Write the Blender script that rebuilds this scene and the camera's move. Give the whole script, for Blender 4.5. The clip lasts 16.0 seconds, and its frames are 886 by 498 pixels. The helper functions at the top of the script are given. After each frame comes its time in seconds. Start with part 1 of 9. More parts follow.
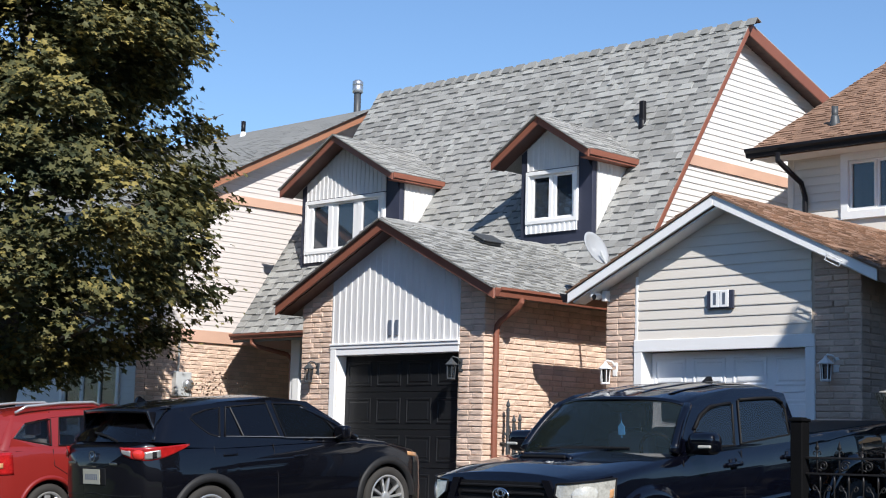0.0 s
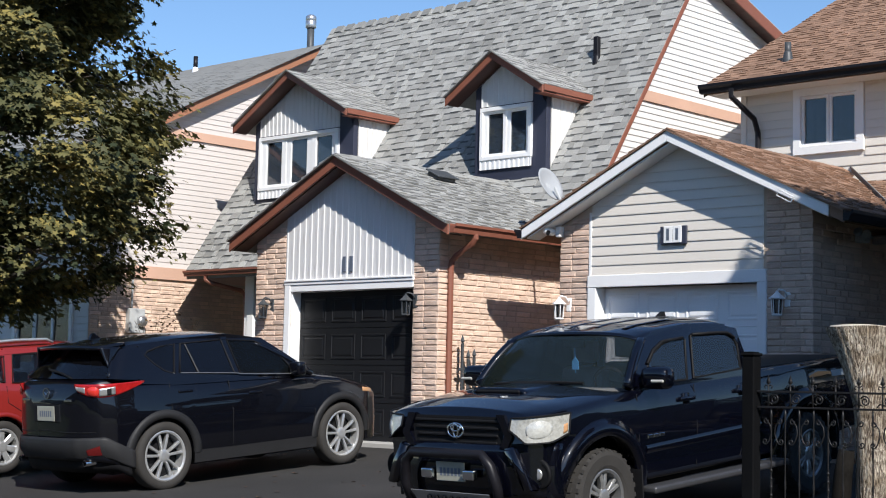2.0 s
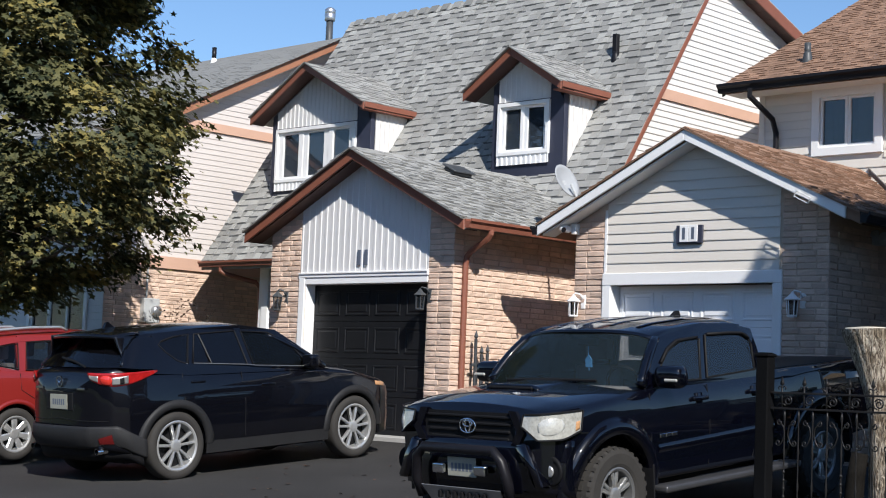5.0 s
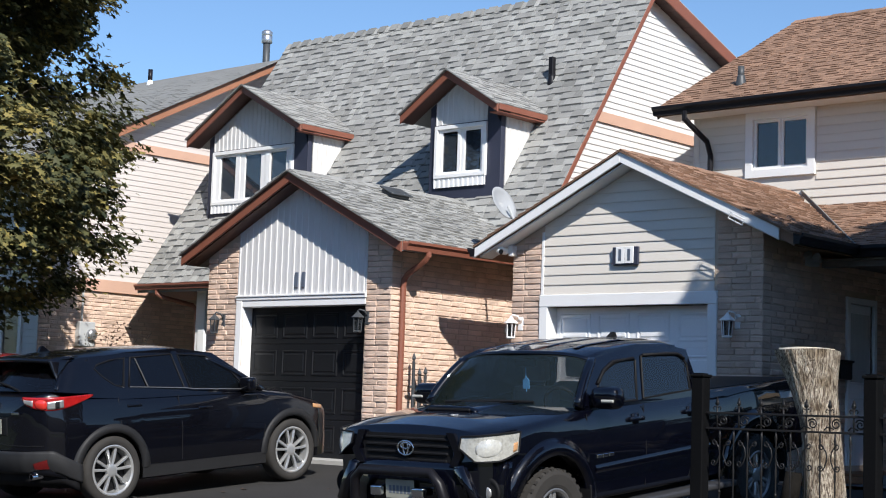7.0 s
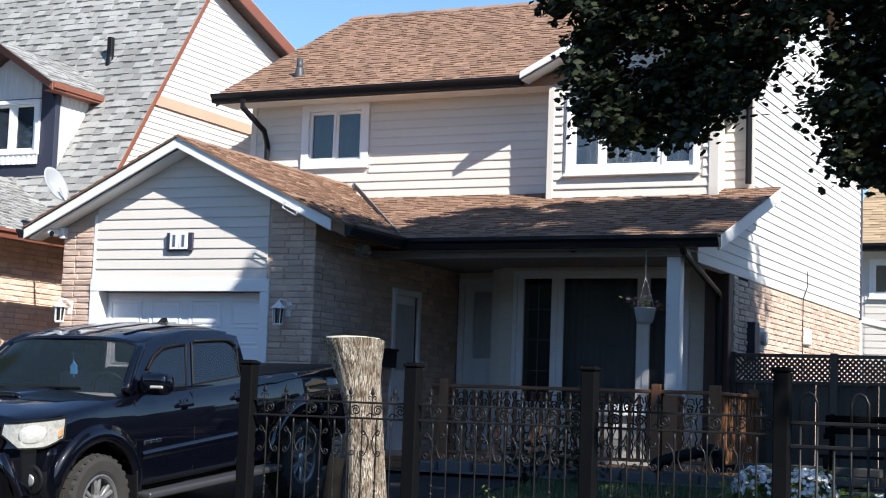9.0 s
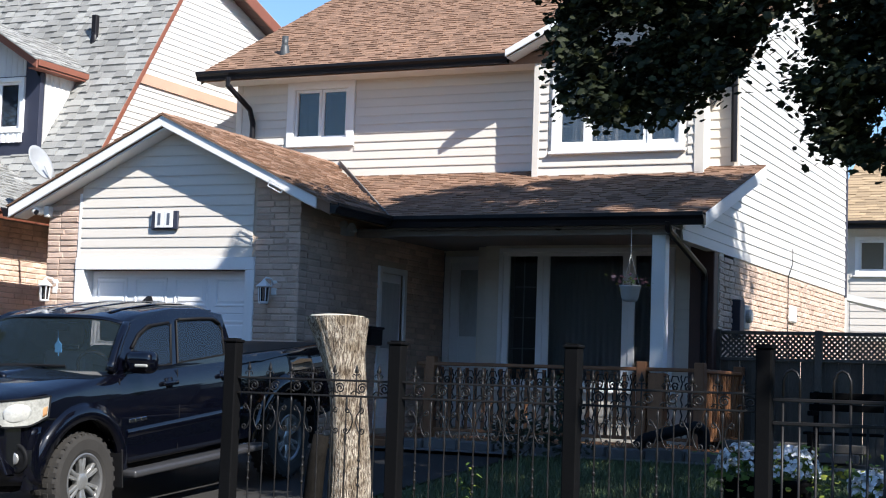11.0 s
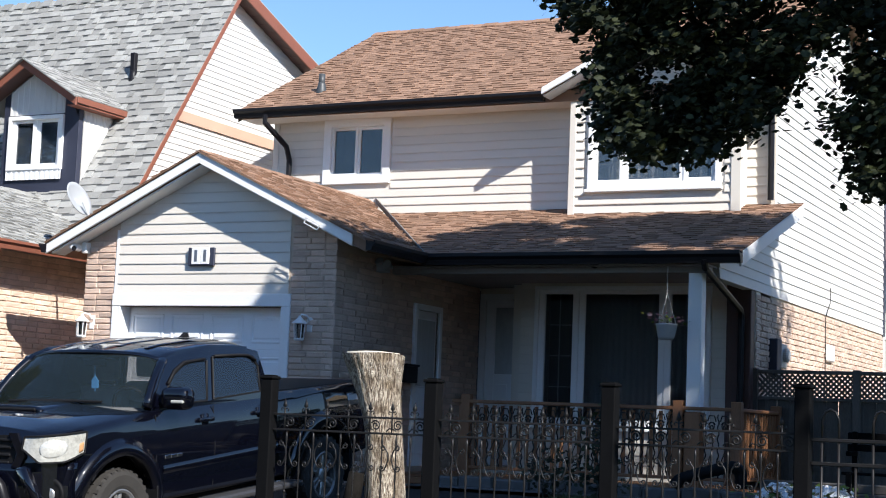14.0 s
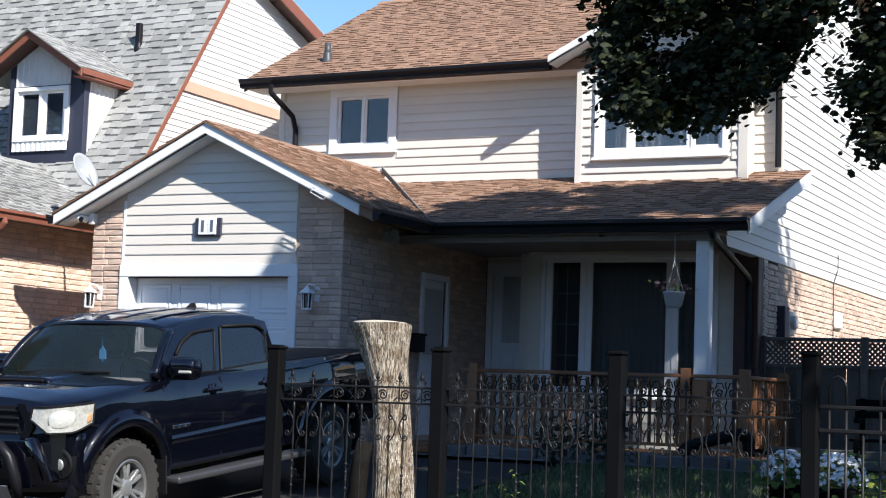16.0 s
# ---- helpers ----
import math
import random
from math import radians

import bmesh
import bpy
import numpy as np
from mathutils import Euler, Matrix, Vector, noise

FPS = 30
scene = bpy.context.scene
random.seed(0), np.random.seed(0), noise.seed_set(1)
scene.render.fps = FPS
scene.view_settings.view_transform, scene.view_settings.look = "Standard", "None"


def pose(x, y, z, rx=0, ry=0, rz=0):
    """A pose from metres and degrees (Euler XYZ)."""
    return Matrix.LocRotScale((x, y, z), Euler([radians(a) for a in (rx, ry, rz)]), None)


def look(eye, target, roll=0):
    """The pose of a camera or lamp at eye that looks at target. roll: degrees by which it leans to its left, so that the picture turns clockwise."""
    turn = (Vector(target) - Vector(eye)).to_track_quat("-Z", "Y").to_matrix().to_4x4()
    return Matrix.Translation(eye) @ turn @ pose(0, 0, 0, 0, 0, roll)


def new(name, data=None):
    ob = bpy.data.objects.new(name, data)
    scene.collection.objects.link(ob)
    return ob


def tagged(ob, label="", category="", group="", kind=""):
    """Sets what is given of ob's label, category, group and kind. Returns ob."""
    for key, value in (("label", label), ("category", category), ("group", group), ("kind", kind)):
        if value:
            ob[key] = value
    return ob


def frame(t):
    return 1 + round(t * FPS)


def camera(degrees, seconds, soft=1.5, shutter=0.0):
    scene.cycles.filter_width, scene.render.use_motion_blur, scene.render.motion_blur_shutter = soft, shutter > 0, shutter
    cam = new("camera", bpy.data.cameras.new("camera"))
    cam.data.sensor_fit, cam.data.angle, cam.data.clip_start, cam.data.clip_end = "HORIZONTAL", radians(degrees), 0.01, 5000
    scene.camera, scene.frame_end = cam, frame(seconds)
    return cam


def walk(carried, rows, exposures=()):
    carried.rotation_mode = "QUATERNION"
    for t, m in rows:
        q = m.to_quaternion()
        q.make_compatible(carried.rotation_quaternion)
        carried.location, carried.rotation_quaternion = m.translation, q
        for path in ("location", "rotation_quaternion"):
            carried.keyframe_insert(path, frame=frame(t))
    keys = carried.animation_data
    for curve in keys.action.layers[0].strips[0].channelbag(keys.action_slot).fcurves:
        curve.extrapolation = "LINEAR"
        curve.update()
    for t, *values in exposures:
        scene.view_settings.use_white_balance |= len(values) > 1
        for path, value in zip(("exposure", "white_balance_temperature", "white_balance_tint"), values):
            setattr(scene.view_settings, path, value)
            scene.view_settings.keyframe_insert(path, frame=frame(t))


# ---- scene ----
# The camera stands on the street and turns from one house to the next.
cam = camera(30.76, 16.0, soft=1.08)
EYE_Z = 1.7
# seconds, x and y of the eye, then its three turns in degrees
ROWS = [
    (0.0, -0.043, 0.059, 97.210, -1.470, 44.371),
    (0.5, -0.044, 0.052, 96.106, -1.432, 43.748),
    (1.0, -0.042, 0.045, 96.442, -1.404, 43.537),
    (1.5, -0.041, 0.044, 95.701, -1.191, 43.017),
    (2.0, -0.042, 0.045, 94.971, -1.210, 42.744),
    (2.5, -0.043, 0.044, 95.469, -1.215, 43.130),
    (3.0, -0.047, 0.046, 95.205, -1.860, 42.923),
    (3.5, -0.052, 0.052, 94.584, -1.967, 43.099),
    (4.0, -0.056, 0.061, 94.174, -2.197, 43.086),
    (6.5, -0.045, 0.050, 96.101, -2.053, 43.059),
    (7.0, -0.032, 0.037, 95.644, -1.897, 41.002),
    (7.5, -0.009, 0.019, 95.600, -1.863, 35.754),
    (8.0, 0.018, -0.006, 95.710, -1.635, 29.539),
    (8.5, 0.032, -0.030, 95.634, -2.195, 26.376),
    (9.0, 0.038, -0.043, 95.707, -2.068, 25.183),
    (11.5, 0.063, -0.032, 94.872, -1.935, 24.749),
    (12.0, 0.058, -0.032, 95.438, -1.783, 25.187),
    (12.5, 0.053, -0.032, 95.635, -2.314, 25.429),
    (13.0, 0.051, -0.034, 95.898, -2.103, 25.734),
    (13.5, 0.051, -0.035, 95.907, -2.265, 25.850),
    (14.0, 0.049, -0.034, 96.230, -2.277, 25.962),
    (14.5, 0.050, -0.032, 96.441, -2.209, 26.349),
    (15.0, 0.051, -0.029, 97.105, -2.201, 26.390),
    (15.5, 0.050, -0.023, 96.732, -2.180, 26.006),
    (16.0, 0.048, -0.014, 95.126, -1.995, 26.261),
]
walk(cam, [(t, pose(x, y, EYE_Z, rx, ry, rz)) for t, x, y, rx, ry, rz in ROWS],
     exposures=[(0.0, 0.36, 6430, 10), (2.0, 0.31, 6430, 10), (4.0, 0.26, 6430, 10), (7.0, 0.33, 6430, 10), (8.0, 0.76, 6430, 10), (16.0, 0.77, 6430, 10)])

# ---- light: clear afternoon sky, sun high behind the camera's right shoulder ----
SUN_WAY = Vector((-0.677, 0.392, -0.624)).normalized()
world = bpy.data.worlds.new("sky")
scene.world = world
world.use_nodes = True
wn, wl = world.node_tree.nodes, world.node_tree.links
sky = wn.new("ShaderNodeTexSky")
sky.sky_type, sky.sun_disc = "NISHITA", False
sky.sun_elevation = math.asin(-SUN_WAY.z)
sky.sun_rotation = math.atan2(-SUN_WAY.x, -SUN_WAY.y)
sky.air_density, sky.dust_density, sky.ozone_density = 1.0, 0.0, 6.0
wl.new(sky.outputs[0], wn["Background"].inputs[0])
wn["Background"].inputs[1].default_value = 0.113
sun = new("sun", bpy.data.lights.new("sun", "SUN"))
sun.data.energy, sun.data.angle, sun.data.color = 5.3, radians(0.53), (1.0, 0.965, 0.91)
sun.matrix_world = look((30, -20, 30), Vector((30, -20, 30)) + SUN_WAY)

# ---- materials ----
def nodes_of(m):
    m.use_nodes = True
    return m.node_tree.nodes, m.node_tree.links, m.node_tree.nodes["Principled BSDF"]


def surf(name, col, rough=0.6, metal=0.0, var=0.15, scale=1.5, fine=60.0, bump=0.15, rand=0.0, coat=0.0, tint=None, stretch=(1, 1, 1), spec=0.5, depth=0.004):
    """A painted, mineral or wooden surface: large stains, fine grain, bump, and a difference from piece to piece."""
    m = bpy.data.materials.new(name)
    n, l, b = nodes_of(m)
    geo = n.new("ShaderNodeNewGeometry")
    mp = n.new("ShaderNodeMapping")
    mp.inputs["Scale"].default_value = stretch
    l.new(geo.outputs["Position"], mp.inputs[0])
    big, small = n.new("ShaderNodeTexNoise"), n.new("ShaderNodeTexNoise")
    big.inputs["Scale"].default_value, big.inputs["Detail"].default_value = scale, 5
    small.inputs["Scale"].default_value, small.inputs["Detail"].default_value = fine, 3
    l.new(mp.outputs[0], big.inputs[0]), l.new(mp.outputs[0], small.inputs[0])
    two = n.new("ShaderNodeMath")
    two.operation = "ADD"
    l.new(big.outputs[0], two.inputs[0]), l.new(small.outputs[0], two.inputs[1])
    ram = n.new("ShaderNodeMapRange")
    ram.inputs[1].default_value, ram.inputs[2].default_value = 0.6, 1.4
    l.new(two.outputs[0], ram.inputs[0])
    mix = n.new("ShaderNodeMix")
    mix.data_type = "RGBA"
    lo = [c * (1 - var) for c in col]
    hi = [min(1, c * (1 + var)) for c in (tint or col)]
    mix.inputs[6].default_value, mix.inputs[7].default_value = (*lo, 1), (*hi, 1)
    l.new(ram.outputs[0], mix.inputs[0])
    out = mix.outputs[2]
    if rand:
        oi = n.new("ShaderNodeObjectInfo")
        add = n.new("ShaderNodeMath")
        add.operation = "ADD"
        l.new(oi.outputs["Random"], add.inputs[0]), l.new(geo.outputs["Random Per Island"], add.inputs[1])
        fr = n.new("ShaderNodeMath")
        fr.operation = "FRACT"
        l.new(add.outputs[0], fr.inputs[0])
        mr = n.new("ShaderNodeMapRange")
        mr.inputs[3].default_value, mr.inputs[4].default_value = 1 - rand, 1 + rand
        l.new(fr.outputs[0], mr.inputs[0])
        hs = n.new("ShaderNodeHueSaturation")
        l.new(out, hs.inputs["Color"]), l.new(mr.outputs[0], hs.inputs["Value"])
        out = hs.outputs[0]
    l.new(out, b.inputs["Base Color"])
    b.inputs["Roughness"].default_value, b.inputs["Metallic"].default_value = rough, metal
    b.inputs["Coat Weight"].default_value, b.inputs["Specular IOR Level"].default_value = coat, spec
    if coat:
        b.inputs["Coat Roughness"].default_value, b.inputs["Coat IOR"].default_value = 0.03, 1.6
    if bump:
        bp = n.new("ShaderNodeBump")
        bp.inputs["Strength"].default_value, bp.inputs["Distance"].default_value = bump, depth
        l.new(two.outputs[0], bp.inputs["Height"]), l.new(bp.outputs[0], b.inputs["Normal"])
    return m


def glass(name, col=(0.02, 0.025, 0.03), clear=0.5, ior=1.5):
    """A window pane: partly see-through, with a mirror gloss."""
    m = bpy.data.materials.new(name)
    n, l, b = nodes_of(m)
    b.inputs["Base Color"].default_value = (*col, 1)
    b.inputs["Roughness"].default_value = 0.02
    b.inputs["IOR"].default_value = ior
    tr, mx = n.new("ShaderNodeBsdfTransparent"), n.new("ShaderNodeMixShader")
    fr = n.new("ShaderNodeFresnel")
    mp = n.new("ShaderNodeMapRange")
    mp.inputs[3].default_value, mp.inputs[4].default_value = 1 - clear, 1.0
    l.new(fr.outputs[0], mp.inputs[0]), l.new(mp.outputs[0], mx.inputs[0])
    l.new(tr.outputs[0], mx.inputs[1]), l.new(b.outputs[0], mx.inputs[2])
    l.new(mx.outputs[0], n["Material Output"].inputs[0])
    return m


M_GREY_SHINGLE = surf("grey_shingle", (0.295, 0.292, 0.276), 0.9, var=0.24, scale=1.2, fine=160, bump=0.8, rand=0.23, depth=0.008, spec=0.2)
M_BROWN_SHINGLE = surf("brown_shingle", (0.265, 0.163, 0.112), 0.92, var=0.22, scale=0.8, fine=160, bump=0.7, rand=0.22, depth=0.008, spec=0.15)
M_OLD_SHINGLE = surf("weathered_shingle", (0.22, 0.22, 0.21), 0.92, var=0.2, scale=1.0, fine=200, bump=0.5, rand=0.2, depth=0.006)
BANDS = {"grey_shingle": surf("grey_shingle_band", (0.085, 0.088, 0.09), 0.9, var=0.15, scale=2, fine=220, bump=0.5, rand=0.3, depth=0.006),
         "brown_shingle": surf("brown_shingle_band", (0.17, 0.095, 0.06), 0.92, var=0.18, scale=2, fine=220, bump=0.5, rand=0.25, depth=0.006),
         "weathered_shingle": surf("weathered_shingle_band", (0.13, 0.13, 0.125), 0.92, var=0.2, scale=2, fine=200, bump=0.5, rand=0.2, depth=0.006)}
M_WHITE_SIDING = surf("white_siding", (0.68, 0.66, 0.635), 0.5, var=0.05, scale=0.7, fine=90, bump=0.05, rand=0.02)
M_TAN_SHINGLE = surf("tan_shingle", (0.36, 0.26, 0.155), 0.92, var=0.18, scale=0.8, fine=120, bump=0.4, rand=0.22, depth=0.006)
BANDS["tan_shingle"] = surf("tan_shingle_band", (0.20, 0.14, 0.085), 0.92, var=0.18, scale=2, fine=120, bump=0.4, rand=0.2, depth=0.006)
M_ROSE_SIDING = surf("off_white_siding", (0.60, 0.55, 0.52), 0.5, var=0.05, scale=0.7, fine=90, bump=0.05, rand=0.02)
M_CREAM_SIDING = surf("cream_siding", (0.69, 0.64, 0.575), 0.5, var=0.06, scale=0.7, fine=90, bump=0.05, rand=0.025)
M_BEIGE_SIDING = surf("beige_siding", (0.69, 0.635, 0.555), 0.55, var=0.07, scale=0.7, fine=90, bump=0.05, rand=0.03)
M_GREY_SIDING = surf("grey_siding", (0.64, 0.63, 0.625), 0.55, var=0.06, scale=0.9, fine=90, bump=0.06, rand=0.02)
M_BRICK = surf("pale_brick", (0.64, 0.455, 0.35), 0.9, var=0.16, scale=5, fine=120, bump=0.7, rand=0.13, tint=(0.70, 0.53, 0.42), depth=0.012)
M_BRICK_B = surf("tan_brick", (0.60, 0.425, 0.335), 0.9, var=0.18, scale=5, fine=120, bump=0.7, rand=0.16, tint=(0.58, 0.44, 0.35), depth=0.012)
M_MORTAR = surf("mortar", (0.52, 0.41, 0.32), 0.95, var=0.15, scale=3, fine=150, bump=0.4)
M_RUST = surf("rust_brown_paint", (0.22, 0.078, 0.048), 0.55, var=0.14, scale=2.5, fine=60, bump=0.1)
M_PEACH = surf("peach_paint", (0.57, 0.36, 0.265), 0.55, var=0.08, scale=2, fine=60, bump=0.08)
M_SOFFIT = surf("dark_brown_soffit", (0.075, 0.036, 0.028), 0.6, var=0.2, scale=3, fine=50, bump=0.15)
M_PORCH_TOP = surf("brown_grey_boards", (0.24, 0.21, 0.19), 0.7, var=0.15, scale=3, fine=50, bump=0.15)
M_FAR = surf("unseen_far_backdrop", (0.085, 0.085, 0.072), 0.9, var=0.4, scale=0.25, fine=2, bump=0.0)
M_RAKE = surf("brown_orange_paint", (0.33, 0.15, 0.085), 0.55, var=0.1, scale=2, fine=60, bump=0.08)
M_DARK_TRIM = surf("dark_navy_trim", (0.028, 0.032, 0.055), 0.6, var=0.2, scale=2, fine=60, bump=0.1)
M_BLACK_METAL = surf("black_aluminium", (0.010, 0.0095, 0.012), 0.4, spec=0.22, var=0.2, scale=2, fine=40, bump=0.04)
M_WHITE = surf("white_paint", (0.81, 0.805, 0.80), 0.45, var=0.04, scale=2, fine=70, bump=0.06)
M_DOOR_BLACK = surf("black_door_paint", (0.010, 0.0105, 0.012), 0.4, spec=0.25, var=0.25, scale=2, fine=60, bump=0.05)
M_DOOR_WHITE = surf("white_door_paint", (0.80, 0.805, 0.82), 0.4, var=0.04, scale=1.5, fine=60, bump=0.04)
M_INSIDE = surf("dim_room_grey", (0.25, 0.24, 0.23), 0.9, var=0.1, bump=0.0)
M_CURTAIN = surf("curtain_cloth", (0.70, 0.69, 0.68), 0.9, var=0.15, scale=6, bump=0.1)
M_ASPHALT = surf("asphalt", (0.034, 0.0325, 0.0315), 0.9, spec=0.25, var=0.35, scale=0.8, fine=140, bump=0.6, depth=0.006)
M_CONCRETE = surf("concrete", (0.38, 0.37, 0.35), 0.9, var=0.15, scale=1.2, fine=120, bump=0.4)
# Grey stone, its tone lowered for the skylight blocked before the porch.
M_STONE = surf("shaded_paving_stone", (0.13, 0.126, 0.122), 0.9, var=0.18, scale=2, fine=90, bump=0.5, rand=0.1)
M_SOIL = surf("turf", (0.06, 0.075, 0.038), 0.95, var=0.4, scale=1.5, fine=60, bump=0.8, depth=0.03)
M_GRASS = surf("grass_blades", (0.078, 0.11, 0.045), 0.7, var=0.3, scale=1.5, fine=40, bump=0.0, rand=0.3)
M_GLASS = glass("window_glass", clear=0.6, ior=1.95)
M_GLASS_UP = glass("upper_window_glass", (0.03, 0.04, 0.055), clear=0.25, ior=2.0)
M_VEILED = surf("veiled_pane", (0.50, 0.52, 0.52), 0.15, var=0.12, scale=6, fine=30, bump=0.0, stretch=(1, 6, 0.3))
M_DECK = surf("stained_cedar", (0.26, 0.115, 0.05), 0.6, var=0.25, scale=2, fine=40, bump=0.25, rand=0.15, stretch=(3, 3, 0.5))
M_FENCE_WOOD = surf("weathered_fence_wood", (0.115, 0.105, 0.095), 0.9, spec=0.15, var=0.3, scale=2, fine=45, bump=0.3, rand=0.2, stretch=(4, 4, 0.5))
# Black post paint, set darker still to stand in for bough shade.
M_POST = surf("shaded_black_paint", (0.0045, 0.0046, 0.0052), 0.8, spec=0.06, var=0.3, scale=3, fine=60, bump=0.15)
M_IRON = surf("wrought_iron", (0.013, 0.012, 0.012), 0.42, spec=0.3, var=0.3, scale=6, fine=90, bump=0.15)
def furrowed(name, dark, light):
    """Old bark: long dark furrows between grey plates, with lichen and stains."""
    m = bpy.data.materials.new(name)
    n, l, b = nodes_of(m)
    geo, mp = n.new("ShaderNodeNewGeometry"), n.new("ShaderNodeMapping")
    mp.inputs["Scale"].default_value = (1.0, 1.0, 0.16)
    l.new(geo.outputs["Position"], mp.inputs[0])
    plate, grit = n.new("ShaderNodeTexNoise"), n.new("ShaderNodeTexNoise")
    plate.inputs["Scale"].default_value, plate.inputs["Detail"].default_value, plate.inputs["Distortion"].default_value = 95, 8, 1.1
    grit.inputs["Scale"].default_value, grit.inputs["Detail"].default_value = 9, 6
    l.new(mp.outputs[0], plate.inputs[0]), l.new(geo.outputs["Position"], grit.inputs[0])
    cr = n.new("ShaderNodeValToRGB")
    cr.color_ramp.elements[0].position, cr.color_ramp.elements[0].color = 0.41, (*dark, 1)
    cr.color_ramp.elements[1].position, cr.color_ramp.elements[1].color = 0.58, (*light, 1)
    l.new(plate.outputs[0], cr.inputs[0])
    mx = n.new("ShaderNodeMix")
    mx.data_type, mx.blend_type = "RGBA", "MULTIPLY"
    g = n.new("ShaderNodeValToRGB")
    g.color_ramp.elements[0].position, g.color_ramp.elements[0].color = 0.35, (0.45, 0.40, 0.34, 1)
    g.color_ramp.elements[1].position, g.color_ramp.elements[1].color = 0.62, (1, 1, 1, 1)
    l.new(grit.outputs[0], g.inputs[0])
    mx.inputs[0].default_value = 1.0
    l.new(cr.outputs[0], mx.inputs[6]), l.new(g.outputs[0], mx.inputs[7])
    l.new(mx.outputs[2], b.inputs["Base Color"])
    b.inputs["Roughness"].default_value = 0.95
    bp = n.new("ShaderNodeBump")
    bp.inputs["Strength"].default_value, bp.inputs["Distance"].default_value = 1.0, 0.05
    l.new(plate.outputs[0], bp.inputs["Height"]), l.new(bp.outputs[0], b.inputs["Normal"])
    return m


M_BARK = furrowed("furrowed_stump_bark", (0.17, 0.125, 0.09), (0.70, 0.61, 0.49))
M_CUT = surf("cut_wood", (0.50, 0.45, 0.37), 0.85, var=0.25, scale=12, fine=80, bump=0.3)
M_TRUNK = surf("maple_bark", (0.09, 0.075, 0.06), 0.95, var=0.4, scale=5, fine=40, bump=0.9, stretch=(2, 2, 0.4), depth=0.02)
M_LAMP_GREY = surf("dark_cast_metal", (0.05, 0.055, 0.06), 0.5, var=0.2, scale=8, bump=0.1)
M_METAL = surf("galvanised_metal", (0.55, 0.56, 0.58), 0.35, metal=0.85, var=0.1, scale=6, bump=0.05)
M_GREY_PLASTIC = surf("grey_box_paint", (0.42, 0.43, 0.43), 0.55, var=0.1, scale=5, bump=0.05)
M_DISH = surf("dish_grey", (0.36, 0.375, 0.39), 0.5, var=0.05, scale=4, bump=0.03)

# ---- helpers ----
WM = {}


def thing(name, loc, label, category, group="", kind=""):
    ob = new(name)
    ob.location = loc
    ob.empty_display_size = 0.1
    WM[ob] = Matrix.Translation(loc)
    return tagged(ob, label, category, group, kind)


def finish(name, bm, material, smooth=False):
    me = bpy.data.meshes.new(name)
    bmesh.ops.recalc_face_normals(bm, faces=bm.faces[:])
    bm.to_mesh(me)
    bm.free()
    me.materials.append(material)
    if smooth:
        me.polygons.foreach_set("use_smooth", [True] * len(me.polygons))
    return me


def hold(ob, parent):
    if parent is not None:
        ob.parent = parent
        ob.matrix_parent_inverse = WM[parent].inverted()
    WM[ob] = Matrix()
    return ob


def part(name, bm, material, parent=None, label="", smooth=False, kind=""):
    ob = hold(new(name, finish(name, bm, material, smooth)), parent)
    return tagged(ob, label, kind=kind)


def piece(name, mesh, m, parent):
    ob = new(name, mesh)
    ob.parent = parent
    ob.matrix_parent_inverse = WM[parent].inverted()
    ob.matrix_basis = m
    return ob


def raw(name, verts, faces, material, parent=None, label="", kind="", smooth=False):
    me = bpy.data.meshes.new(name)
    me.from_pydata(verts, [], faces)
    me.materials.append(material)
    if smooth:
        me.polygons.foreach_set("use_smooth", [True] * len(me.polygons))
    ob = hold(new(name, me), parent)
    return tagged(ob, label, kind=kind)


def box(bm, a, b, m=Matrix()):
    vs = [bm.verts.new(m @ Vector((x, y, z))) for x in (a[0], b[0]) for y in (a[1], b[1]) for z in (a[2], b[2])]
    for f in ((0, 1, 3, 2), (4, 6, 7, 5), (0, 4, 5, 1), (2, 3, 7, 6), (0, 2, 6, 4), (1, 5, 7, 3)):
        bm.faces.new([vs[i] for i in f])
    return vs


def soft_box(bm, a, b, r=0.01, m=Matrix(), seg=1):
    vs = box(bm, a, b, m)
    es = list({e for v in vs for e in v.link_edges})
    bmesh.ops.bevel(bm, geom=es, offset=r, segments=seg, affect="EDGES", profile=0.6)


def prism(bm, poly, h0, h1, m=Matrix()):
    lo = [bm.verts.new(m @ Vector((u, v, h0))) for u, v in poly]
    hi = [bm.verts.new(m @ Vector((u, v, h1))) for u, v in poly]
    bm.faces.new(lo[::-1]), bm.faces.new(hi)
    k = len(poly)
    for i in range(k):
        bm.faces.new((lo[i], lo[(i + 1) % k], hi[(i + 1) % k], hi[i]))


def tube(bm, pts, r, sides=8, taper=None, cap=True):
    """A round bar along a line of points."""
    pts = [Vector(p) for p in pts]
    rings = []
    side = None
    for i, p in enumerate(pts):
        d = (pts[min(i + 1, len(pts) - 1)] - pts[max(i - 1, 0)]).normalized()
        if side is None:
            side = d.orthogonal().normalized()
        side = (side - d * side.dot(d)).normalized()
        up = d.cross(side)
        rr = taper[i] if taper else r
        rings.append([bm.verts.new(p + rr * (math.cos(2 * math.pi * k / sides) * side + math.sin(2 * math.pi * k / sides) * up)) for k in range(sides)])
    for a, b in zip(rings, rings[1:]):
        for k in range(sides):
            bm.faces.new((a[k], a[(k + 1) % sides], b[(k + 1) % sides], b[k]))
    if cap:
        bm.faces.new(rings[0][::-1]), bm.faces.new(rings[-1])


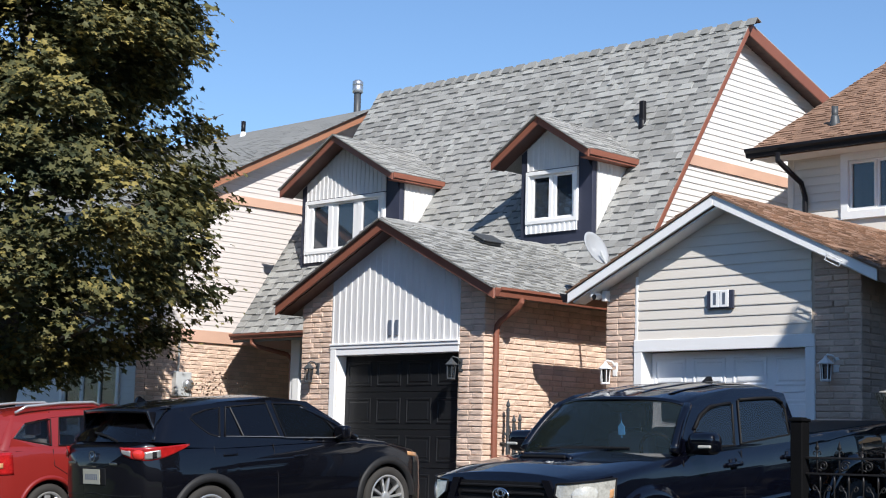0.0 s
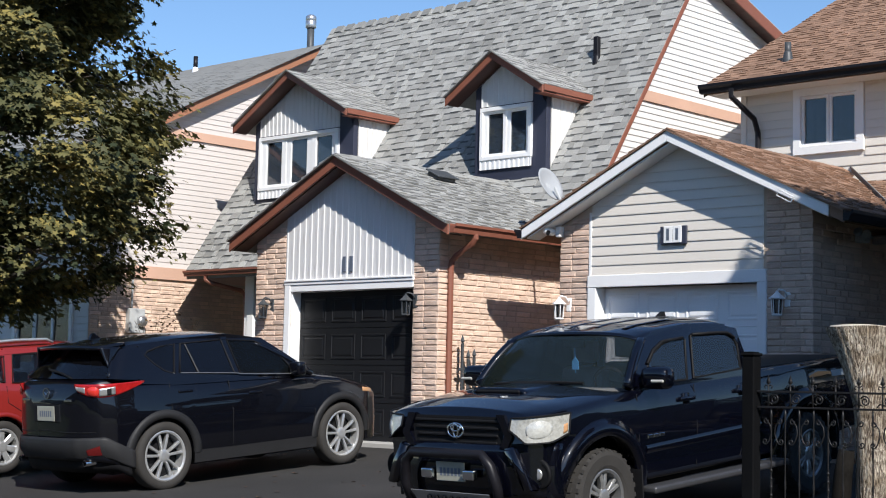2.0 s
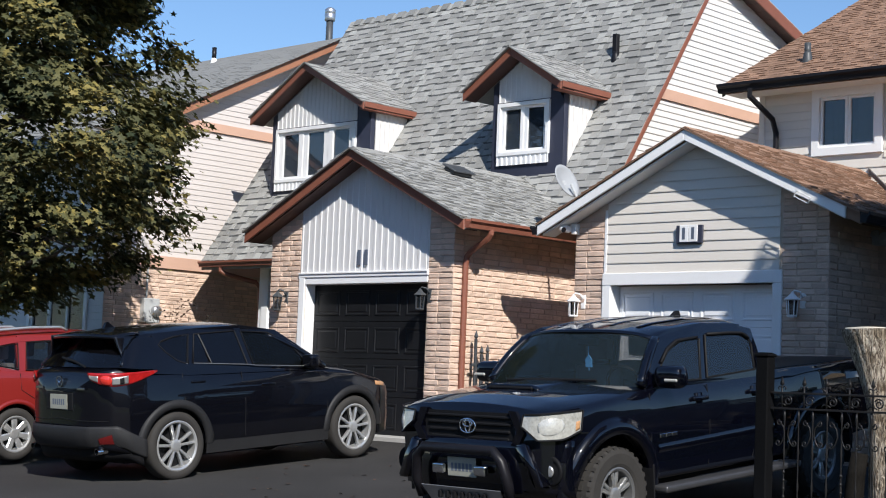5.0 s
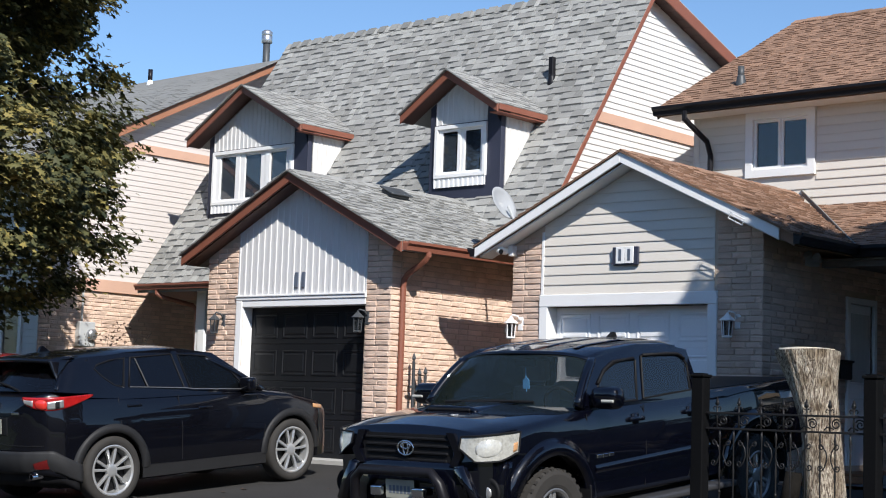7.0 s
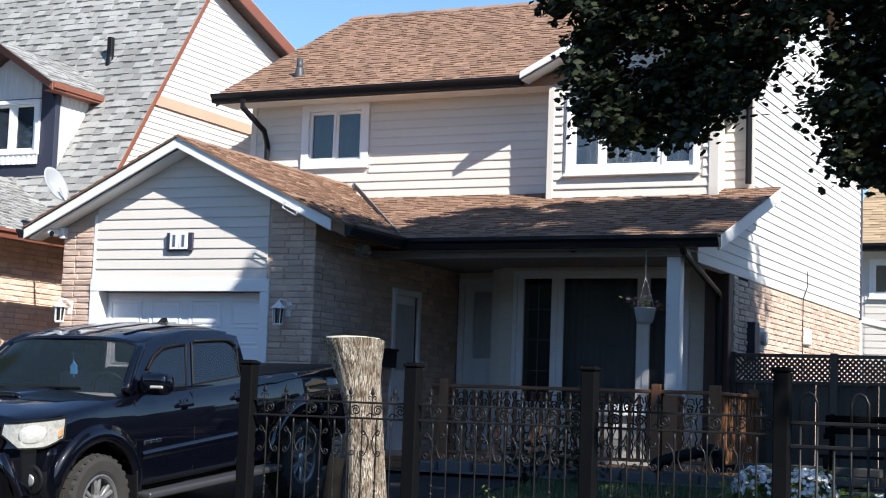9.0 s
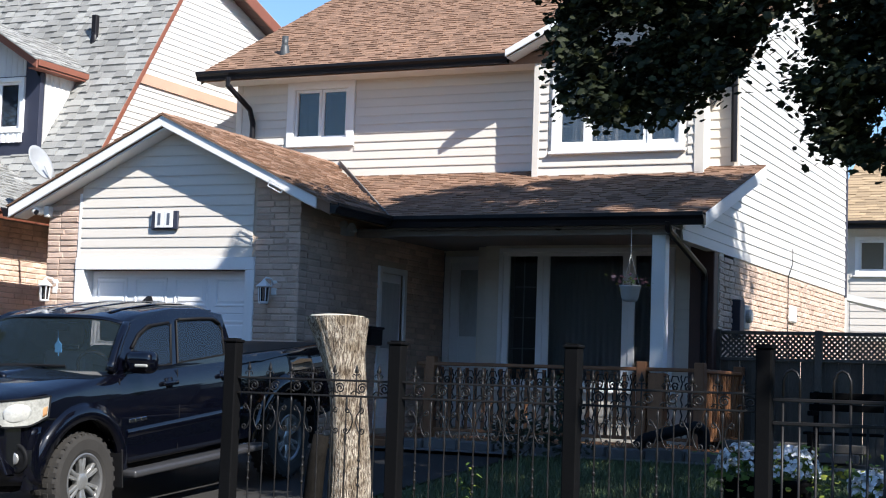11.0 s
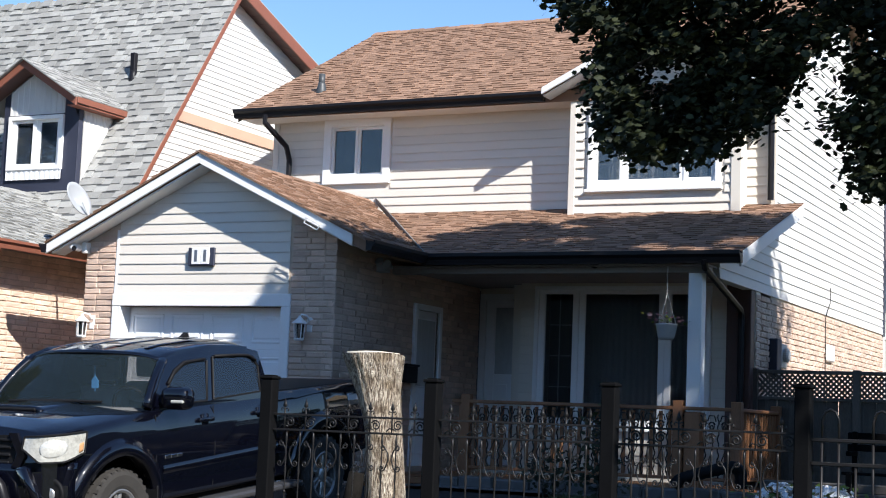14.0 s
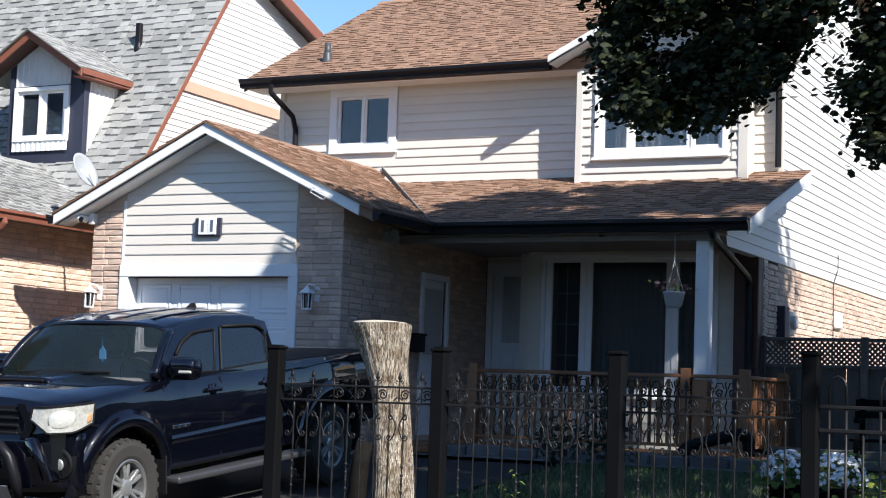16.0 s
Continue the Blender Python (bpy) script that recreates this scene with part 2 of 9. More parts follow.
def lathe(bm, rz, sides=20, m=Matrix(), close=True):
    """A turned body: rows of (radius, height) round the z axis."""
    rings = [[bm.verts.new(m @ Vector((r * math.cos(2 * math.pi * k / sides), r * math.sin(2 * math.pi * k / sides), z))) for k in range(sides)] for r, z in rz]
    for a, b in zip(rings, rings[1:]):
        for k in range(sides):
            bm.faces.new((a[k], a[(k + 1) % sides], b[(k + 1) % sides], b[k]))
    if close:
        bm.faces.new(rings[0][::-1]), bm.faces.new(rings[-1])


def front(y):
    """A frame on a wall that faces the street: u along x, v up, n towards the street."""
    return Matrix(((1, 0, 0, 0), (0, 0, -1, y), (0, 1, 0, 0), (0, 0, 0, 1)))


def side(x):
    """A frame on a wall that faces +x: u along y, v up, n along x."""
    return Matrix(((0, 0, 1, x), (1, 0, 0, 0), (0, 1, 0, 0), (0, 0, 0, 1)))


def spans(lo, hi, holes, va, vb):
    """The stretch lo..hi less the holes (u0, u1, v0, v1) that the band va..vb meets."""
    out = [(lo, hi, True, True)]
    for u0, u1, v0, v1 in holes:
        if vb <= v0 + 1e-4 or va >= v1 - 1e-4:
            continue
        nxt = []
        for a, b, ea, eb in out:
            if u1 <= a or u0 >= b:
                nxt.append((a, b, ea, eb))
                continue
            if u0 > a + 0.01:
                nxt.append((a, u0, ea, False))
            if u1 < b - 0.01:
                nxt.append((u1, b, False, eb))
        out = nxt
    return out


def wall(name, m, lo, hi, v0, v1, holes, material, parent, thick=0.2, breaks=(), label=""):
    """A wall with openings through it; lo and hi give its two ends at each height."""
    bm = bmesh.new()
    cuts = sorted({v0, v1, *[min(max(h, v0), v1) for q in holes for h in q[2:]], *breaks})
    for va, vb in zip(cuts, cuts[1:]):
        if vb - va < 1e-4:
            continue
        la, lb, ha, hb = lo(va), lo(vb), hi(va), hi(vb)
        for a, b, ea, eb in spans(min(la, lb), max(ha, hb), holes, va, vb):
            prism(bm, [(la if ea else a, va), (ha if eb else b, va), (hb if eb else b, vb), (lb if ea else a, vb)], -thick, 0, m)
    return part(name, bm, material, parent, label)


def siding(wall_ob, m, lo, hi, v0, v1, holes, material, pitch, name="siding_board", lap=0.0, proud=0.0145):
    """Lapped boards, each a piece of its own, cut at openings and along a sloping roof line."""
    v = v0
    while v < v1 - 0.01:
        vb = min(v + pitch, v1)
        for a, b, ea, eb in spans(max(lo(v), min(lo(v), lo(vb))), min(hi(v), max(hi(v), hi(vb))), holes, v, vb):
            a0, a1 = (lo(v), lo(vb)) if ea else (a, a)
            b0, b1 = (hi(v), hi(vb)) if eb else (b, b)
            if b1 - a1 < 0.02:
                a1 = b1 = (a0 + b0) / 2
                b1 += 0.01
            if b0 - a0 < 0.02:
                continue
            w = random.uniform(-0.0006, 0.0006)
            vs = []
            for u0, u1, vv, n in ((a0, b0, v + lap, 0.002), (a0, b0, v, proud + lap / 8 + w), (a0, b0, v + 0.012, proud + 0.0007 + lap / 8 + w), (a1, b1, vb, 0.005 + w)):
                vs += [m @ Vector((u0, vv, n)), m @ Vector((u1, vv, n))]
            vs += [m @ Vector((a1, vb, 0.002)), m @ Vector((b1, vb, 0.002))]
            fs = [(0, 1, 3, 2), (2, 3, 5, 4), (4, 5, 7, 6), (6, 7, 9, 8), (0, 2, 4, 6, 8), (1, 9, 7, 5, 3)]
            me = bpy.data.meshes.new(name)
            me.from_pydata(vs, [], fs)
            me.materials.append(material)
            piece(name, me, Matrix(), wall_ob)
        v = vb


def ribs(wall_ob, m, lo_v, hi_v, u0, u1, material, pitch=0.127, name="vertical_board"):
    """Upright boards with raised edges; lo_v and hi_v give the ends at each u."""
    u = u0
    while u < u1 - 0.01:
        ub = min(u + pitch, u1)
        a, b = u + 0.002, ub - 0.002
        bot0, bot1, top0, top1 = lo_v(a), lo_v(b), hi_v(a), hi_v(b)
        if min(top0 - bot0, top1 - bot1) > 0.01:
            vs, prof = [], [(a, 0.0), (a, 0.016), (a + 0.02, 0.016), (a + 0.028, 0.006), (b - 0.028, 0.006), (b - 0.02, 0.013), (b, 0.013), (b, 0.0)]
            for uu, n in prof:
                k = (uu - a) / max(b - a, 1e-6)
                vs += [m @ Vector((uu, bot0 + k * (bot1 - bot0), n + 0.002)), m @ Vector((uu, top0 + k * (top1 - top0), n + 0.002))]
            fs = [(2 * i, 2 * i + 2, 2 * i + 3, 2 * i + 1) for i in range(len(prof) - 1)]
            me = bpy.data.meshes.new(name)
            me.from_pydata(vs, [], fs)
            me.materials.append(material)
            piece(name, me, Matrix(), wall_ob)
        u = ub


def brick_meshes(material, lengths, h, rough):
    out = {}
    for k, ln in enumerate(lengths):
        for j in range(4):
            rnd = random.Random(k * 10 + j)
            g = 0.009
            q = lambda a: rnd.uniform(-a, a)
            x0, x1, z0, z1 = 0, ln - g, 0, h - g
            vs = [(x0, z0, -0.03), (x1, z0, -0.03), (x1, z1, -0.03), (x0, z1, -0.03)]
            vs += [(x0 + q(0.002), z0 + q(0.002), 0.004), (x1 + q(0.002), z0 + q(0.002), 0.004), (x1 + q(0.002), z1 + q(0.002), 0.004), (x0 + q(0.002), z1 + q(0.002), 0.004)]
            i = 0.010
            vs += [(x0 + i, z0 + i, 0.012 + q(rough)), ((x0 + x1) / 2, z0 + i + q(0.004), 0.014 + q(rough)), (x1 - i, z0 + i, 0.012 + q(rough)),
                   (x1 - i, z1 - i, 0.012 + q(rough)), ((x0 + x1) / 2, z1 - i + q(0.004), 0.014 + q(rough)), (x0 + i, z1 - i, 0.012 + q(rough))]
            fs = [(0, 1, 5, 4), (1, 2, 6, 5), (2, 3, 7, 6), (3, 0, 4, 7), (4, 5, 10, 9, 8), (5, 6, 11, 10), (6, 7, 13, 12, 11), (7, 4, 8, 13), (8, 9, 12, 13), (9, 10, 11, 12)]
            me = bpy.data.meshes.new("brick")
            me.from_pydata(vs, [], fs)
            me.materials.append(material)
            out[ln, j] = (me, vs, fs)
    return out


def bricks(wall_ob, m, u0, u1, v0, v1, holes, table, lengths, h, skip=None, limit=300, rest_label="further bricks of the same wall"):
    """Courses of single bricks; the first `limit` are objects, the others one joined mesh."""
    rnd = random.Random(int(abs(u0 * 37 + v0 * 11 + u1 * 5)))
    rest_v, rest_f, made = [], [], 0
    v, row = v0, 0
    while v + h <= v1 + 0.03:
        for a, b, ea, eb in spans(u0, u1, holes, v, v + h):
            u = a
            first = True
            while u < b - 0.02:
                ln = rnd.choice(lengths)
                if first and row % 2:
                    ln = min(lengths)
                first = False
                left = b - u
                if left < ln or left - ln < min(lengths) * 0.45:
                    s = left / ln
                else:
                    s = 1.0
                me, vs, fs = table[ln, rnd.randrange(4)]
                mm = m @ Matrix.Translation((u, v, rnd.uniform(-0.004, 0.008))) @ Matrix.Diagonal((s, 1, 1, 1))
                if not (skip and skip(u + ln / 2, v + h / 2)):
                    if made < limit:
                        piece("brick", me, mm, wall_ob)
                        made += 1
                    else:
                        o = len(rest_v)
                        rest_v.extend(mm @ Vector(p) for p in vs)
                        rest_f.extend(tuple(i + o for i in f) for f in fs)
                u += ln * s
        v += h
        row += 1
    if rest_f:
        raw("brickwork", rest_v, rest_f, table[lengths[0], 0][0].materials[0], wall_ob, kind="stuff")


def shingles(roof_ob, m, lo, hi, v1, material, expo=0.14, widths=(0.15, 0.22, 0.3), limit=120, thick=0.012, band=None):
    """Courses of laminated tabs up a roof slope (u along the eave, v up the slope, n out of the roof)."""
    rnd = random.Random(int(v1 * 1000))
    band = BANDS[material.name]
    t = {}
    for w in widths:
        for k in range(2):
            th = thick * (1.0 if k else 0.3)
            e = expo * 1.05
            cut = 1.0 if k else 0.74
            zc = th + (0.002 - th) * cut
            vs = [(0, 0, 0), (w - 0.004, 0, 0), (0, 0, th), (w - 0.004, 0, th), (0, e, 0.002), (w - 0.004, e, 0.002)]
            fs = [(0, 1, 3, 2), (2, 3, 5, 4), (0, 2, 4), (1, 5, 3)]
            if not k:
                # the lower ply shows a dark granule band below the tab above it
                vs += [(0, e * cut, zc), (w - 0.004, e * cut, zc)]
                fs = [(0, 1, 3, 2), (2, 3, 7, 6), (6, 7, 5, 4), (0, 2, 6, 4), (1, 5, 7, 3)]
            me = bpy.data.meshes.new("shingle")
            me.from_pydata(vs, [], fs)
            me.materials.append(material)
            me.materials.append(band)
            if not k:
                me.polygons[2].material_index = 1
            t[w, k] = (me, vs, fs)
    rv, rf, rb, made, v, row = [], [], [], 0, 0.0, 0
    while v < v1 - 0.02:
        a, b = max(lo(v), lo(min(v + expo, v1))), min(hi(v), hi(min(v + expo, v1)))
        u = a
        flip = rnd.randrange(2)
        while u < b - 0.01:
            w = rnd.choice(widths)
            s = min(1.0, (b - u) / w)
            me, vs, fs = t[w, flip]
            flip = 1 - flip if rnd.random() < 0.8 else flip
            mm = m @ Matrix.Translation((u, v + rnd.uniform(-0.004, 0.004), 0.006)) @ Matrix.Diagonal((s, min(1.0, (v1 - v) / expo), 1, 1))
            if made < limit and s == 1.0:
                piece("shingle", me, mm, roof_ob)
                made += 1
            else:
                o = len(rv)
                rv.extend(mm @ Vector(p) for p in vs)
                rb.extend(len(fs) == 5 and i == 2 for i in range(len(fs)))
                rf.extend(tuple(i + o for i in f) for f in fs)
            u += w * s
        v += expo
        row += 1
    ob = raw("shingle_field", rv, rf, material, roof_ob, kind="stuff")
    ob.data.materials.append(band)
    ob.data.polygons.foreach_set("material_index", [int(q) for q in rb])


def slope_frame(p, u, v):
    """A roof slope's frame from its eave corner, the way along the eave and the way up."""
    u, v = Vector(u).normalized(), Vector(v).normalized()
    n = u.cross(v)
    return Matrix(((u.x, v.x, n.x, p[0]), (u.y, v.y, n.y, p[1]), (u.z, v.z, n.z, p[2]), (0, 0, 0, 1)))


def ring(bm, u0, u1, v0, v1, w, n0, n1, m, wv=None):
    """A four-sided frame with chamfered front edges."""
    rows = []
    wv = wv or w
    for o, q, n in ((0, 0, n0), (0, 0, n1 - 0.006), (0.006, 0.006, n1), (w - 0.006, wv - 0.006, n1), (w, wv, n1 - 0.006), (w, wv, n0)):
        rows.append([bm.verts.new(m @ Vector((x, y, n))) for x, y in ((u0 + o, v0 + q), (u1 - o, v0 + q), (u1 - o, v1 - q), (u0 + o, v1 - q))])
    for a, b in zip(rows, rows[1:] + rows[:1]):
        for k in range(4):
            bm.faces.new((a[k], a[(k + 1) % 4], b[(k + 1) % 4], b[k]))


def window(m, u0, u1, v0, v1, parent, sashes, material, trim=0.09, sill=True, name="window", proud=0.05, muntin=(), label="", frame_w=0.045, pane=None, frame_h=None):
    """A window with its casing, sashes and panes, set in an opening."""
    bm = bmesh.new()
    ring(bm, u0, u1, v0, v1, trim, -0.1, proud, m)
    w = part(name, bm, material, parent, label)
    if sill:
        bm = bmesh.new()
        soft_box(bm, (u0 - 0.03, v0 - 0.045, -0.05), (u1 + 0.03, v0 - 0.002, proud + 0.03), 0.008, m)
        part("window_sill", bm, material, w)
    a, b, c, d = u0 + trim, u1 - trim, v0 + trim, v1 - trim
    tot = sum(sashes)
    x = a
    for i, s in enumerate(sashes):
        xe = x + (b - a) * s / tot
        bm = bmesh.new()
        f, fh = frame_w, frame_h or frame_w
        ring(bm, x, xe, c, d, f, -0.06, 0.012 - 0.012 * (i % 2), m, fh)
        part("sash", bm, material, w)
        if i in muntin:
            k = 4
            for j in range(1, k):
                z = c + fh + (d - c - 2 * fh) * j / k
                bm = bmesh.new()
                box(bm, (x + f, z - 0.006, -0.042), (xe - f, z + 0.006, -0.03), m)
                part("muntin", bm, M_WHITE, w)
            bm = bmesh.new()
            box(bm, ((x + xe) / 2 - 0.006, c + fh, -0.045), ((x + xe) / 2 + 0.006, d - fh, -0.033), m)
            part("muntin", bm, M_WHITE, w)
        bm = bmesh.new()
        box(bm, (x + f, c + fh, -0.028), (xe - f, d - fh, -0.022), m)
        g = part("pane", bm, pane or M_GLASS, w)
        g.visible_shadow = False
        x = xe
    return w

# ---- ground: street, sloping front yards, drives ----
def ground_z(y):
    return 0.0 if y < 4.5 else min(0.08 * (y - 4.5), 0.95)


def sheet(name, xs, ys, dz, material, label, category, bend=0.0):
    vs, fs = [], []
    for y in ys:
        for x in xs:
            vs.append((x, y, ground_z(y) + dz + bend * noise.noise((x * 0.7, y * 0.7, 3.0))))
    nx = len(xs)
    for j in range(len(ys) - 1):
        for i in range(nx - 1):
            fs.append((j * nx + i, j * nx + i + 1, (j + 1) * nx + i + 1, (j + 1) * nx + i))
    return tagged(raw(name, vs, fs, material, label=label, kind="structure", smooth=True), category=category)


def steps(a, b, n):
    return [a + (b - a) * i / n for i in range(n + 1)]


sheet("ground", [-900, -200, -60, -40, *steps(-30, 6, 36), 20, 60, 200, 900], [-300, -60, -9, -5, *steps(-4, 34, 76), 60, 200, 2000], -0.02, M_SOIL, "green lawn and earth running back from the street", "ground")
sheet("road", [-120, -60, *steps(-30, 10, 10), 60, 120], [-6.0, -2.0, 2.6], 0.002, M_ASPHALT, "dark asphalt street in front of the houses", "road")
sheet("driveway_1", steps(-20.3, -13.8, 12), [2.6, 3.5, *steps(4, 15.9, 24)], 0.004, M_ASPHALT, "black sealed asphalt driveway sloping up to a garage", "driveway")
sheet("driveway_2", steps(-13.8, -6.7, 12), [2.6, 3.5, *steps(4, 16.6, 24)], 0.004, M_ASPHALT, "black sealed asphalt driveway beside an iron fence", "driveway")
sheet("pavement", steps(-8.9, -3.0, 12), steps(16.9, 18.6, 4), 0.03, M_STONE, "grey paving stones in front of the porch", "pavement")

BRICK_L = (0.2, 0.26, 0.32)
PALE = brick_meshes(M_BRICK, BRICK_L, 0.076, 0.006)
TAN = brick_meshes(M_BRICK_B, BRICK_L, 0.076, 0.006)


def slab(name, top, material, parent, thick=0.14, label="", drop=None):
    """A roof slope: its top outline, made thick downwards."""
    bm = bmesh.new()
    t = [bm.verts.new(p) for p in top]
    b = [bm.verts.new(Vector(p) - Vector((0, 0, thick))) for p in top]
    bm.faces.new(t), bm.faces.new(b[::-1])
    for i in range(len(top)):
        j = (i + 1) % len(top)
        bm.faces.new((t[i], b[i], b[j], t[j]))
    return part(name, bm, material, parent, label)


def board(name, pts, material, parent, w, t, label=""):
    """A straight board from one point to another: w high, t thick towards -y or +x."""
    bm = bmesh.new()
    a, b = Vector(pts[0]), Vector(pts[1])
    d = (b - a).normalized()
    flat = Vector((0, -1, 0)) if abs(d.y) < 0.5 else Vector((1, 0, 0))
    down = d.cross(flat).normalized()
    if down.z > 0:
        down = -down
    if name == "rake_board":
        # plumb cut ends, so that the two boards of a gable butt at the peak
        down = Vector((0, 0, 1 / down.z))
    vs = []
    for p in (a, b):
        for q in (0, w):
            for s in (0, t):
                vs.append(bm.verts.new(p + down * q + flat * s))
    for f in ((0, 1, 3, 2), (4, 6, 7, 5), (0, 4, 5, 1), (2, 3, 7, 6), (0, 2, 6, 4), (1, 5, 7, 3)):
        bm.faces.new([vs[i] for i in f])
    bmesh.ops.recalc_face_normals(bm, faces=bm.faces[:])
    bmesh.ops.bevel(bm, geom=bm.edges[:], offset=0.006, segments=1, affect="EDGES")
    return part(name, bm, material, parent, label)


def gutter(name, a, b, material, parent, out=(1, 0, 0), size=0.12, label=""):
    """A K-shaped eaves trough from a to b."""
    bm = bmesh.new()
    a, b, o = Vector(a), Vector(b), Vector(out)
    prof = [(0, 0), (0, -size), (size * 0.62, -size), (size * 0.72, -size * 0.55), (size, -size * 0.3), (size, 0), (size - 0.012, 0), (size - 0.02, -0.03), (0.012, -0.03), (0.012, 0)]
    ra, rb = [bm.verts.new(a + o * p + Vector((0, 0, q))) for p, q in prof], [bm.verts.new(b + o * p + Vector((0, 0, q))) for p, q in prof]
    bm.faces.new(ra[::-1]), bm.faces.new(rb)
    for i in range(len(prof)):
        j = (i + 1) % len(prof)
        bm.faces.new((ra[i], ra[j], rb[j], rb[i]))
    return part(name, bm, material, parent, label)


def pipe(name, pts, material, parent, w=0.07, d=0.05, label=""):
    """A rectangular downspout along a bent line."""
    bm = bmesh.new()
    tube(bm, pts, w * 0.6, 8)
    return part(name, bm, material, parent, label)


def garage_roof(parent, xl, xr, xm, zl, zr, zm, y0, yl, yr, ym, shingle, fascia, width, limit, over=0.085, cut=None):
    """A gable roof over a garage: two slopes, rake boards and a ridge cap."""
    L = slab("roof", [(xl, y0, zl), (xm, y0, zm), (xm, ym, zm), (xl, yl, zl)], shingle, parent)
    R = slab("roof", [(xm, y0, zm), (xr, y0, zr), (xr, yr, zr), (xm, ym, zm)], shingle, parent)
    lr = math.hypot(xr - xm, zm - zr)
    mr = slope_frame((xr, y0, zr), (0, 1, 0), (xm - xr, 0, zm - zr))
    shingles(R, mr, lambda v: -over, lambda v: (yr - y0) + (ym - yr) * v / lr, lr, shingle, limit=limit, thick=0.024, widths=(0.11, 0.16, 0.22))
    ll = math.hypot(xl - xm, zm - zl)
    ml = slope_frame((xl, yl, zl), (0, -1, 0), (xm - xl, 0, zm - zl))
    shingles(L, ml, lambda v: -(ym - yl) * v / ll, lambda v: yl - y0 + over, ll, shingle, limit=40, thick=0.024, widths=(0.11, 0.16, 0.22))
    board("rake_board", [(xl, y0, zl - 0.015), (xm, y0, zm - 0.015)], fascia, parent, width, 0.03)
    xc = xr if cut is None else cut
    board("rake_board", [(xm, y0, zm - 0.015), (xc, y0, zm - 0.015 + (zr - zm) * (xc - xm) / (xr - xm))], fascia, parent, width, 0.03)
    for xa, za, xb, zb_ in ((xl, zl, xm, zm), (xm, zm, xr, zr)):
        slab("drip_edge", [(xa, y0 - over, za), (xb, y0 - over, zb_), (xb, y0 - 0.002, zb_), (xa, y0 - 0.002, za)], shingle, parent, 0.012)
    for i in range(int((ym - y0) / 0.24)):
        ya = y0 - 0.02 + i * 0.24
        bm = bmesh.new()
        prism(bm, [(-0.14, -0.068), (0, 0.004), (0.14, -0.068), (0.14, -0.058), (0, 0.016 + 0.004 * (i % 2)), (-0.14, -0.058)], -ya - 0.27, -ya, Matrix(((1, 0, 0, xm), (0, 0, -1, 0), (0, 1, 0, zm + 0.012), (0, 0, 0, 1))))
        part("ridge_shingle", bm, shingle, R)
    return L, R


# ======== grey-roofed house with a dark garage door ========
H1 = thing("house", (-19.1, 18.9, 0.95), "pale brick house with grey roof, two dormers, black garage door", "house")
GY, GX0, GX1, GXA, GZF = 15.85, -18.5, -14.77, -16.521, 0.95
rake1 = lambda x: 4.823 - 0.494 * abs(x - GXA)
OPEN1 = (-17.72, -15.24, 0.0, 3.08)
f1 = front(GY)
w1 = wall("garage_wall", f1, lambda v: max(GX0, GXA - (4.823 - v) / 0.494), lambda v: min(GX1, GXA + (4.823 - v) / 0.494), 0.3, 4.813, [OPEN1], M_MORTAR, H1, breaks=(3.845, 3.958))
bricks(w1, f1, GX0, -17.84, 0.92, 4.2, [], PALE, BRICK_L[:2], 0.076, skip=lambda u, v: v > rake1(u) - 0.06)
bricks(w1, f1, -15.22, GX1 + 0.012, 0.92, 4.1, [], PALE, BRICK_L[:2], 0.076, skip=lambda u, v: v > rake1(u) - 0.06)
ribs(w1, f1, lambda u: 3.24, lambda u: rake1(u), -17.83, -15.22, M_GREY_SIDING)
s1 = side(GX1)
w2 = wall("garage_side_wall", s1, lambda v: GY + 0.2, lambda v: 18.9, 0.3, 3.86, [], M_MORTAR, H1)
bricks(w2, s1, GY - 0.012, 18.9, 0.92, 3.84, [], PALE, BRICK_L, 0.076)
wall("garage_side_wall", side(GX0 + 0.2), lambda v: GY + 0.2, lambda v: 18.9, 0.3, 3.85, [], M_BRICK, H1)
bm = bmesh.new()
soft_box(bm, (-17.85, 3.165, 0.0), (-15.21, 3.215, 0.035), 0.008, f1)
soft_box(bm, (-17.84, 3.215, 0.0), (-15.22, 3.24, 0.05), 0.004, f1)
soft_box(bm, (-17.84, 0.92, 0.0), (-17.72, 3.165, 0.03), 0.006, f1)
soft_box(bm, (-17.72, 3.07, -0.2), (-15.23, 3.165, 0.02), 0.006, f1)
soft_box(bm, (-17.735, 0.92, -0.2), (-17.70, 3.08, -0.002), 0.004, f1)
part("garage_door_frame", bm, M_WHITE, H1, "white painted garage door frame")


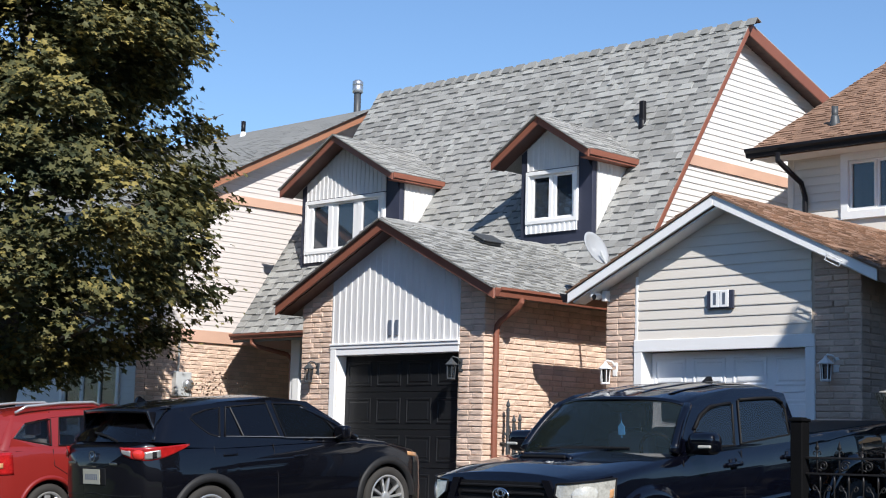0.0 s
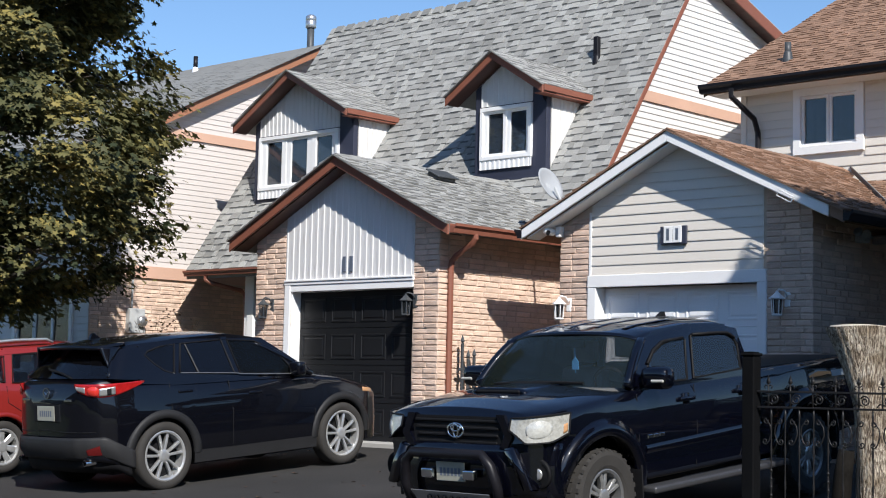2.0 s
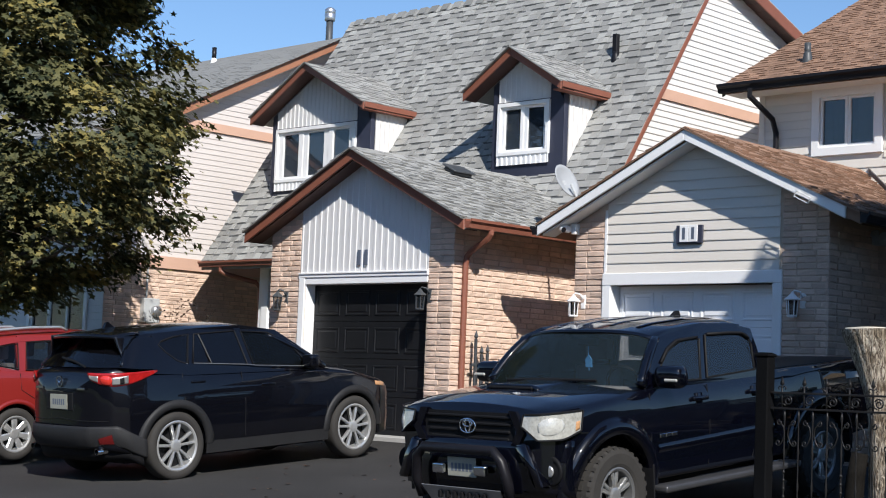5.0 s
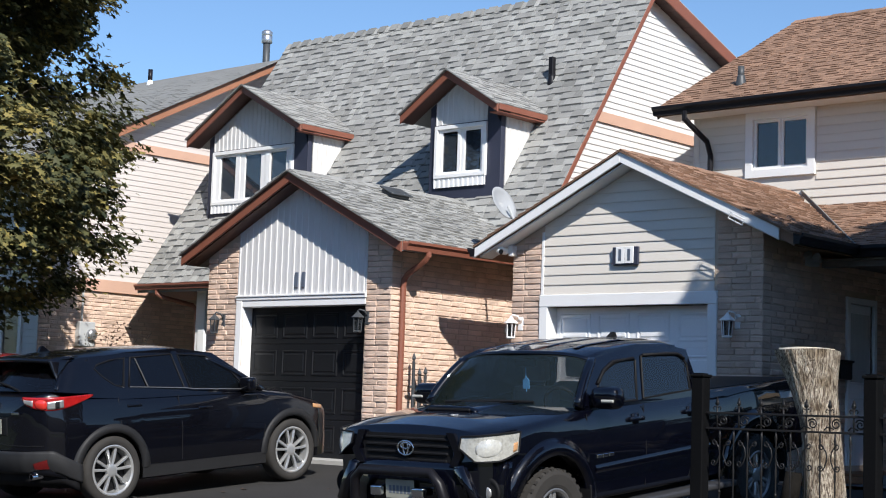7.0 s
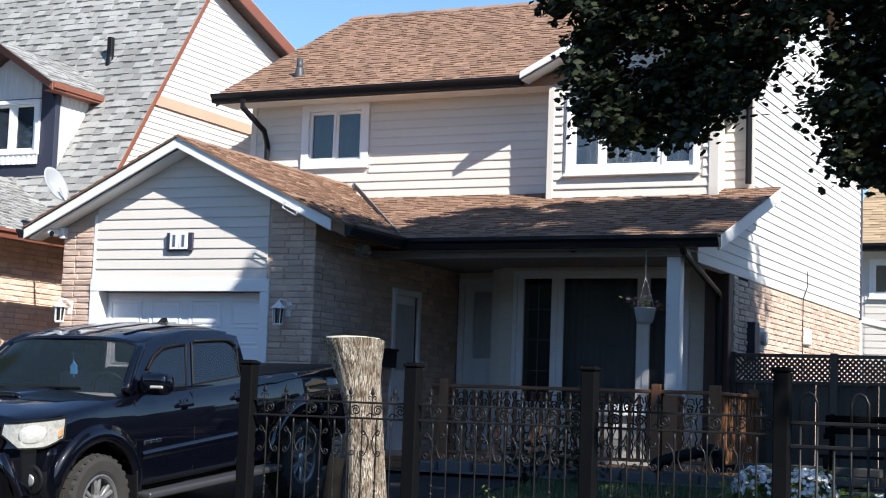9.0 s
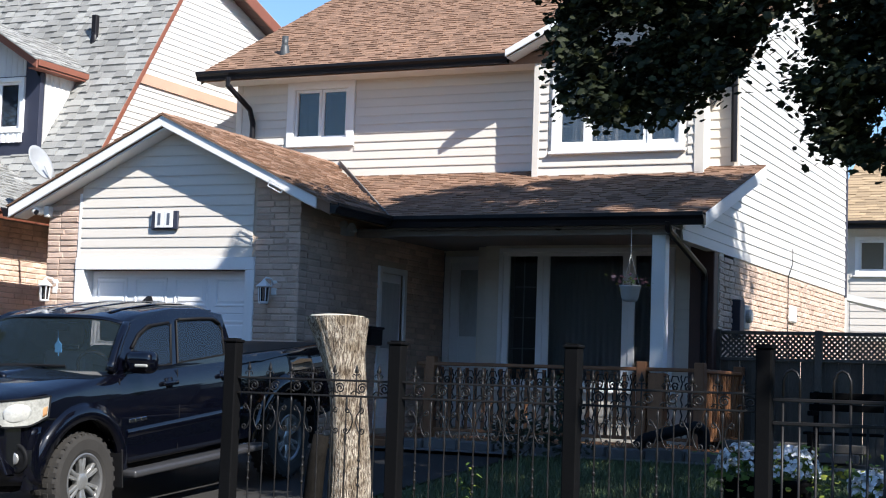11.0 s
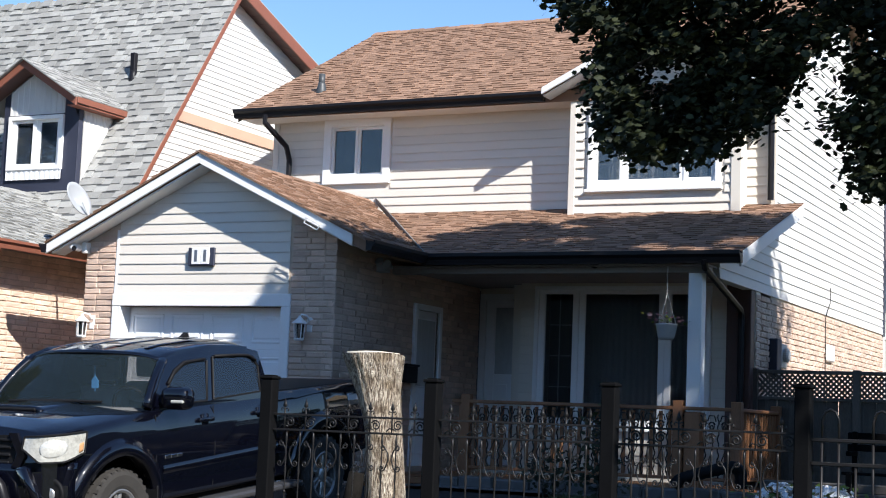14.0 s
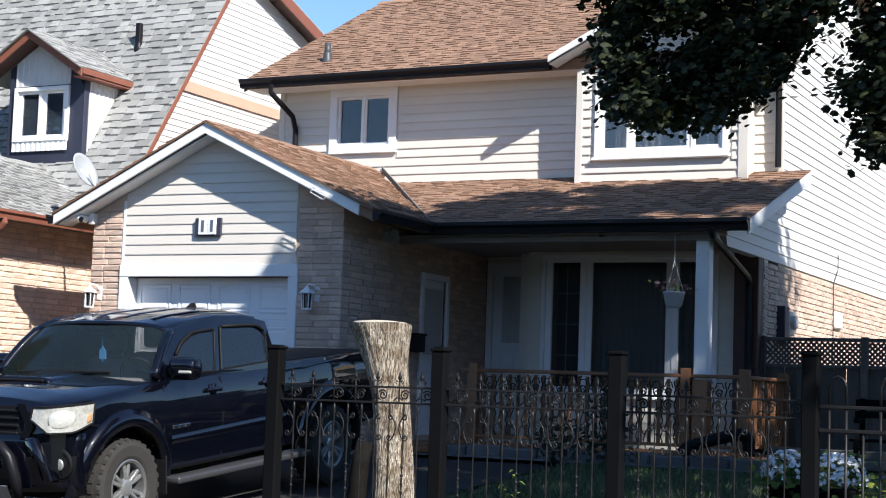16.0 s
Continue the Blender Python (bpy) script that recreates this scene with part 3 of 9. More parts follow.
def garage_door(m, u0, u1, v0, v1, n0, material, parent, label, rows=4, cols=4):
    bm = bmesh.new()
    h = (v1 - v0) / rows
    box(bm, (u0, v0, n0 - 0.05), (u1, v1, n0 - 0.012), m)
    door = part("garage_door", bm, material, parent, label)
    for r in range(rows):
        bm = bmesh.new()
        soft_box(bm, (u0, v0 + r * h + 0.004, n0 - 0.012), (u1, v0 + (r + 1) * h - 0.004, n0), 0.004, m)
        part("door_section", bm, material, door)
        w = (u1 - u0) / cols
        for c in range(cols):
            a, b, p, q = u0 + c * w + 0.055, u0 + (c + 1) * w - 0.055, v0 + r * h + 0.085, v0 + (r + 1) * h - 0.085
            bm = bmesh.new()
            rings = []
            for o, t in ((0.0, 0.0), (0.006, 0.011), (0.024, 0.011), (0.032, 0.001), (0.05, 0.001), (0.066, 0.009)):
                rings.append([bm.verts.new(m @ Vector((x, y, n0 + t))) for x, y in ((a + o, p + o), (b - o, p + o), (b - o, q - o), (a + o, q - o))])
            for i, j in zip(rings, rings[1:]):
                for k in range(4):
                    bm.faces.new((i[k], i[(k + 1) % 4], j[(k + 1) % 4], j[k]))
            bm.faces.new(rings[-1])
            part("raised_panel", bm, material, door)
    return door


garage_door(f1, -17.70, -15.24, GZF, 3.07, -0.17, M_DOOR_BLACK, H1, "black panelled overhead garage door, closed")
bm = bmesh.new()
soft_box(bm, (-17.9, GY - 0.28, 0.80), (-15.2, GY + 0.2, 0.955), 0.01)
part("threshold", bm, M_CONCRETE, H1, "pale concrete threshold")
L1, R1 = garage_roof(H1, -18.792, -14.326, GXA, 3.845, 3.883, 4.968, 15.56, 18.58, 18.58, 19.36, M_GREY_SHINGLE, M_RUST, 0.13, 200)
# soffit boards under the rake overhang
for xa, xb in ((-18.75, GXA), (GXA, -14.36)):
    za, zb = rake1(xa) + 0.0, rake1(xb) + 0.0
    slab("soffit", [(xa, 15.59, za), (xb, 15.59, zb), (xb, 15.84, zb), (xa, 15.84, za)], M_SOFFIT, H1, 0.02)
gutter("gutter", (-14.326, 15.56, 3.875), (-14.326, 18.5, 3.875), M_RUST, H1, label="rust-brown eaves gutter")
pipe("downspout", [(-14.27, 16.02, 3.77), (-14.27, 16.02, 3.71), (-14.32, 16.02, 3.65), (-14.64, 16.03, 3.48), (-14.70, 16.03, 3.42), (-14.715, 16.03, 3.32), (-14.715, 16.03, 1.0)], M_RUST, H1, label="rust-brown metal downspout")

# main body
RIDGE_Y, RIDGE_Z, S1, S2 = 21.93, 8.86, 1.486, 0.335
X0, X1 = -23.3, -14.9
yf = lambda z: max(18.9, RIDGE_Y - (RIDGE_Z - 0.12 - z) / S1)
yb = lambda z: min(28.4, RIDGE_Y + (RIDGE_Z - 0.12 - z) / S2) if z < RIDGE_Z - 0.13 else RIDGE_Y + 0.02
sr = side(X1)
w3 = wall("gable_wall", sr, yf, yb, 0.3, 8.72, [], M_WHITE_SIDING, H1, breaks=(4.24, 6.57))
siding(w3, sr, yf, yb, 3.6, 6.33, [], M_WHITE_SIDING, 0.1016, proud=0.018)
siding(w3, sr, yf, yb, 6.49, 8.70, [], M_WHITE_SIDING, 0.1016, proud=0.018)
bm = bmesh.new()
prism(bm, [(yf(6.32), 6.32), (28.3, 6.32), (28.3, 6.49), (yf(6.49), 6.49)], 0.002, 0.045, sr)
part("band_board", bm, M_PEACH, H1, "peach painted band board")
fm = front(18.9)
# the entrance lies back under the eave
fi = front(20.4)
EW1 = (-22.9, -21.9, 0.95, 3.0)
w4 = wall("front_wall", fi, lambda v: X0, lambda v: X1, 0.3, 4.0, [EW1], M_MORTAR, H1)
bricks(w4, fi, X0 + 0.25, -18.6, 0.92, 3.74, [EW1], PALE, BRICK_L, 0.076, limit=60)
bm = bmesh.new()
soft_box(bm, (-22.9, 0.95, -0.1), (-21.9, 3.0, -0.05), 0.006, fi)
part("entrance_door", bm, M_DOOR_BLACK, H1, "dark entrance door")
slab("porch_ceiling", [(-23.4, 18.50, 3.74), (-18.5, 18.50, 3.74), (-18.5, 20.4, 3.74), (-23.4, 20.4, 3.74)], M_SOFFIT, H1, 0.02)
bm = bmesh.new()
soft_box(bm, (-22.35, 0.95, -0.16), (-22.25, 3.66, 0.03), 0.006, fm)
soft_box(bm, (-22.25, 0.95, -0.16), (-22.07, 3.60, 0.06), 0.008, fm)
soft_box(bm, (-22.28, 3.60, -0.16), (-22.05, 3.72, 0.075), 0.008, fm)
part("porch_column", bm, M_WHITE, H1, "white panelled column beside the entrance")
wall("back_wall", front(28.4), lambda v: X0, lambda v: X1, 0.3, 6.1, [], M_WHITE_SIDING, H1)
wall("gable_wall", side(X0 + 0.2), lambda z: max(20.4, yf(z)), yb, 0.3, 8.7, [], M_WHITE_SIDING, H1, breaks=(4.24, 6.57))
EXL, EXR, EY, EZ = -23.52, -14.62, 18.46, RIDGE_Z - (RIDGE_Y - 18.5) * S1
RF = slab("roof", [(EXL, EY, EZ), (EXR, EY, EZ), (EXR, RIDGE_Y, RIDGE_Z), (EXL, RIDGE_Y, RIDGE_Z)], M_GREY_SHINGLE, H1, 0.16)
slab("roof", [(EXL, RIDGE_Y, RIDGE_Z), (EXR, RIDGE_Y, RIDGE_Z), (EXR, 28.7, RIDGE_Z - 6.77 * S2), (EXL, 28.7, RIDGE_Z - 6.77 * S2)], M_GREY_SHINGLE, H1, 0.16)
mf = slope_frame((EXL, EY, EZ), (1, 0, 0), (0, RIDGE_Y - EY, RIDGE_Z - EZ))
shingles(RF, mf, lambda v: 0.0, lambda v: EXR - EXL + 0.02, math.hypot(RIDGE_Y - EY, RIDGE_Z - EZ), M_GREY_SHINGLE, limit=300, expo=0.148, widths=(0.11, 0.17, 0.25), thick=0.018)
k = 0
x = EXL
while x < EXR:
    bm = bmesh.new()
    prism(bm, [(-0.085, -0.115), (0, 0.012), (0.12, -0.04), (0.12, -0.025), (0, 0.03), (-0.095, -0.105)], x, x + 0.19, Matrix(((0, 0, 1, 0), (1, 0, 0, RIDGE_Y), (0, 1, 0, RIDGE_Z + 0.006 + 0.026 * (k % 2)), (0, 0, 0, 1))))
    part("ridge_shingle", bm, M_OLD_SHINGLE if k % 2 else M_GREY_SHINGLE, RF)
    x += 0.15
    k += 1
board("rake_board", [(EXR - 0.02, EY, EZ - 0.012), (EXR - 0.02, RIDGE_Y, RIDGE_Z - 0.012)], M_RUST, H1, 0.085, 0.03)
board("rake_board", [(EXR - 0.02, 28.7, RIDGE_Z - 6.77 * S2 - 0.02), (EXR - 0.02, RIDGE_Y, RIDGE_Z - 0.02)], M_RUST, H1, 0.2, 0.03)
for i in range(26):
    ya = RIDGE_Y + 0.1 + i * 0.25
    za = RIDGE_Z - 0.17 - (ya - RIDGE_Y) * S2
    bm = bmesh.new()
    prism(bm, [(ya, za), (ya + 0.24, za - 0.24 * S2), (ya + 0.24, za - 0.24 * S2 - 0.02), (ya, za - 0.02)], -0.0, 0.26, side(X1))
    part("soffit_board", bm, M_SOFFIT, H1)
gutter("gutter", (EXL, EY, EZ - 0.01), (-18.85, EY, EZ - 0.01), M_RUST, H1, out=(0, -1, 0), size=0.1)
pipe("downspout", [(-22.94, 18.44, 3.68), (-22.94, 18.44, 3.58), (-22.88, 18.52, 3.52), (-22.58, 18.98, 3.40), (-22.50, 19.02, 3.30), (-22.46, 19.02, 1.0)], M_RUST, H1)


def dormer(xl, xr, zb, win, apex, el, er, sashes, label):
    # the fronts stand a little forward of the slope, so the sizes shrink with the distance
    fy, ry, q = 19.3, 19.0, 19.3 / 19.4
    low = lambda z: 1.7 + (z - 1.7) * q
    xl, xr, zb = xl * q, xr * q, zb - 0.08
    win = (win[0] * q, win[1] * q, low(win[2]), low(win[3]))
    apex, el, er = (apex[0] * q, low(apex[1])), (el[0] * q, low(el[1])), (er[0] * q, low(er[1]))
    back = lambda z: RIDGE_Y - (RIDGE_Z - z) / S1
    xa, za = apex
    f = front(fy)
    lo = lambda v: max(xl, xa - (za - 0.14 - v) * (xa - el[0]) / (za - el[1]))
    hi = lambda v: min(xr, xa + (za - 0.14 - v) * (er[0] - xa) / (za - er[1]))
    top = za - 0.15
    hole = (win[0] + 0.04, win[1] - 0.04, win[2] + 0.1, win[3] - 0.04)
    brk = tuple(sorted({min(el[1] - 0.14 + (xl - el[0]) * (za - el[1]) / (xa - el[0]), top - 0.01)}))
    w = wall("dormer_wall", f, lo, hi, zb, top, [hole], M_DARK_TRIM, H1, thick=0.12, breaks=brk, label=label)
    rk = lambda u: min(za - 0.15 - (xa - u) * (za - el[1]) / (xa - el[0]) if u < xa else za - 0.15 - (u - xa) * (za - er[1]) / (er[0] - xa), top)
    ribs(w, f, lambda u: win[3] + 0.02, rk, win[0] + 0.0, win[1] - 0.0, M_GREY_SIDING, 0.11)
    # skirt of short boards under the window
    ribs(w, Matrix.Translation((0, -0.02, 0)) @ f, lambda u: win[2] - 0.01, lambda u: win[2] + 0.14, win[0], win[1], M_WHITE, 0.1)
    window(f, win[0], win[1], win[2] + 0.14, win[3], H1, sashes, M_WHITE, trim=0.065, sill=False, proud=0.05, frame_w=0.125 if len(sashes) == 3 else 0.075, frame_h=0.04, pane=M_GLASS_UP, label="white framed dormer window")
    for x, sgn, e in ((xr, 1, er), (xl, -1, el)):
        bm = bmesh.new()
        zt = rk(x) - 0.0
        pts = [(fy + 0.122, zb), (back(zb) + 0.02, zb), (back(zt) + 0.02, zt), (fy + 0.122, zt)]
        prism(bm, pts, -0.06 if sgn > 0 else 0.0, 0.0 if sgn > 0 else 0.06, side(x))
        c = part("cheek", bm, M_WHITE_SIDING, H1)
        if sgn > 0:
            ribs(c, side(x), lambda u: max(zb, RIDGE_Z - (RIDGE_Y - u) * S1), lambda u: zt, fy + 0.12, back(zt), M_WHITE_SIDING, 0.11)
            bm = bmesh.new()
            soft_box(bm, (fy - 0.004, zb, 0.0), (fy + 0.1, zt, 0.02), 0.004, side(x))
            part("corner_board", bm, M_DARK_TRIM, H1)
    zl, zr = el[1], er[1]
    A = slab("dormer_roof", [(el[0], ry, zl), (xa, ry, za), (xa, back(za) + 0.05, za), (el[0], back(zl) + 0.05, zl)], M_GREY_SHINGLE, H1, 0.1)
    B = slab("dormer_roof", [(xa, ry, za), (er[0], ry, zr), (er[0], back(zr) + 0.05, zr), (xa, back(za) + 0.05, za)], M_GREY_SHINGLE, H1, 0.1)
    lr = math.hypot(er[0] - xa, za - zr)
    shingles(B, slope_frame((er[0], ry, zr), (0, 1, 0), (xa - er[0], 0, za - zr)), lambda v: -0.08, lambda v: back(zr) - ry + (back(za) - back(zr)) * v / lr, lr, M_GREY_SHINGLE, limit=60, expo=0.12, widths=(0.15, 0.22, 0.3))
    ll = math.hypot(el[0] - xa, za - zl)
    shingles(A, slope_frame((el[0], back(zl), zl), (0, -1, 0), (xa - el[0], 0, za - zl)), lambda v: -(back(za) - back(zl)) * v / ll, lambda v: back(zl) - ry + 0.08, ll, M_GREY_SHINGLE, limit=20, expo=0.12, widths=(0.15, 0.22, 0.3))
    board("rake_board", [(el[0], ry, zl - 0.01), (xa, ry, za - 0.01)], M_RUST, H1, 0.115, 0.03)
    board("rake_board", [(xa, ry, za - 0.01), (er[0], ry, zr - 0.01)], M_RUST, H1, 0.115, 0.03)
    for p, zp, q, zq in ((el[0], zl, xa, za), (xa, za, er[0], zr)):
        slab("drip_edge", [(p, ry - 0.08, zp), (q, ry - 0.08, zq), (q, ry - 0.002, zq), (p, ry - 0.002, zp)], M_GREY_SHINGLE, H1, 0.012)
        slab("soffit", [(p, ry + 0.004, zp - 0.105), (q, ry + 0.004, zq - 0.105), (q, fy - 0.004, zq - 0.105), (p, fy - 0.004, zp - 0.105)], M_SOFFIT, H1, 0.015)
    board("eave_board", [(er[0] - 0.01, ry, zr - 0.005), (er[0] - 0.01, back(zr - 0.1), zr - 0.005)], M_RUST, H1, 0.095, 0.03)
    bm = bmesh.new()
    prism(bm, [(xr, zr - 0.13), (er[0], zr - 0.13), (er[0], zr - 0.11), (xr, zr - 0.11)], -back(zr - 0.15), -ry - 0.02, Matrix(((1, 0, 0, 0), (0, 0, -1, 0), (0, 1, 0, 0), (0, 0, 0, 1))))
    part("soffit", bm, M_RUST, H1)


dormer(-22.80, -20.2, 4.95, (-22.66, -20.53, 5.12, 6.25), (-21.6, 7.36), (-23.08, 6.48), (-20.05, 6.52), (1, 1, 1), "dark trimmed dormer front with grey boards")
dormer(-17.33, -15.86, 4.98, (-17.20, -16.12, 5.24, 6.24), (-16.72, 7.09), (-17.72, 6.44), (-15.66, 6.44), (1, 1), "dark trimmed dormer front with grey boards")

# ======== neighbour with the long grey roof, partly behind the maple ========
H0 = thing("house", (-28.5, 17, 0.95), "white sided brick house with weathered grey roof behind a maple", "house")
NX, NY = -24.3, 16.9
n_lo = lambda z: max(NY, 22.2 - (8.54 - z) / 0.505)
n_hi = lambda z: min(28.0, 22.2 + (8.54 - z) / 0.505)
sn = side(NX)
wn1 = wall("gable_wall", sn, n_lo, n_hi, 0.3, 8.5, [], M_MORTAR, H0, breaks=(5.6, 5.86))
bricks(wn1, sn, NY, 24.0, 0.92, 3.62, [], PALE, BRICK_L, 0.076, limit=200)
siding(wn1, sn, n_lo, n_hi, 3.85, 6.32, [], M_ROSE_SIDING, 0.1016)
siding(wn1, sn, n_lo, n_hi, 6.49, 8.48, [], M_ROSE_SIDING, 0.1016)
for a, b in ((3.63, 3.85), (6.32, 6.49)):
    bm = bmesh.new()
    prism(bm, [(n_lo(a), a), (n_hi(a), a), (n_hi(b), b), (n_lo(b), b)], 0.002, 0.045, sn)
    part("band_board", bm, M_PEACH, H0, "peach painted band board")
fn = front(NY)
NW = [(-26.7, -24.75, 1.9, 3.25), (-31.0, -28.6, 1.5, 3.0), (-28.6, -26.6, 4.3, 5.4)]
wn2 = wall("front_wall", fn, lambda v: -34.0, lambda v: NX, 0.3, 5.7, NW, M_GREY_SIDING, H0)
siding(wn2, fn, lambda v: -34.0, lambda v: NX, 0.95, 5.7, NW, M_GREY_SIDING, 0.127)
for u0, u1, v0, v1 in NW:
    window(fn, u0, u1, v0, v1, H0, (1, 1, 1), M_WHITE, trim=0.1, label="white framed window behind the tree")
RN = slab("roof", [(-34.4, 16.3, 5.70), (-24.05, 16.3, 5.70), (-24.05, 22.2, 8.70), (-34.4, 22.2, 8.70)], M_OLD_SHINGLE, H0, 0.16)
slab("roof", [(-34.4, 22.2, 8.70), (-24.05, 22.2, 8.70), (-24.05, 28.4, 5.55), (-34.4, 28.4, 5.55)], M_OLD_SHINGLE, H0, 0.16)
shingles(RN, slope_frame((-34.4, 16.3, 5.70), (1, 0, 0), (0, 5.9, 2.98)), lambda v: 0.0, lambda v: 10.43, 6.6, M_OLD_SHINGLE, limit=40, expo=0.14, widths=(0.24, 0.33, 0.4))
board("rake_board", [(-24.07, 16.3, 5.69), (-24.07, 22.2, 8.67)], M_RAKE, H0, 0.16, 0.03, "brown-orange painted rake board")
board("rake_board", [(-24.07, 28.4, 5.55), (-24.07, 22.2, 8.67)], M_RAKE, H0, 0.16, 0.03)
slab("soffit", [(-24.3, 16.3, 5.52), (-24.06, 16.3, 5.52), (-24.06, 22.2, 8.5), (-24.3, 22.2, 8.5)], M_WHITE, H0, 0.02)
wall("back_wall", front(28.0), lambda v: -34.0, lambda v: NX, 0.3, 5.7, [], M_WHITE_SIDING, H0)
wall("gable_wall", side(-33.8), n_lo, n_hi, 0.3, 8.5, [], M_WHITE_SIDING, H0, breaks=(5.6, 5.86))

# ======== brown-roofed house with a white garage door and porch ========
H2 = thing("house", (-9.2, 20.7, 0.95), "cream sided house with brown shingles, white garage door, shaded porch", "house")
AY, AX0, AX1, AXA = 16.6, -13.28, -9.55, -11.372
rake2 = lambda x: 4.78 - 0.475 * abs(x - AXA)
OPEN2 = (-12.72, -10.24, 0.0, 3.08)
f2 = front(AY)
w5 = wall("garage_wall", f2, lambda v: max(AX0, AXA - (4.78 - v) / 0.475), lambda v: min(AX1, AXA + (4.78 - v) / 0.475), 0.3, 4.77, [OPEN2], M_MORTAR, H2, breaks=(3.873, 3.915))
bricks(w5, f2, AX0, -12.80, 0.92, 4.1, [], TAN, BRICK_L[:2], 0.076, skip=lambda u, v: v > rake2(u) - 0.06)
bricks(w5, f2, -10.16, AX1 + 0.012, 0.92, 4.1, [], TAN, BRICK_L[:2], 0.076, skip=lambda u, v: v > rake2(u) - 0.06)
siding(w5, f2, lambda v: max(-12.76, AXA - (4.78 - v) / 0.475), lambda v: min(-10.2, AXA + (4.78 - v) / 0.475), 3.20, 4.76, [], M_CREAM_SIDING, 0.127, lap=0.012)
bm = bmesh.new()
soft_box(bm, (-12.81, 3.045, -0.02), (-10.15, 3.20, 0.035), 0.006, f2)
soft_box(bm, (-12.81, 0.92, -0.2), (-12.68, 3.045, 0.03), 0.006, f2)
soft_box(bm, (-10.28, 0.92, -0.2), (-10.15, 3.045, 0.03), 0.006, f2)
soft_box(bm, (-12.80, 3.2, -0.02), (-12.76, 4.02, 0.02), 0.004, f2)
part("garage_door_frame", bm, M_WHITE, H2, "white painted garage door frame")
garage_door(f2, -12.68, -10.28, 0.95, 3.045, -0.18, M_DOOR_WHITE, H2, "white panelled overhead garage door, closed")
s2 = side(AX1)
SD = (18.74, 19.40, 1.15, 3.19)
w6 = wall("garage_side_wall", s2, lambda v: AY + 0.2, lambda v: 20.7, 0.3, 3.9, [SD], M_MORTAR, H2)
bricks(w6, s2, AY - 0.012, 20.7, 0.92, 3.75, [(SD[0] - 0.09, SD[1] + 0.09, 0.9, SD[3] + 0.09)], TAN, BRICK_L, 0.076)
wall("garage_side_wall", side(AX0 + 0.2), lambda v: AY + 0.2, lambda v: 20.7, 0.3, 3.9, [], M_BRICK_B, H2)
EAV = 3.80
garage_roof(H2, -13.71, -8.98, AXA - 0.022, 3.838, EAV, 4.943, 16.31, 20.7, 17.8, 20.7, M_BROWN_SHINGLE, M_WHITE, 0.12, 200, 0.055, -9.17)
for xa, xb in ((-13.64, AXA), (AXA, -9.2)):
    za, zb = rake2(xa) + 0.022, rake2(xb) + 0.016
    slab("soffit", [(xa, 16.335, za), (xb, 16.335, zb), (xb, 16.59, zb), (xa, 16.59, za)], M_WHITE, H2, 0.025)
gutter("gutter", (-8.98, 16.27, EAV), (-8.98, 17.7, EAV), M_BLACK_METAL, H2, label="black metal eaves gutter")
gutter("gutter", (-13.69, 16.27, 3.83), (-13.69, 20.6, 3.83), M_BLACK_METAL, H2, out=(-1, 0, 0))
# main storey walls
BY, BX0, BX1, BYE = 20.7, -13.08, -5.33, 28.1
RY, RZ, RS = 24.45, 8.52, 0.52
fb = front(BY)
UW = (-12.21, -11.07, 5.21, 6.20)
w7 = wall("front_wall", fb, lambda v: BX0, lambda v: BX1, 3.69, 6.3, [UW, (-7.8, -6.0, 4.95, 6.1)], M_CREAM_SIDING, H2)
siding(w7, fb, lambda v: BX0, lambda v: BX1, 4.75, 6.22, [(UW[0] - 0.01, UW[1] + 0.01, UW[2], UW[3]), (-8.06, -5.70, 4, 7)], M_CREAM_SIDING, 0.127, lap=0.014, proud=0.017)
window(fb, *UW, H2, (1, 1), M_WHITE, trim=0.125, sill=False, pane=M_GLASS_UP, label="white framed sliding window")
bm = bmesh.new()
soft_box(bm, (BX0 - 0.03, 4.2, -0.03), (BX0 + 0.07, 6.25, 0.03), 0.006, fb)
part("corner_board", bm, M_CREAM_SIDING, H2)
bm = bmesh.new()
soft_box(bm, (BX1 - 0.07, 4.7, -0.03), (BX1 + 0.025, 6.25, 0.03), 0.006, fb)
part("corner_board", bm, M_CREAM_SIDING, H2)
g_lo = lambda z: max(BY, RY - (RZ - 0.16 - z) / RS)
g_hi = lambda z: min(BYE, RY + (RZ - 0.16 - z) / RS)
sb = side(BX1)
w8 = wall("gable_wall", sb, lambda v: 19.9 if v < 4.0 else g_lo(v), g_hi, 0.3, 8.3, [], M_MORTAR, H2, breaks=(4.0, 6.2, 6.42))
bricks(w8, sb, 19.9, BYE, 0.92, 3.5, [], TAN, BRICK_L, 0.076)
siding(w8, sb, lambda v: 18.2 if v < 3.8 else (18.2 + (v - 3.8) / 0.333 if v < 4.63 else g_lo(v)), g_hi, 3.53, 8.28, [], M_WHITE_SIDING, 0.127, proud=0.019)
bm = bmesh.new()
prism(bm, [(18.2, 3.53), (19.9, 3.53), (19.9, 4.3), (18.2, 3.75)], -0.12, 0.0, sb)
part("porch_gable_wall", bm, M_WHITE_SIDING, H2)
bm = bmesh.new()
soft_box(bm, (BYE - 0.05, 3.5, -0.02), (BYE + 0.06, 6.3, 0.03), 0.006, sb)
part("corner_board", bm, M_DARK_TRIM, H2)
wall("back_wall", front(BYE), lambda v: BX0, lambda v: BX1, 0.3, 6.3, [], M_CREAM_SIDING, H2)
wall("gable_wall", side(BX0 + 0.2), lambda v: g_lo(v), g_hi, 0.3, 8.3, [], M_CREAM_SIDING, H2, breaks=(6.2, 6.42))
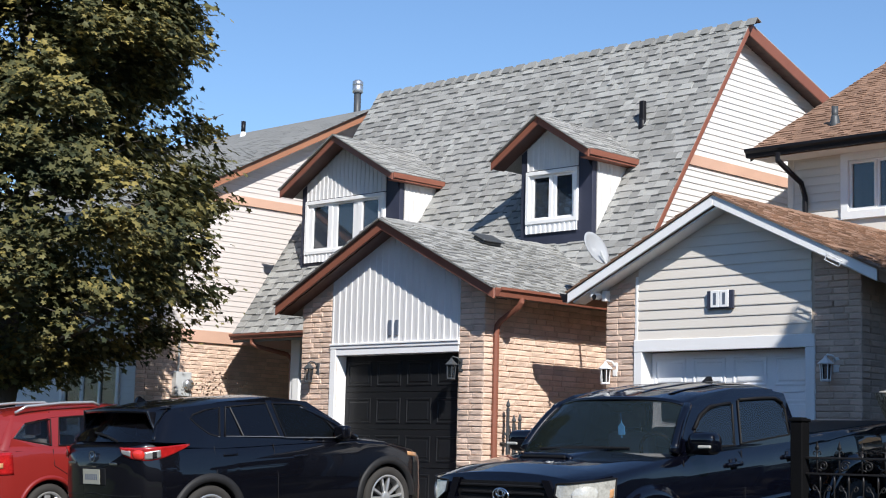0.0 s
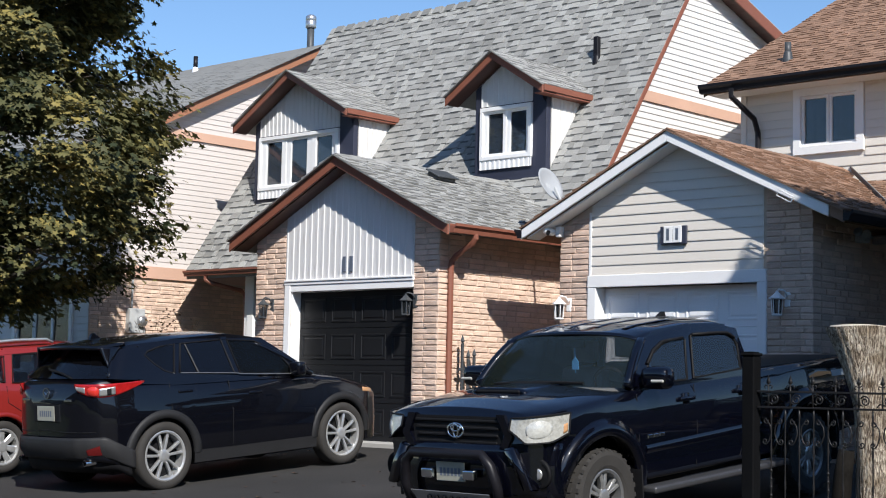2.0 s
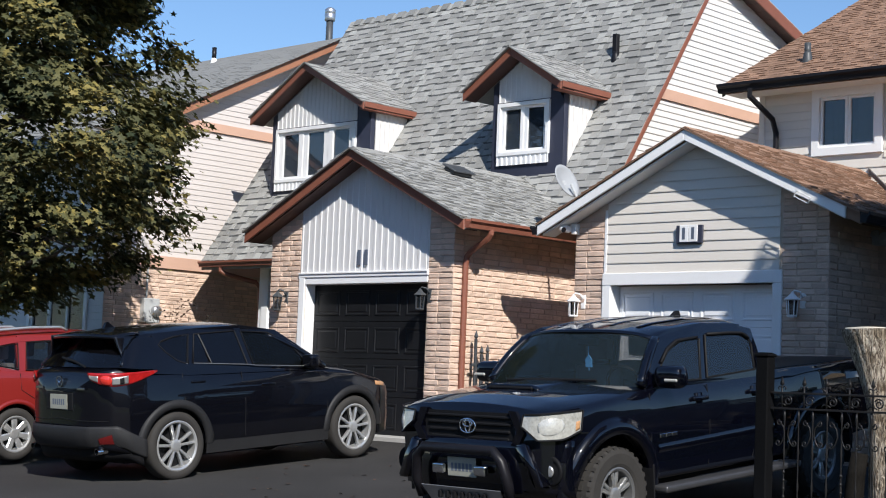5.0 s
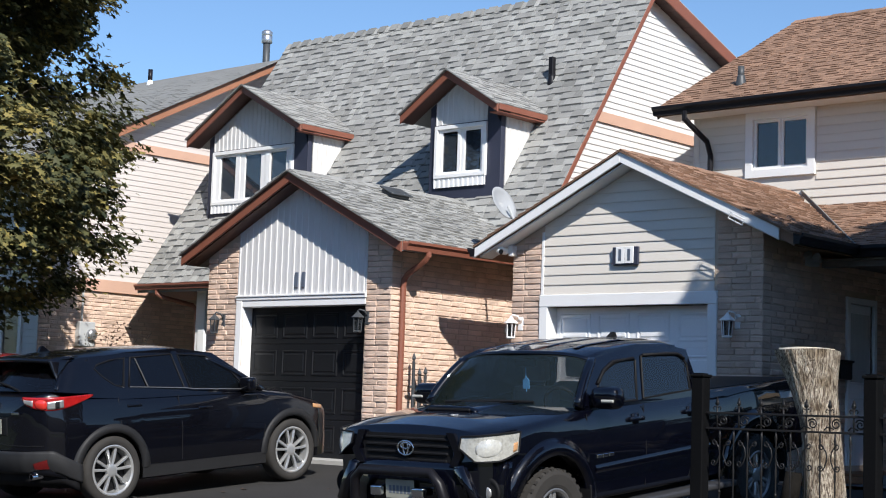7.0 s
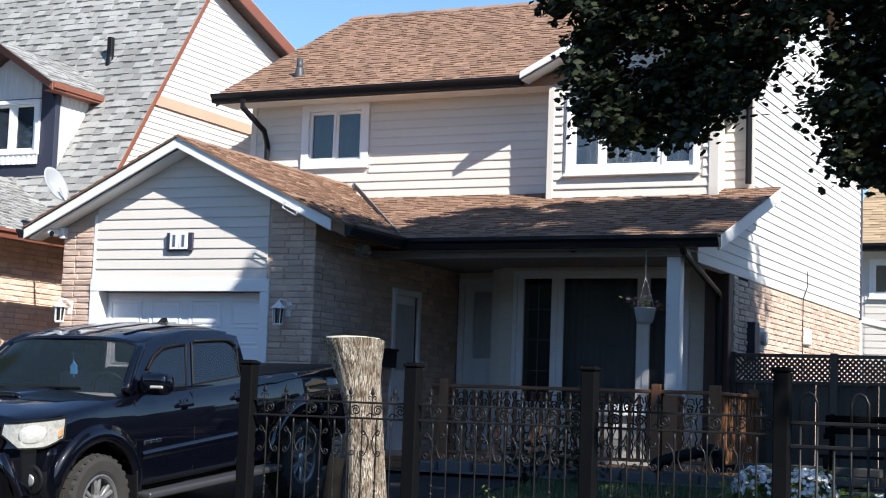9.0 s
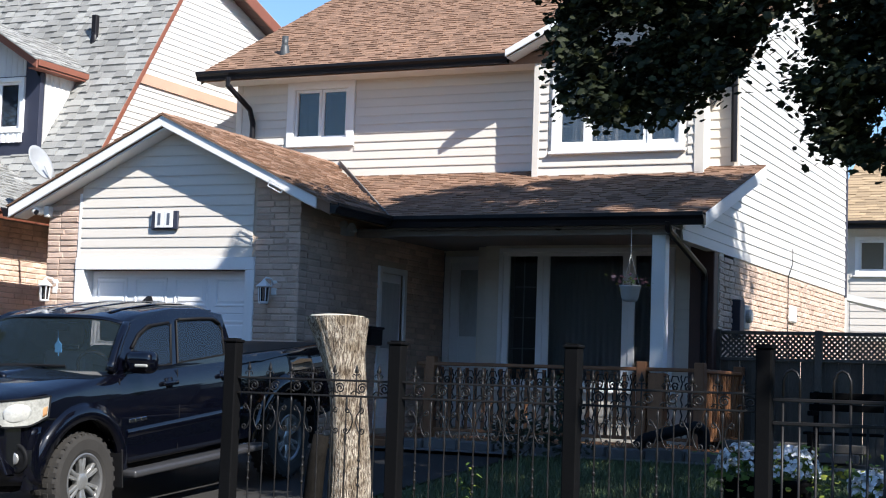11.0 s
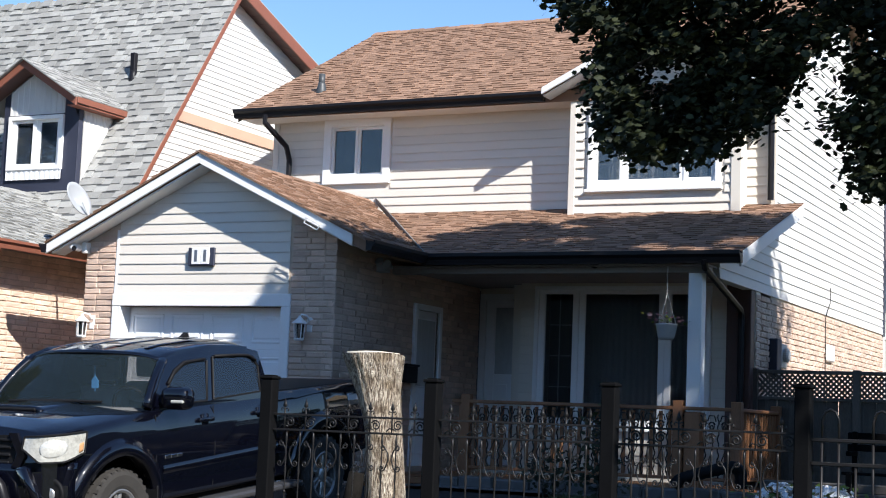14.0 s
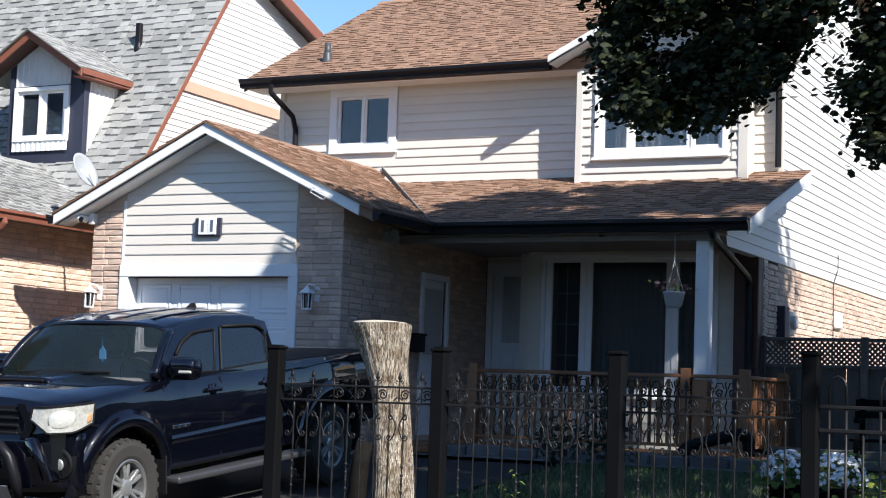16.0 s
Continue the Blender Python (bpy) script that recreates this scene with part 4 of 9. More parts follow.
RM = slab("roof", [(-13.5, 20.25, 6.33), (-5.0, 20.25, 6.33), (-5.0, RY, RZ), (-13.5, RY, RZ)], M_BROWN_SHINGLE, H2, 0.14)
slab("roof", [(-13.5, RY, RZ), (-5.0, RY, RZ), (-5.0, 28.6, 6.33), (-13.5, 28.6, 6.33)], M_BROWN_SHINGLE, H2, 0.14)
shingles(RM, slope_frame((-13.5, 20.25, 6.33), (1, 0, 0), (0, RY - 20.25, RZ - 6.33)), lambda v: 0.0, lambda v: 8.52, math.hypot(RY - 20.25, RZ - 6.33), M_BROWN_SHINGLE, limit=300, expo=0.13, widths=(0.11, 0.16, 0.22), thick=0.016)
for i in range(36):
    x = -13.5 + i * 0.236
    bm = bmesh.new()
    prism(bm, [(-0.15, -0.07), (0, 0.012), (0.15, -0.07), (0.15, -0.055), (0, 0.028), (-0.15, -0.055)], x, x + 0.25, Matrix(((0, 0, 1, 0), (1, 0, 0, RY), (0, 1, 0, RZ + 0.006 + 0.01 * (i % 2)), (0, 0, 0, 1))))
    part("ridge_shingle", bm, M_BROWN_SHINGLE, RM)
slab("soffit", [(-13.45, 20.27, 6.21), (-5.05, 20.27, 6.21), (-5.05, 20.7, 6.21), (-13.45, 20.7, 6.21)], M_CREAM_SIDING, H2, 0.02)
gutter("gutter", (-13.52, 20.25, 6.33), (-8.45, 20.25, 6.33), M_BLACK_METAL, H2, out=(0, -1, 0), size=0.13, label="black metal eaves gutter")
board("rake_board", [(-13.5, 20.25, 6.31), (-13.5, RY, RZ - 0.02)], M_BLACK_METAL, H2, 0.14, 0.02)
board("rake_board", [(-5.02, 20.25, 6.31), (-5.02, RY, RZ - 0.02)], M_WHITE, H2, 0.16, 0.03)
board("rake_board", [(-5.02, 28.6, 6.31), (-5.02, RY, RZ - 0.02)], M_WHITE, H2, 0.16, 0.03)
pipe("downspout", [(-12.95, 20.15, 6.22), (-12.95, 20.15, 6.1), (-12.8, 20.55, 5.8), (-12.78, 20.62, 5.6), (-12.78, 20.62, 4.2)], M_BLACK_METAL, H2, label="black metal downspout")
pipe("downspout", [(-5.36, 20.6, 6.2), (-5.36, 20.62, 4.8)], M_BLACK_METAL, H2)
# box bay with its own small gable
fbay = front(20.3)
bay = (-7.80, -5.945, 4.955, 6.08)
w9 = wall("bay_wall", fbay, lambda v: -8.06, lambda v: -5.70, 4.55, 6.3, [(bay[0] + 0.05, bay[1] - 0.05, bay[2] + 0.05, bay[3] - 0.05)], M_CREAM_SIDING, H2, thick=0.12)
siding(w9, fbay, lambda v: -8.06, lambda v: -5.70, 4.62, 6.3, [(bay[0] - 0.06, bay[1] + 0.06, bay[2] - 0.06, bay[3] + 0.06)], M_CREAM_SIDING, 0.127, lap=0.014, proud=0.022)
window(fbay, *bay, H2, (1, 1.9, 1), M_WHITE, trim=0.068, proud=0.05, frame_w=0.06, muntin=(0, 2), pane=M_GLASS_UP, label="white framed bay window with striped curtain")
bm = bmesh.new()
box(bm, (20.3, 4.55, -0.06), (20.7, 6.3, 0.0), side(-5.7))
part("bay_cheek", bm, M_CREAM_SIDING, H2)
bm = bmesh.new()
box(bm, (20.3, 4.55, -0.0), (20.7, 6.3, 0.06), side(-8.06))
part("bay_cheek", bm, M_CREAM_SIDING, H2)
bm = bmesh.new()
soft_box(bm, (-8.08, 4.6, -0.01), (-7.985, 6.3, 0.035), 0.006, fbay)
part("corner_board", bm, M_CREAM_SIDING, H2)
bm = bmesh.new()
soft_box(bm, (-5.80, 4.6, -0.01), (-5.665, 6.3, 0.035), 0.006, fbay)
part("corner_board", bm, M_CREAM_SIDING, H2)
gx, gz = -6.9, 7.08
slab("roof", [(-8.38, 19.95, 6.34), (gx, 19.95, gz), (gx, 21.8, gz), (-8.38, 20.4, 6.34)], M_BROWN_SHINGLE, H2, 0.09)
slab("roof", [(gx, 19.95, gz), (-5.2, 19.95, 6.26), (-5.2, 20.4, 6.26), (gx, 21.8, gz)], M_BROWN_SHINGLE, H2, 0.12)
board("rake_board", [(-8.38, 19.95, 6.33), (gx, 19.95, gz - 0.01)], M_WHITE, H2, 0.085, 0.03)
board("rake_board", [(gx, 19.95, gz - 0.01), (-5.2, 19.95, 6.25)], M_WHITE, H2, 0.13, 0.03)
slab("soffit", [(-8.37, 19.97, 6.235), (gx, 19.97, gz - 0.10), (gx, 20.3, gz - 0.10), (-8.37, 20.3, 6.235)], M_WHITE, H2, 0.015)
bm = bmesh.new()
prism(bm, [(-8.0, 6.3), (-5.72, 6.3), (gx, 6.85)], -0.1, 0.0, fbay)
part("bay_gable", bm, M_CREAM_SIDING, H2)
# porch roof and the ground floor front
PZ0, PZ1, PY0 = EAV, 4.75, 17.8
PR = slab("porch_roof", [(-8.98, PY0, PZ0), (-4.95, PY0, PZ0), (-4.95, 20.7, PZ1), (-11.36, 20.7, PZ1)], M_BROWN_SHINGLE, H2, 0.12)
pl = math.hypot(20.7 - PY0, PZ1 - PZ0)
shingles(PR, slope_frame((-8.98, PY0, PZ0), (1, 0, 0), (0, 20.7 - PY0, PZ1 - PZ0)), lambda v: -2.38 * v / pl, lambda v: 4.05, pl, M_BROWN_SHINGLE, limit=200, expo=0.13, widths=(0.11, 0.16, 0.22), thick=0.016)
board("valley_flashing", [(-8.98, PY0, PZ0 + 0.02), (-11.3, 20.68, 5.0)], M_OLD_SHINGLE, H2, 0.1, 0.02)
gutter("gutter", (-8.98, PY0, PZ0), (-4.93, PY0, PZ0), M_BLACK_METAL, H2, out=(0, -1, 0), size=0.14, label="black metal eaves gutter")
board("rake_board", [(-4.97, PY0, PZ0 - 0.01), (-4.97, 20.7, PZ1 - 0.01)], M_WHITE, H2, 0.16, 0.03)
slab("porch_ceiling", [(-9.5, PY0 + 0.02, 3.66), (-5.345, PY0 + 0.02, 3.66), (-5.345, 19.9, 3.66), (-9.5, 20.65, 3.66)], M_PORCH_TOP, H2, 0.02)
GFY = 19.9
fg = front(GFY)
PW = (-8.34, -5.90, 1.75, 3.60)
w10 = wall("living_room_wall", fg, lambda v: -8.55, lambda v: BX1, 0.3, 4.2, [(PW[0] + 0.05, PW[1] - 0.05, PW[2] + 0.05, PW[3] - 0.05)], M_BEIGE_SIDING, H2)
siding(w10, fg, lambda v: -8.55, lambda v: BX1, 1.15, 3.66, [PW], M_BEIGE_SIDING, 0.127)
window(fg, *PW, H2, (0.57, 1.19, 0.57), M_WHITE, trim=0.055, proud=0.05, muntin=(0, 2), frame_w=0.088, frame_h=0.05, label="white framed picture window with leaded side lights")
fe = front(20.75)
wall("entry_wall", fe, lambda v: -9.55, lambda v: -8.55, 0.3, 3.675, [(-9.45, -8.62, 1.15, 3.5)], M_BEIGE_SIDING, H2)
wall("entry_side_wall", side(-8.55), lambda v: 20.1, lambda v: 20.7, 0.3, 4.2, [], M_BEIGE_SIDING, H2)
bm = bmesh.new()
for a, b in (((-9.54, 1.15), (-9.45, 3.57)), ((-8.65, 1.15), (-8.56, 3.57)), ((-9.45, 3.48), (-8.65, 3.57))):
    soft_box(bm, (a[0], a[1], -0.05), (b[0], b[1], 0.04), 0.006, fe)
part("door_frame", bm, M_WHITE, H2)
bm = bmesh.new()
for a, b in (((-9.45, 1.17), (-9.31, 3.48)), ((-8.82, 1.17), (-8.65, 3.48)), ((-9.31, 1.17), (-8.82, 2.44)), ((-9.31, 3.38), (-8.82, 3.48))):
    soft_box(bm, (a[0], a[1], -0.04), (b[0], b[1], 0.0), 0.005, fe)
ed = part("entrance_door", bm, M_DOOR_WHITE, H2, "white entrance door with a half pane")
for a, b in (((-9.28, 1.35), (-9.1, 2.3)), ((-9.03, 1.35), (-8.85, 2.3))):
    bm = bmesh.new()
    soft_box(bm, (a[0], a[1], -0.004), (b[0], b[1], 0.008), 0.006, fe)
    part("raised_panel", bm, M_DOOR_WHITE, ed)
bm = bmesh.new()
box(bm, (-9.31, 2.44, -0.03), (-8.82, 3.38, -0.024), fe)
part("pane", bm, M_VEILED, ed, "frosted grey pane")
bm = bmesh.new()
soft_box(bm, (-8.79, 2.05, 0.0), (-8.75, 2.2, 0.03), 0.005, fe)
part("handle", bm, M_BLACK_METAL, ed)
bm = bmesh.new()
for a, b in (((SD[0] - 0.08, 1.15), (SD[0], SD[3] + 0.08)), ((SD[1], 1.15), (SD[1] + 0.08, SD[3] + 0.08)), ((SD[0], SD[3]), (SD[1], SD[3] + 0.08))):
    soft_box(bm, (a[0], a[1], -0.06), (b[0], b[1], 0.035), 0.006, s2)
part("side_door_frame", bm, M_WHITE, H2)
bm = bmesh.new()
soft_box(bm, (SD[0], 1.15, -0.06), (SD[1], SD[3], -0.02), 0.006, s2)
for p, q in ((1.3, 2.0), (2.17, 3.10)):
    soft_box(bm, (SD[0] + 0.04, p, -0.025), (SD[1] - 0.04, q, -0.008), 0.012, s2)
sd = part("side_door", bm, M_DOOR_WHITE, H2, "pale grey side door of the garage")
bm = bmesh.new()
soft_box(bm, (SD[0] + 0.07, 2.2, -0.012), (SD[1] - 0.07, 3.07, -0.003), 0.003, s2)
part("pane", bm, M_VEILED, sd, "pane with a pale veil behind it")
# grey linings for the rooms behind the panes, indoor dimness put in the tone
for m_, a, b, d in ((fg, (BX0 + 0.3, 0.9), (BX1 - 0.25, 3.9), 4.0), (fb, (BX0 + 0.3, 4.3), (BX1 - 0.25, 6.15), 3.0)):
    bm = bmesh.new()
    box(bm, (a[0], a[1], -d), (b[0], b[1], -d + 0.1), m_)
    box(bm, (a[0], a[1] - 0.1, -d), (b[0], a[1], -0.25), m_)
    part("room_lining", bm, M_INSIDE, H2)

# ---- parked vehicles ----
M_NAVY = surf("navy_black_car_paint", (0.0024, 0.0026, 0.0045), 0.35, spec=0.08, metal=0.0, var=0.1, scale=3, fine=300, bump=0.0, coat=0.8)
M_BLACKPAINT = surf("blue_black_truck_paint", (0.0013, 0.0015, 0.0042), 0.35, spec=0.08, metal=0.0, var=0.1, scale=3, fine=300, bump=0.0, coat=1.0)
M_RED = surf("red_car_paint", (0.20, 0.016, 0.013), 0.4, spec=0.2, metal=0.0, var=0.08, scale=3, fine=300, bump=0.0, coat=1.0)
M_CLAD = surf("dark_grey_plastic", (0.018, 0.018, 0.019), 0.55, spec=0.25, var=0.15, scale=6, fine=200, bump=0.1)
M_TYRE = surf("tyre_rubber", (0.026, 0.0235, 0.021), 0.85, var=0.25, scale=8, fine=120, bump=0.25)
M_ALLOY = surf("silver_alloy", (0.62, 0.62, 0.61), 0.3, metal=0.72, var=0.08, scale=8, bump=0.0)
M_ALLOY_D = surf("grey_alloy", (0.22, 0.22, 0.22), 0.35, metal=0.6, var=0.1, scale=8, bump=0.0)
M_ALLOY_M = surf("machined_alloy", (0.42, 0.42, 0.41), 0.3, metal=0.7, var=0.15, scale=8, bump=0.0)
M_CHROME = surf("chrome", (0.75, 0.75, 0.76), 0.12, metal=1.0, var=0.03, bump=0.0)
M_LENS = surf("headlamp_lens", (0.40, 0.395, 0.36), 0.12, var=0.12, scale=9, fine=40, bump=0.05, coat=0.6)
M_HEADLENS = surf("hazy_headlamp", (0.37, 0.366, 0.335), 0.1, var=0.3, scale=14, fine=50, bump=0.15, coat=0.8)
M_HEADBOWL = surf("lamp_bowl", (0.50, 0.495, 0.46), 0.15, metal=0.1, var=0.25, scale=12, bump=0.0, coat=0.8)
M_TAIL = surf("red_lamp_lens", (0.30, 0.010, 0.010), 0.12, var=0.45, scale=12, bump=0.05, coat=0.6)
M_BRAKE = surf("bright_red_lens", (0.52, 0.03, 0.02), 0.1, var=0.2, scale=25, bump=0.03, coat=0.8)
M_REFLECTOR = surf("dark_red_reflector", (0.10, 0.008, 0.008), 0.2, var=0.15, scale=12, bump=0.05)
M_AMBER = surf("amber_lens", (0.50, 0.27, 0.13), 0.15, var=0.1, scale=12, bump=0.03, coat=0.5)
# Plate colour holds the bull bar's shade along with a yellowish dirt.
M_PLATE = surf("licence_plate", (0.30, 0.30, 0.25), 0.5, var=0.08, scale=10, bump=0.05)
M_INK = surf("plate_ink", (0.10, 0.12, 0.16), 0.6, var=0.1, bump=0.0)
M_SEAT = surf("grey_seat_cloth", (0.20, 0.20, 0.20), 0.9, var=0.2, scale=8, bump=0.2)
M_STEP = surf("dark_step_aluminium", (0.06, 0.06, 0.064), 0.4, metal=0.4, var=0.15, scale=8, bump=0.05)
M_RUBBER = surf("black_rubber", (0.009, 0.009, 0.010), 0.6, spec=0.15, var=0.2, scale=8, bump=0.05)
M_BLUEPLASTIC = surf("blue_charm", (0.10, 0.32, 0.62), 0.4, var=0.1, scale=20, bump=0.0)
M_CARPANE = glass("car_window_glass", (0.004, 0.005, 0.006), 0.78, 1.7)
M_WINDSCREEN = glass("windscreen_glass", (0.026, 0.038, 0.038), 0.70, 2.2)
M_SIDEPANE = glass("cab_window_glass", (0.008, 0.011, 0.016), 0.62, 2.3)
M_DARKPANE = glass("privacy_glass", (0.003, 0.003, 0.004), 0.22, 1.6)


class Curve:
    """A smoothed line through a few knots."""
    def __init__(self, knots, smooth=0.06, lo=None, hi=None):
        k = np.array(knots, float)
        self.x = np.linspace(k[0, 0], k[-1, 0], 400)
        y = np.interp(self.x, k[:, 0], k[:, 1])
        n = max(1, int(smooth / (self.x[1] - self.x[0])))
        pad = np.concatenate([2 * y[0] - y[n:0:-1], y, 2 * y[-1] - y[-2:-n - 2:-1]])
        ker = np.hanning(2 * n + 3)[1:-1]
        self.y = np.convolve(pad, ker / ker.sum(), "valid")[:400]

    def __call__(self, s):
        return float(np.interp(s, self.x, self.y))


class Car:
    """Shape tables of a vehicle: s runs from the front bumper back, y to the side, z up from the ground."""
    def __init__(self, length, width, axles, arch, sill, shoulder, deck, prof):
        self.len, self.w, self.ax, self.arch = length, width, axles, arch
        self.sill, self.sh, self.deck, self.prof = sill, shoulder, deck, prof

    start = 0.0

    def low(self, s):
        z = self.sill(s)
        for a in self.ax:
            d = abs(s - a)
            if d < self.arch[0]:
                z = max(z, self.arch[1] + math.sqrt(self.arch[0] ** 2 - d * d))
        return z

    def half(self, s, z):
        return self.w(s) * self.prof(z)

    def body(self, bm, n=150):
        rings = []
        s0 = self.start
        ss = [s0 + (self.len - s0) / self.len * q for q in (self.len * (0.5 - 0.5 * math.cos(math.pi * i / n)) * 0.35 + self.len * i / n * 0.65 for i in range(n + 1))]
        for s in ss:
            zl, zs, zt = self.low(s), self.sh(s), self.deck(s)
            zl = min(zl, zs - 0.02)
            pts = [(self.half(s, zl) - 0.10, zl)]
            for t in (0, 0.04, 0.12, 0.22, 0.34, 0.46, 0.58, 0.68, 0.78, 0.87, 0.94, 0.98, 1):
                z = zl + (zs - zl) * t
                pts.append((self.half(s, z) - 0.02 * max(0, t - 0.9) / 0.1, z))
            ws = pts[-1][0]
            for q in (0.97, 0.9, 0.75, 0.5, 0.25, 0.0):
                pts.append((ws * q, zs + 0.012 + (zt - zs - 0.012) * (1 - q * q) ** 0.8 if q < 0.97 else zs + 0.01))
            rings.append(([bm.verts.new((y, s, z)) for y, z in pts], [bm.verts.new((-y, s, z)) for y, z in pts[:-1]]))
        for (a, am), (b, bmm) in zip(rings, rings[1:]):
            for i in range(len(a) - 1):
                bm.faces.new((a[i], a[i + 1], b[i + 1], b[i]))
                p, q = (am[i + 1] if i + 1 < len(am) else a[-1]), (bmm[i + 1] if i + 1 < len(bmm) else b[-1])
                bm.faces.new((am[i], bmm[i], q, p))
        for a, am in (rings[0], rings[-1]):
            bm.faces.new(a + am[::-1])

    def side_pt(self, s, z, out=0.0, flip=1):
        return Vector((flip * (self.half(s, z) + out), s, z))


def patch(bm, f, nu, nv, thick=0.0, off=None):
    """A curved sheet f(u, v), u and v from 0 to 1; with thickness along off."""
    g = [[bm.verts.new(f(i / nu, j / nv)) for j in range(nv + 1)] for i in range(nu + 1)]
    for i in range(nu):
        for j in range(nv):
            bm.faces.new((g[i][j], g[i + 1][j], g[i + 1][j + 1], g[i][j + 1]))
    if thick:
        bmesh.ops.recalc_face_normals(bm, faces=bm.faces[:])
        r = bmesh.ops.solidify(bm, geom=bm.faces[:], thickness=thick)


def poly_patch(bm, pts, thick):
    vs = [bm.verts.new(p) for p in pts]
    f = bm.faces.new(vs)
    bm.normal_update()
    n = f.normal.copy()
    r = bmesh.ops.extrude_face_region(bm, geom=[f])
    bmesh.ops.translate(bm, vec=-n * thick if n.x * pts[0][0] > 0 or abs(n.x) < 0.3 else n * thick, verts=[v for v in r["geom"] if isinstance(v, bmesh.types.BMVert)])


def wheel(parent, s, y, r, width, rim_r, spokes, rim_mat, flip, twin=False, lugs=0, spread=0.24):
    """A tyre and an alloy rim; the outer face looks towards flip * x."""
    m = Matrix.Translation((y, s, r)) @ Matrix.Rotation(radians(90) * flip, 4, "Y")
    bm = bmesh.new()
    hw = width / 2
    lathe(bm, [(rim_r - 0.01, -hw * 0.8), (rim_r + 0.02, -hw * 0.95), (r - 0.05, -hw), (r - 0.018, -hw * 0.9), (r - 0.003, -hw * 0.7), (r, -hw * 0.35), (r, hw * 0.35), (r - 0.003, hw * 0.7), (r - 0.018, hw * 0.9), (r - 0.05, hw), (rim_r + 0.035, hw * 0.98), (rim_r + 0.012, hw * 0.9), (rim_r - 0.01, hw * 0.75)], 48, m, close=False)
    for i in range(lugs):
        a = 2 * math.pi * i / lugs
        for zz in (hw * 0.72, hw * 0.2, -hw * 0.35, -hw * 0.8):
            box(bm, (r - 0.03 if abs(zz) > hw * 0.6 else r - 0.012, -0.018, zz - 0.02), (r + 0.007 if abs(zz) < hw * 0.6 else r - 0.002, 0.018, zz + 0.024), m @ Matrix.Rotation(a + (0.05 if zz > 0 else 0), 4, "Z"))
    w = part("wheel", bm, M_TYRE, parent, "black rubber tyre on an alloy rim", smooth=not lugs)
    bm = bmesh.new()
    lathe(bm, [(rim_r, -hw * 0.7), (rim_r + 0.012, hw * 0.86), (rim_r - 0.004, hw * 0.9), (rim_r - 0.022, hw * 0.82), (rim_r - 0.03, hw * 0.2), (rim_r - 0.045, -hw * 0.6)], 48, m, close=False)
    part("barrel", bm, M_ALLOY_D if lugs else rim_mat, w, "rim barrel")
    bm = bmesh.new()
    lathe(bm, [(0.075, hw * 0.35), (0.072, hw * 0.66), (0.05, hw * 0.74), (0.03, hw * 0.76)], 20, m)
    for i in range(spokes):
        a = 2 * math.pi * i / spokes
        for da in ((-spread, spread) if twin else (0.0,)):
            wi, wo = (0.014, 0.018) if twin else (0.032, 0.045)
            mm = m @ Matrix.Rotation(a + da, 4, "Z")
            vs = []
            for rr, ww, zt in ((0.05, wi, hw * 0.66), (rim_r * 0.55, (wi + wo) / 2, hw * 0.74), (rim_r - 0.012, wo, hw * 0.72)):
                for yy, zz in ((-ww, zt - 0.012), (-ww * 0.6, zt), (ww * 0.6, zt), (ww, zt - 0.012), (ww * 0.7, zt - 0.05), (-ww * 0.7, zt - 0.05)):
                    vs.append(bm.verts.new(mm @ Vector((rr, yy, zz))))
            for j in range(2):
                for k in range(6):
                    bm.faces.new((vs[j * 6 + k], vs[j * 6 + (k + 1) % 6], vs[j * 6 + 6 + (k + 1) % 6], vs[j * 6 + 6 + k]))
    part("rim", bm, rim_mat, w, "silver alloy rim", smooth=False)
    bm = bmesh.new()
    lathe(bm, [(0.02, -hw * 0.1), (rim_r - 0.03, -hw * 0.1), (rim_r - 0.03, -hw * 0.2)], 24, m)
    lathe(bm, [(0.02, hw * 0.02), (rim_r * 0.72, hw * 0.02), (rim_r * 0.72, -hw * 0.06)], 24, m)
    part("brake_disc", bm, M_RUBBER, w)
    return w


def ring_arch(bm, car, a, flip, r0, r1, out):
    """A fender flare round a wheel arch."""
    prev = None
    n = 26
    for i in range(n + 1):
        th = math.pi * (0.0 + i / n) 
        c, sn = math.cos(th), math.sin(th)
        row = []
        for rr, o in ((r0, -0.03), (r0, out), (r0 + (r1 - r0) * 0.5, out * 1.1), (r1, 0.004), (r1 - 0.01, -0.03)):
            s, z = a + rr * c, car.arch[1] + rr * sn
            row.append(bm.verts.new(car.side_pt(s, min(max(z, 0.2), car.sh(s)), o, flip)))
            row[-1].co.z = z
        if prev:
            for k in range(4):
                bm.faces.new((prev[k], prev[k + 1], row[k + 1], row[k]))
        prev = row


def seam(bm, pts, r=0.004):
    tube(bm, pts, r, 5)


def number_plate(parent, at, m, w=0.31, h=0.155):
    bm = bmesh.new()
    mm = Matrix.Translation(at) @ m
    soft_box(bm, (-w / 2, -h / 2, 0), (w / 2, h / 2, 0.006), 0.004, mm)
    p = part("licence_plate", bm, M_PLATE, parent, "pale licence plate with dark bars")
    for i in range(6):
        bm = bmesh.new()
        box(bm, (-0.115 + i * 0.04, -0.035, 0.0062), (-0.09 + i * 0.04, 0.03, 0.0075), mm)
        part("plate_bar", bm, M_INK, p)


FLAT_REAR = Matrix(((-1, 0, 0, 0), (0, 0, 1, 0), (0, 1, 0, 0), (0, 0, 0, 1)))
FLAT_FRONT = Matrix(((1, 0, 0, 0), (0, 0, -1, 0), (0, 1, 0, 0), (0, 0, 0, 1)))


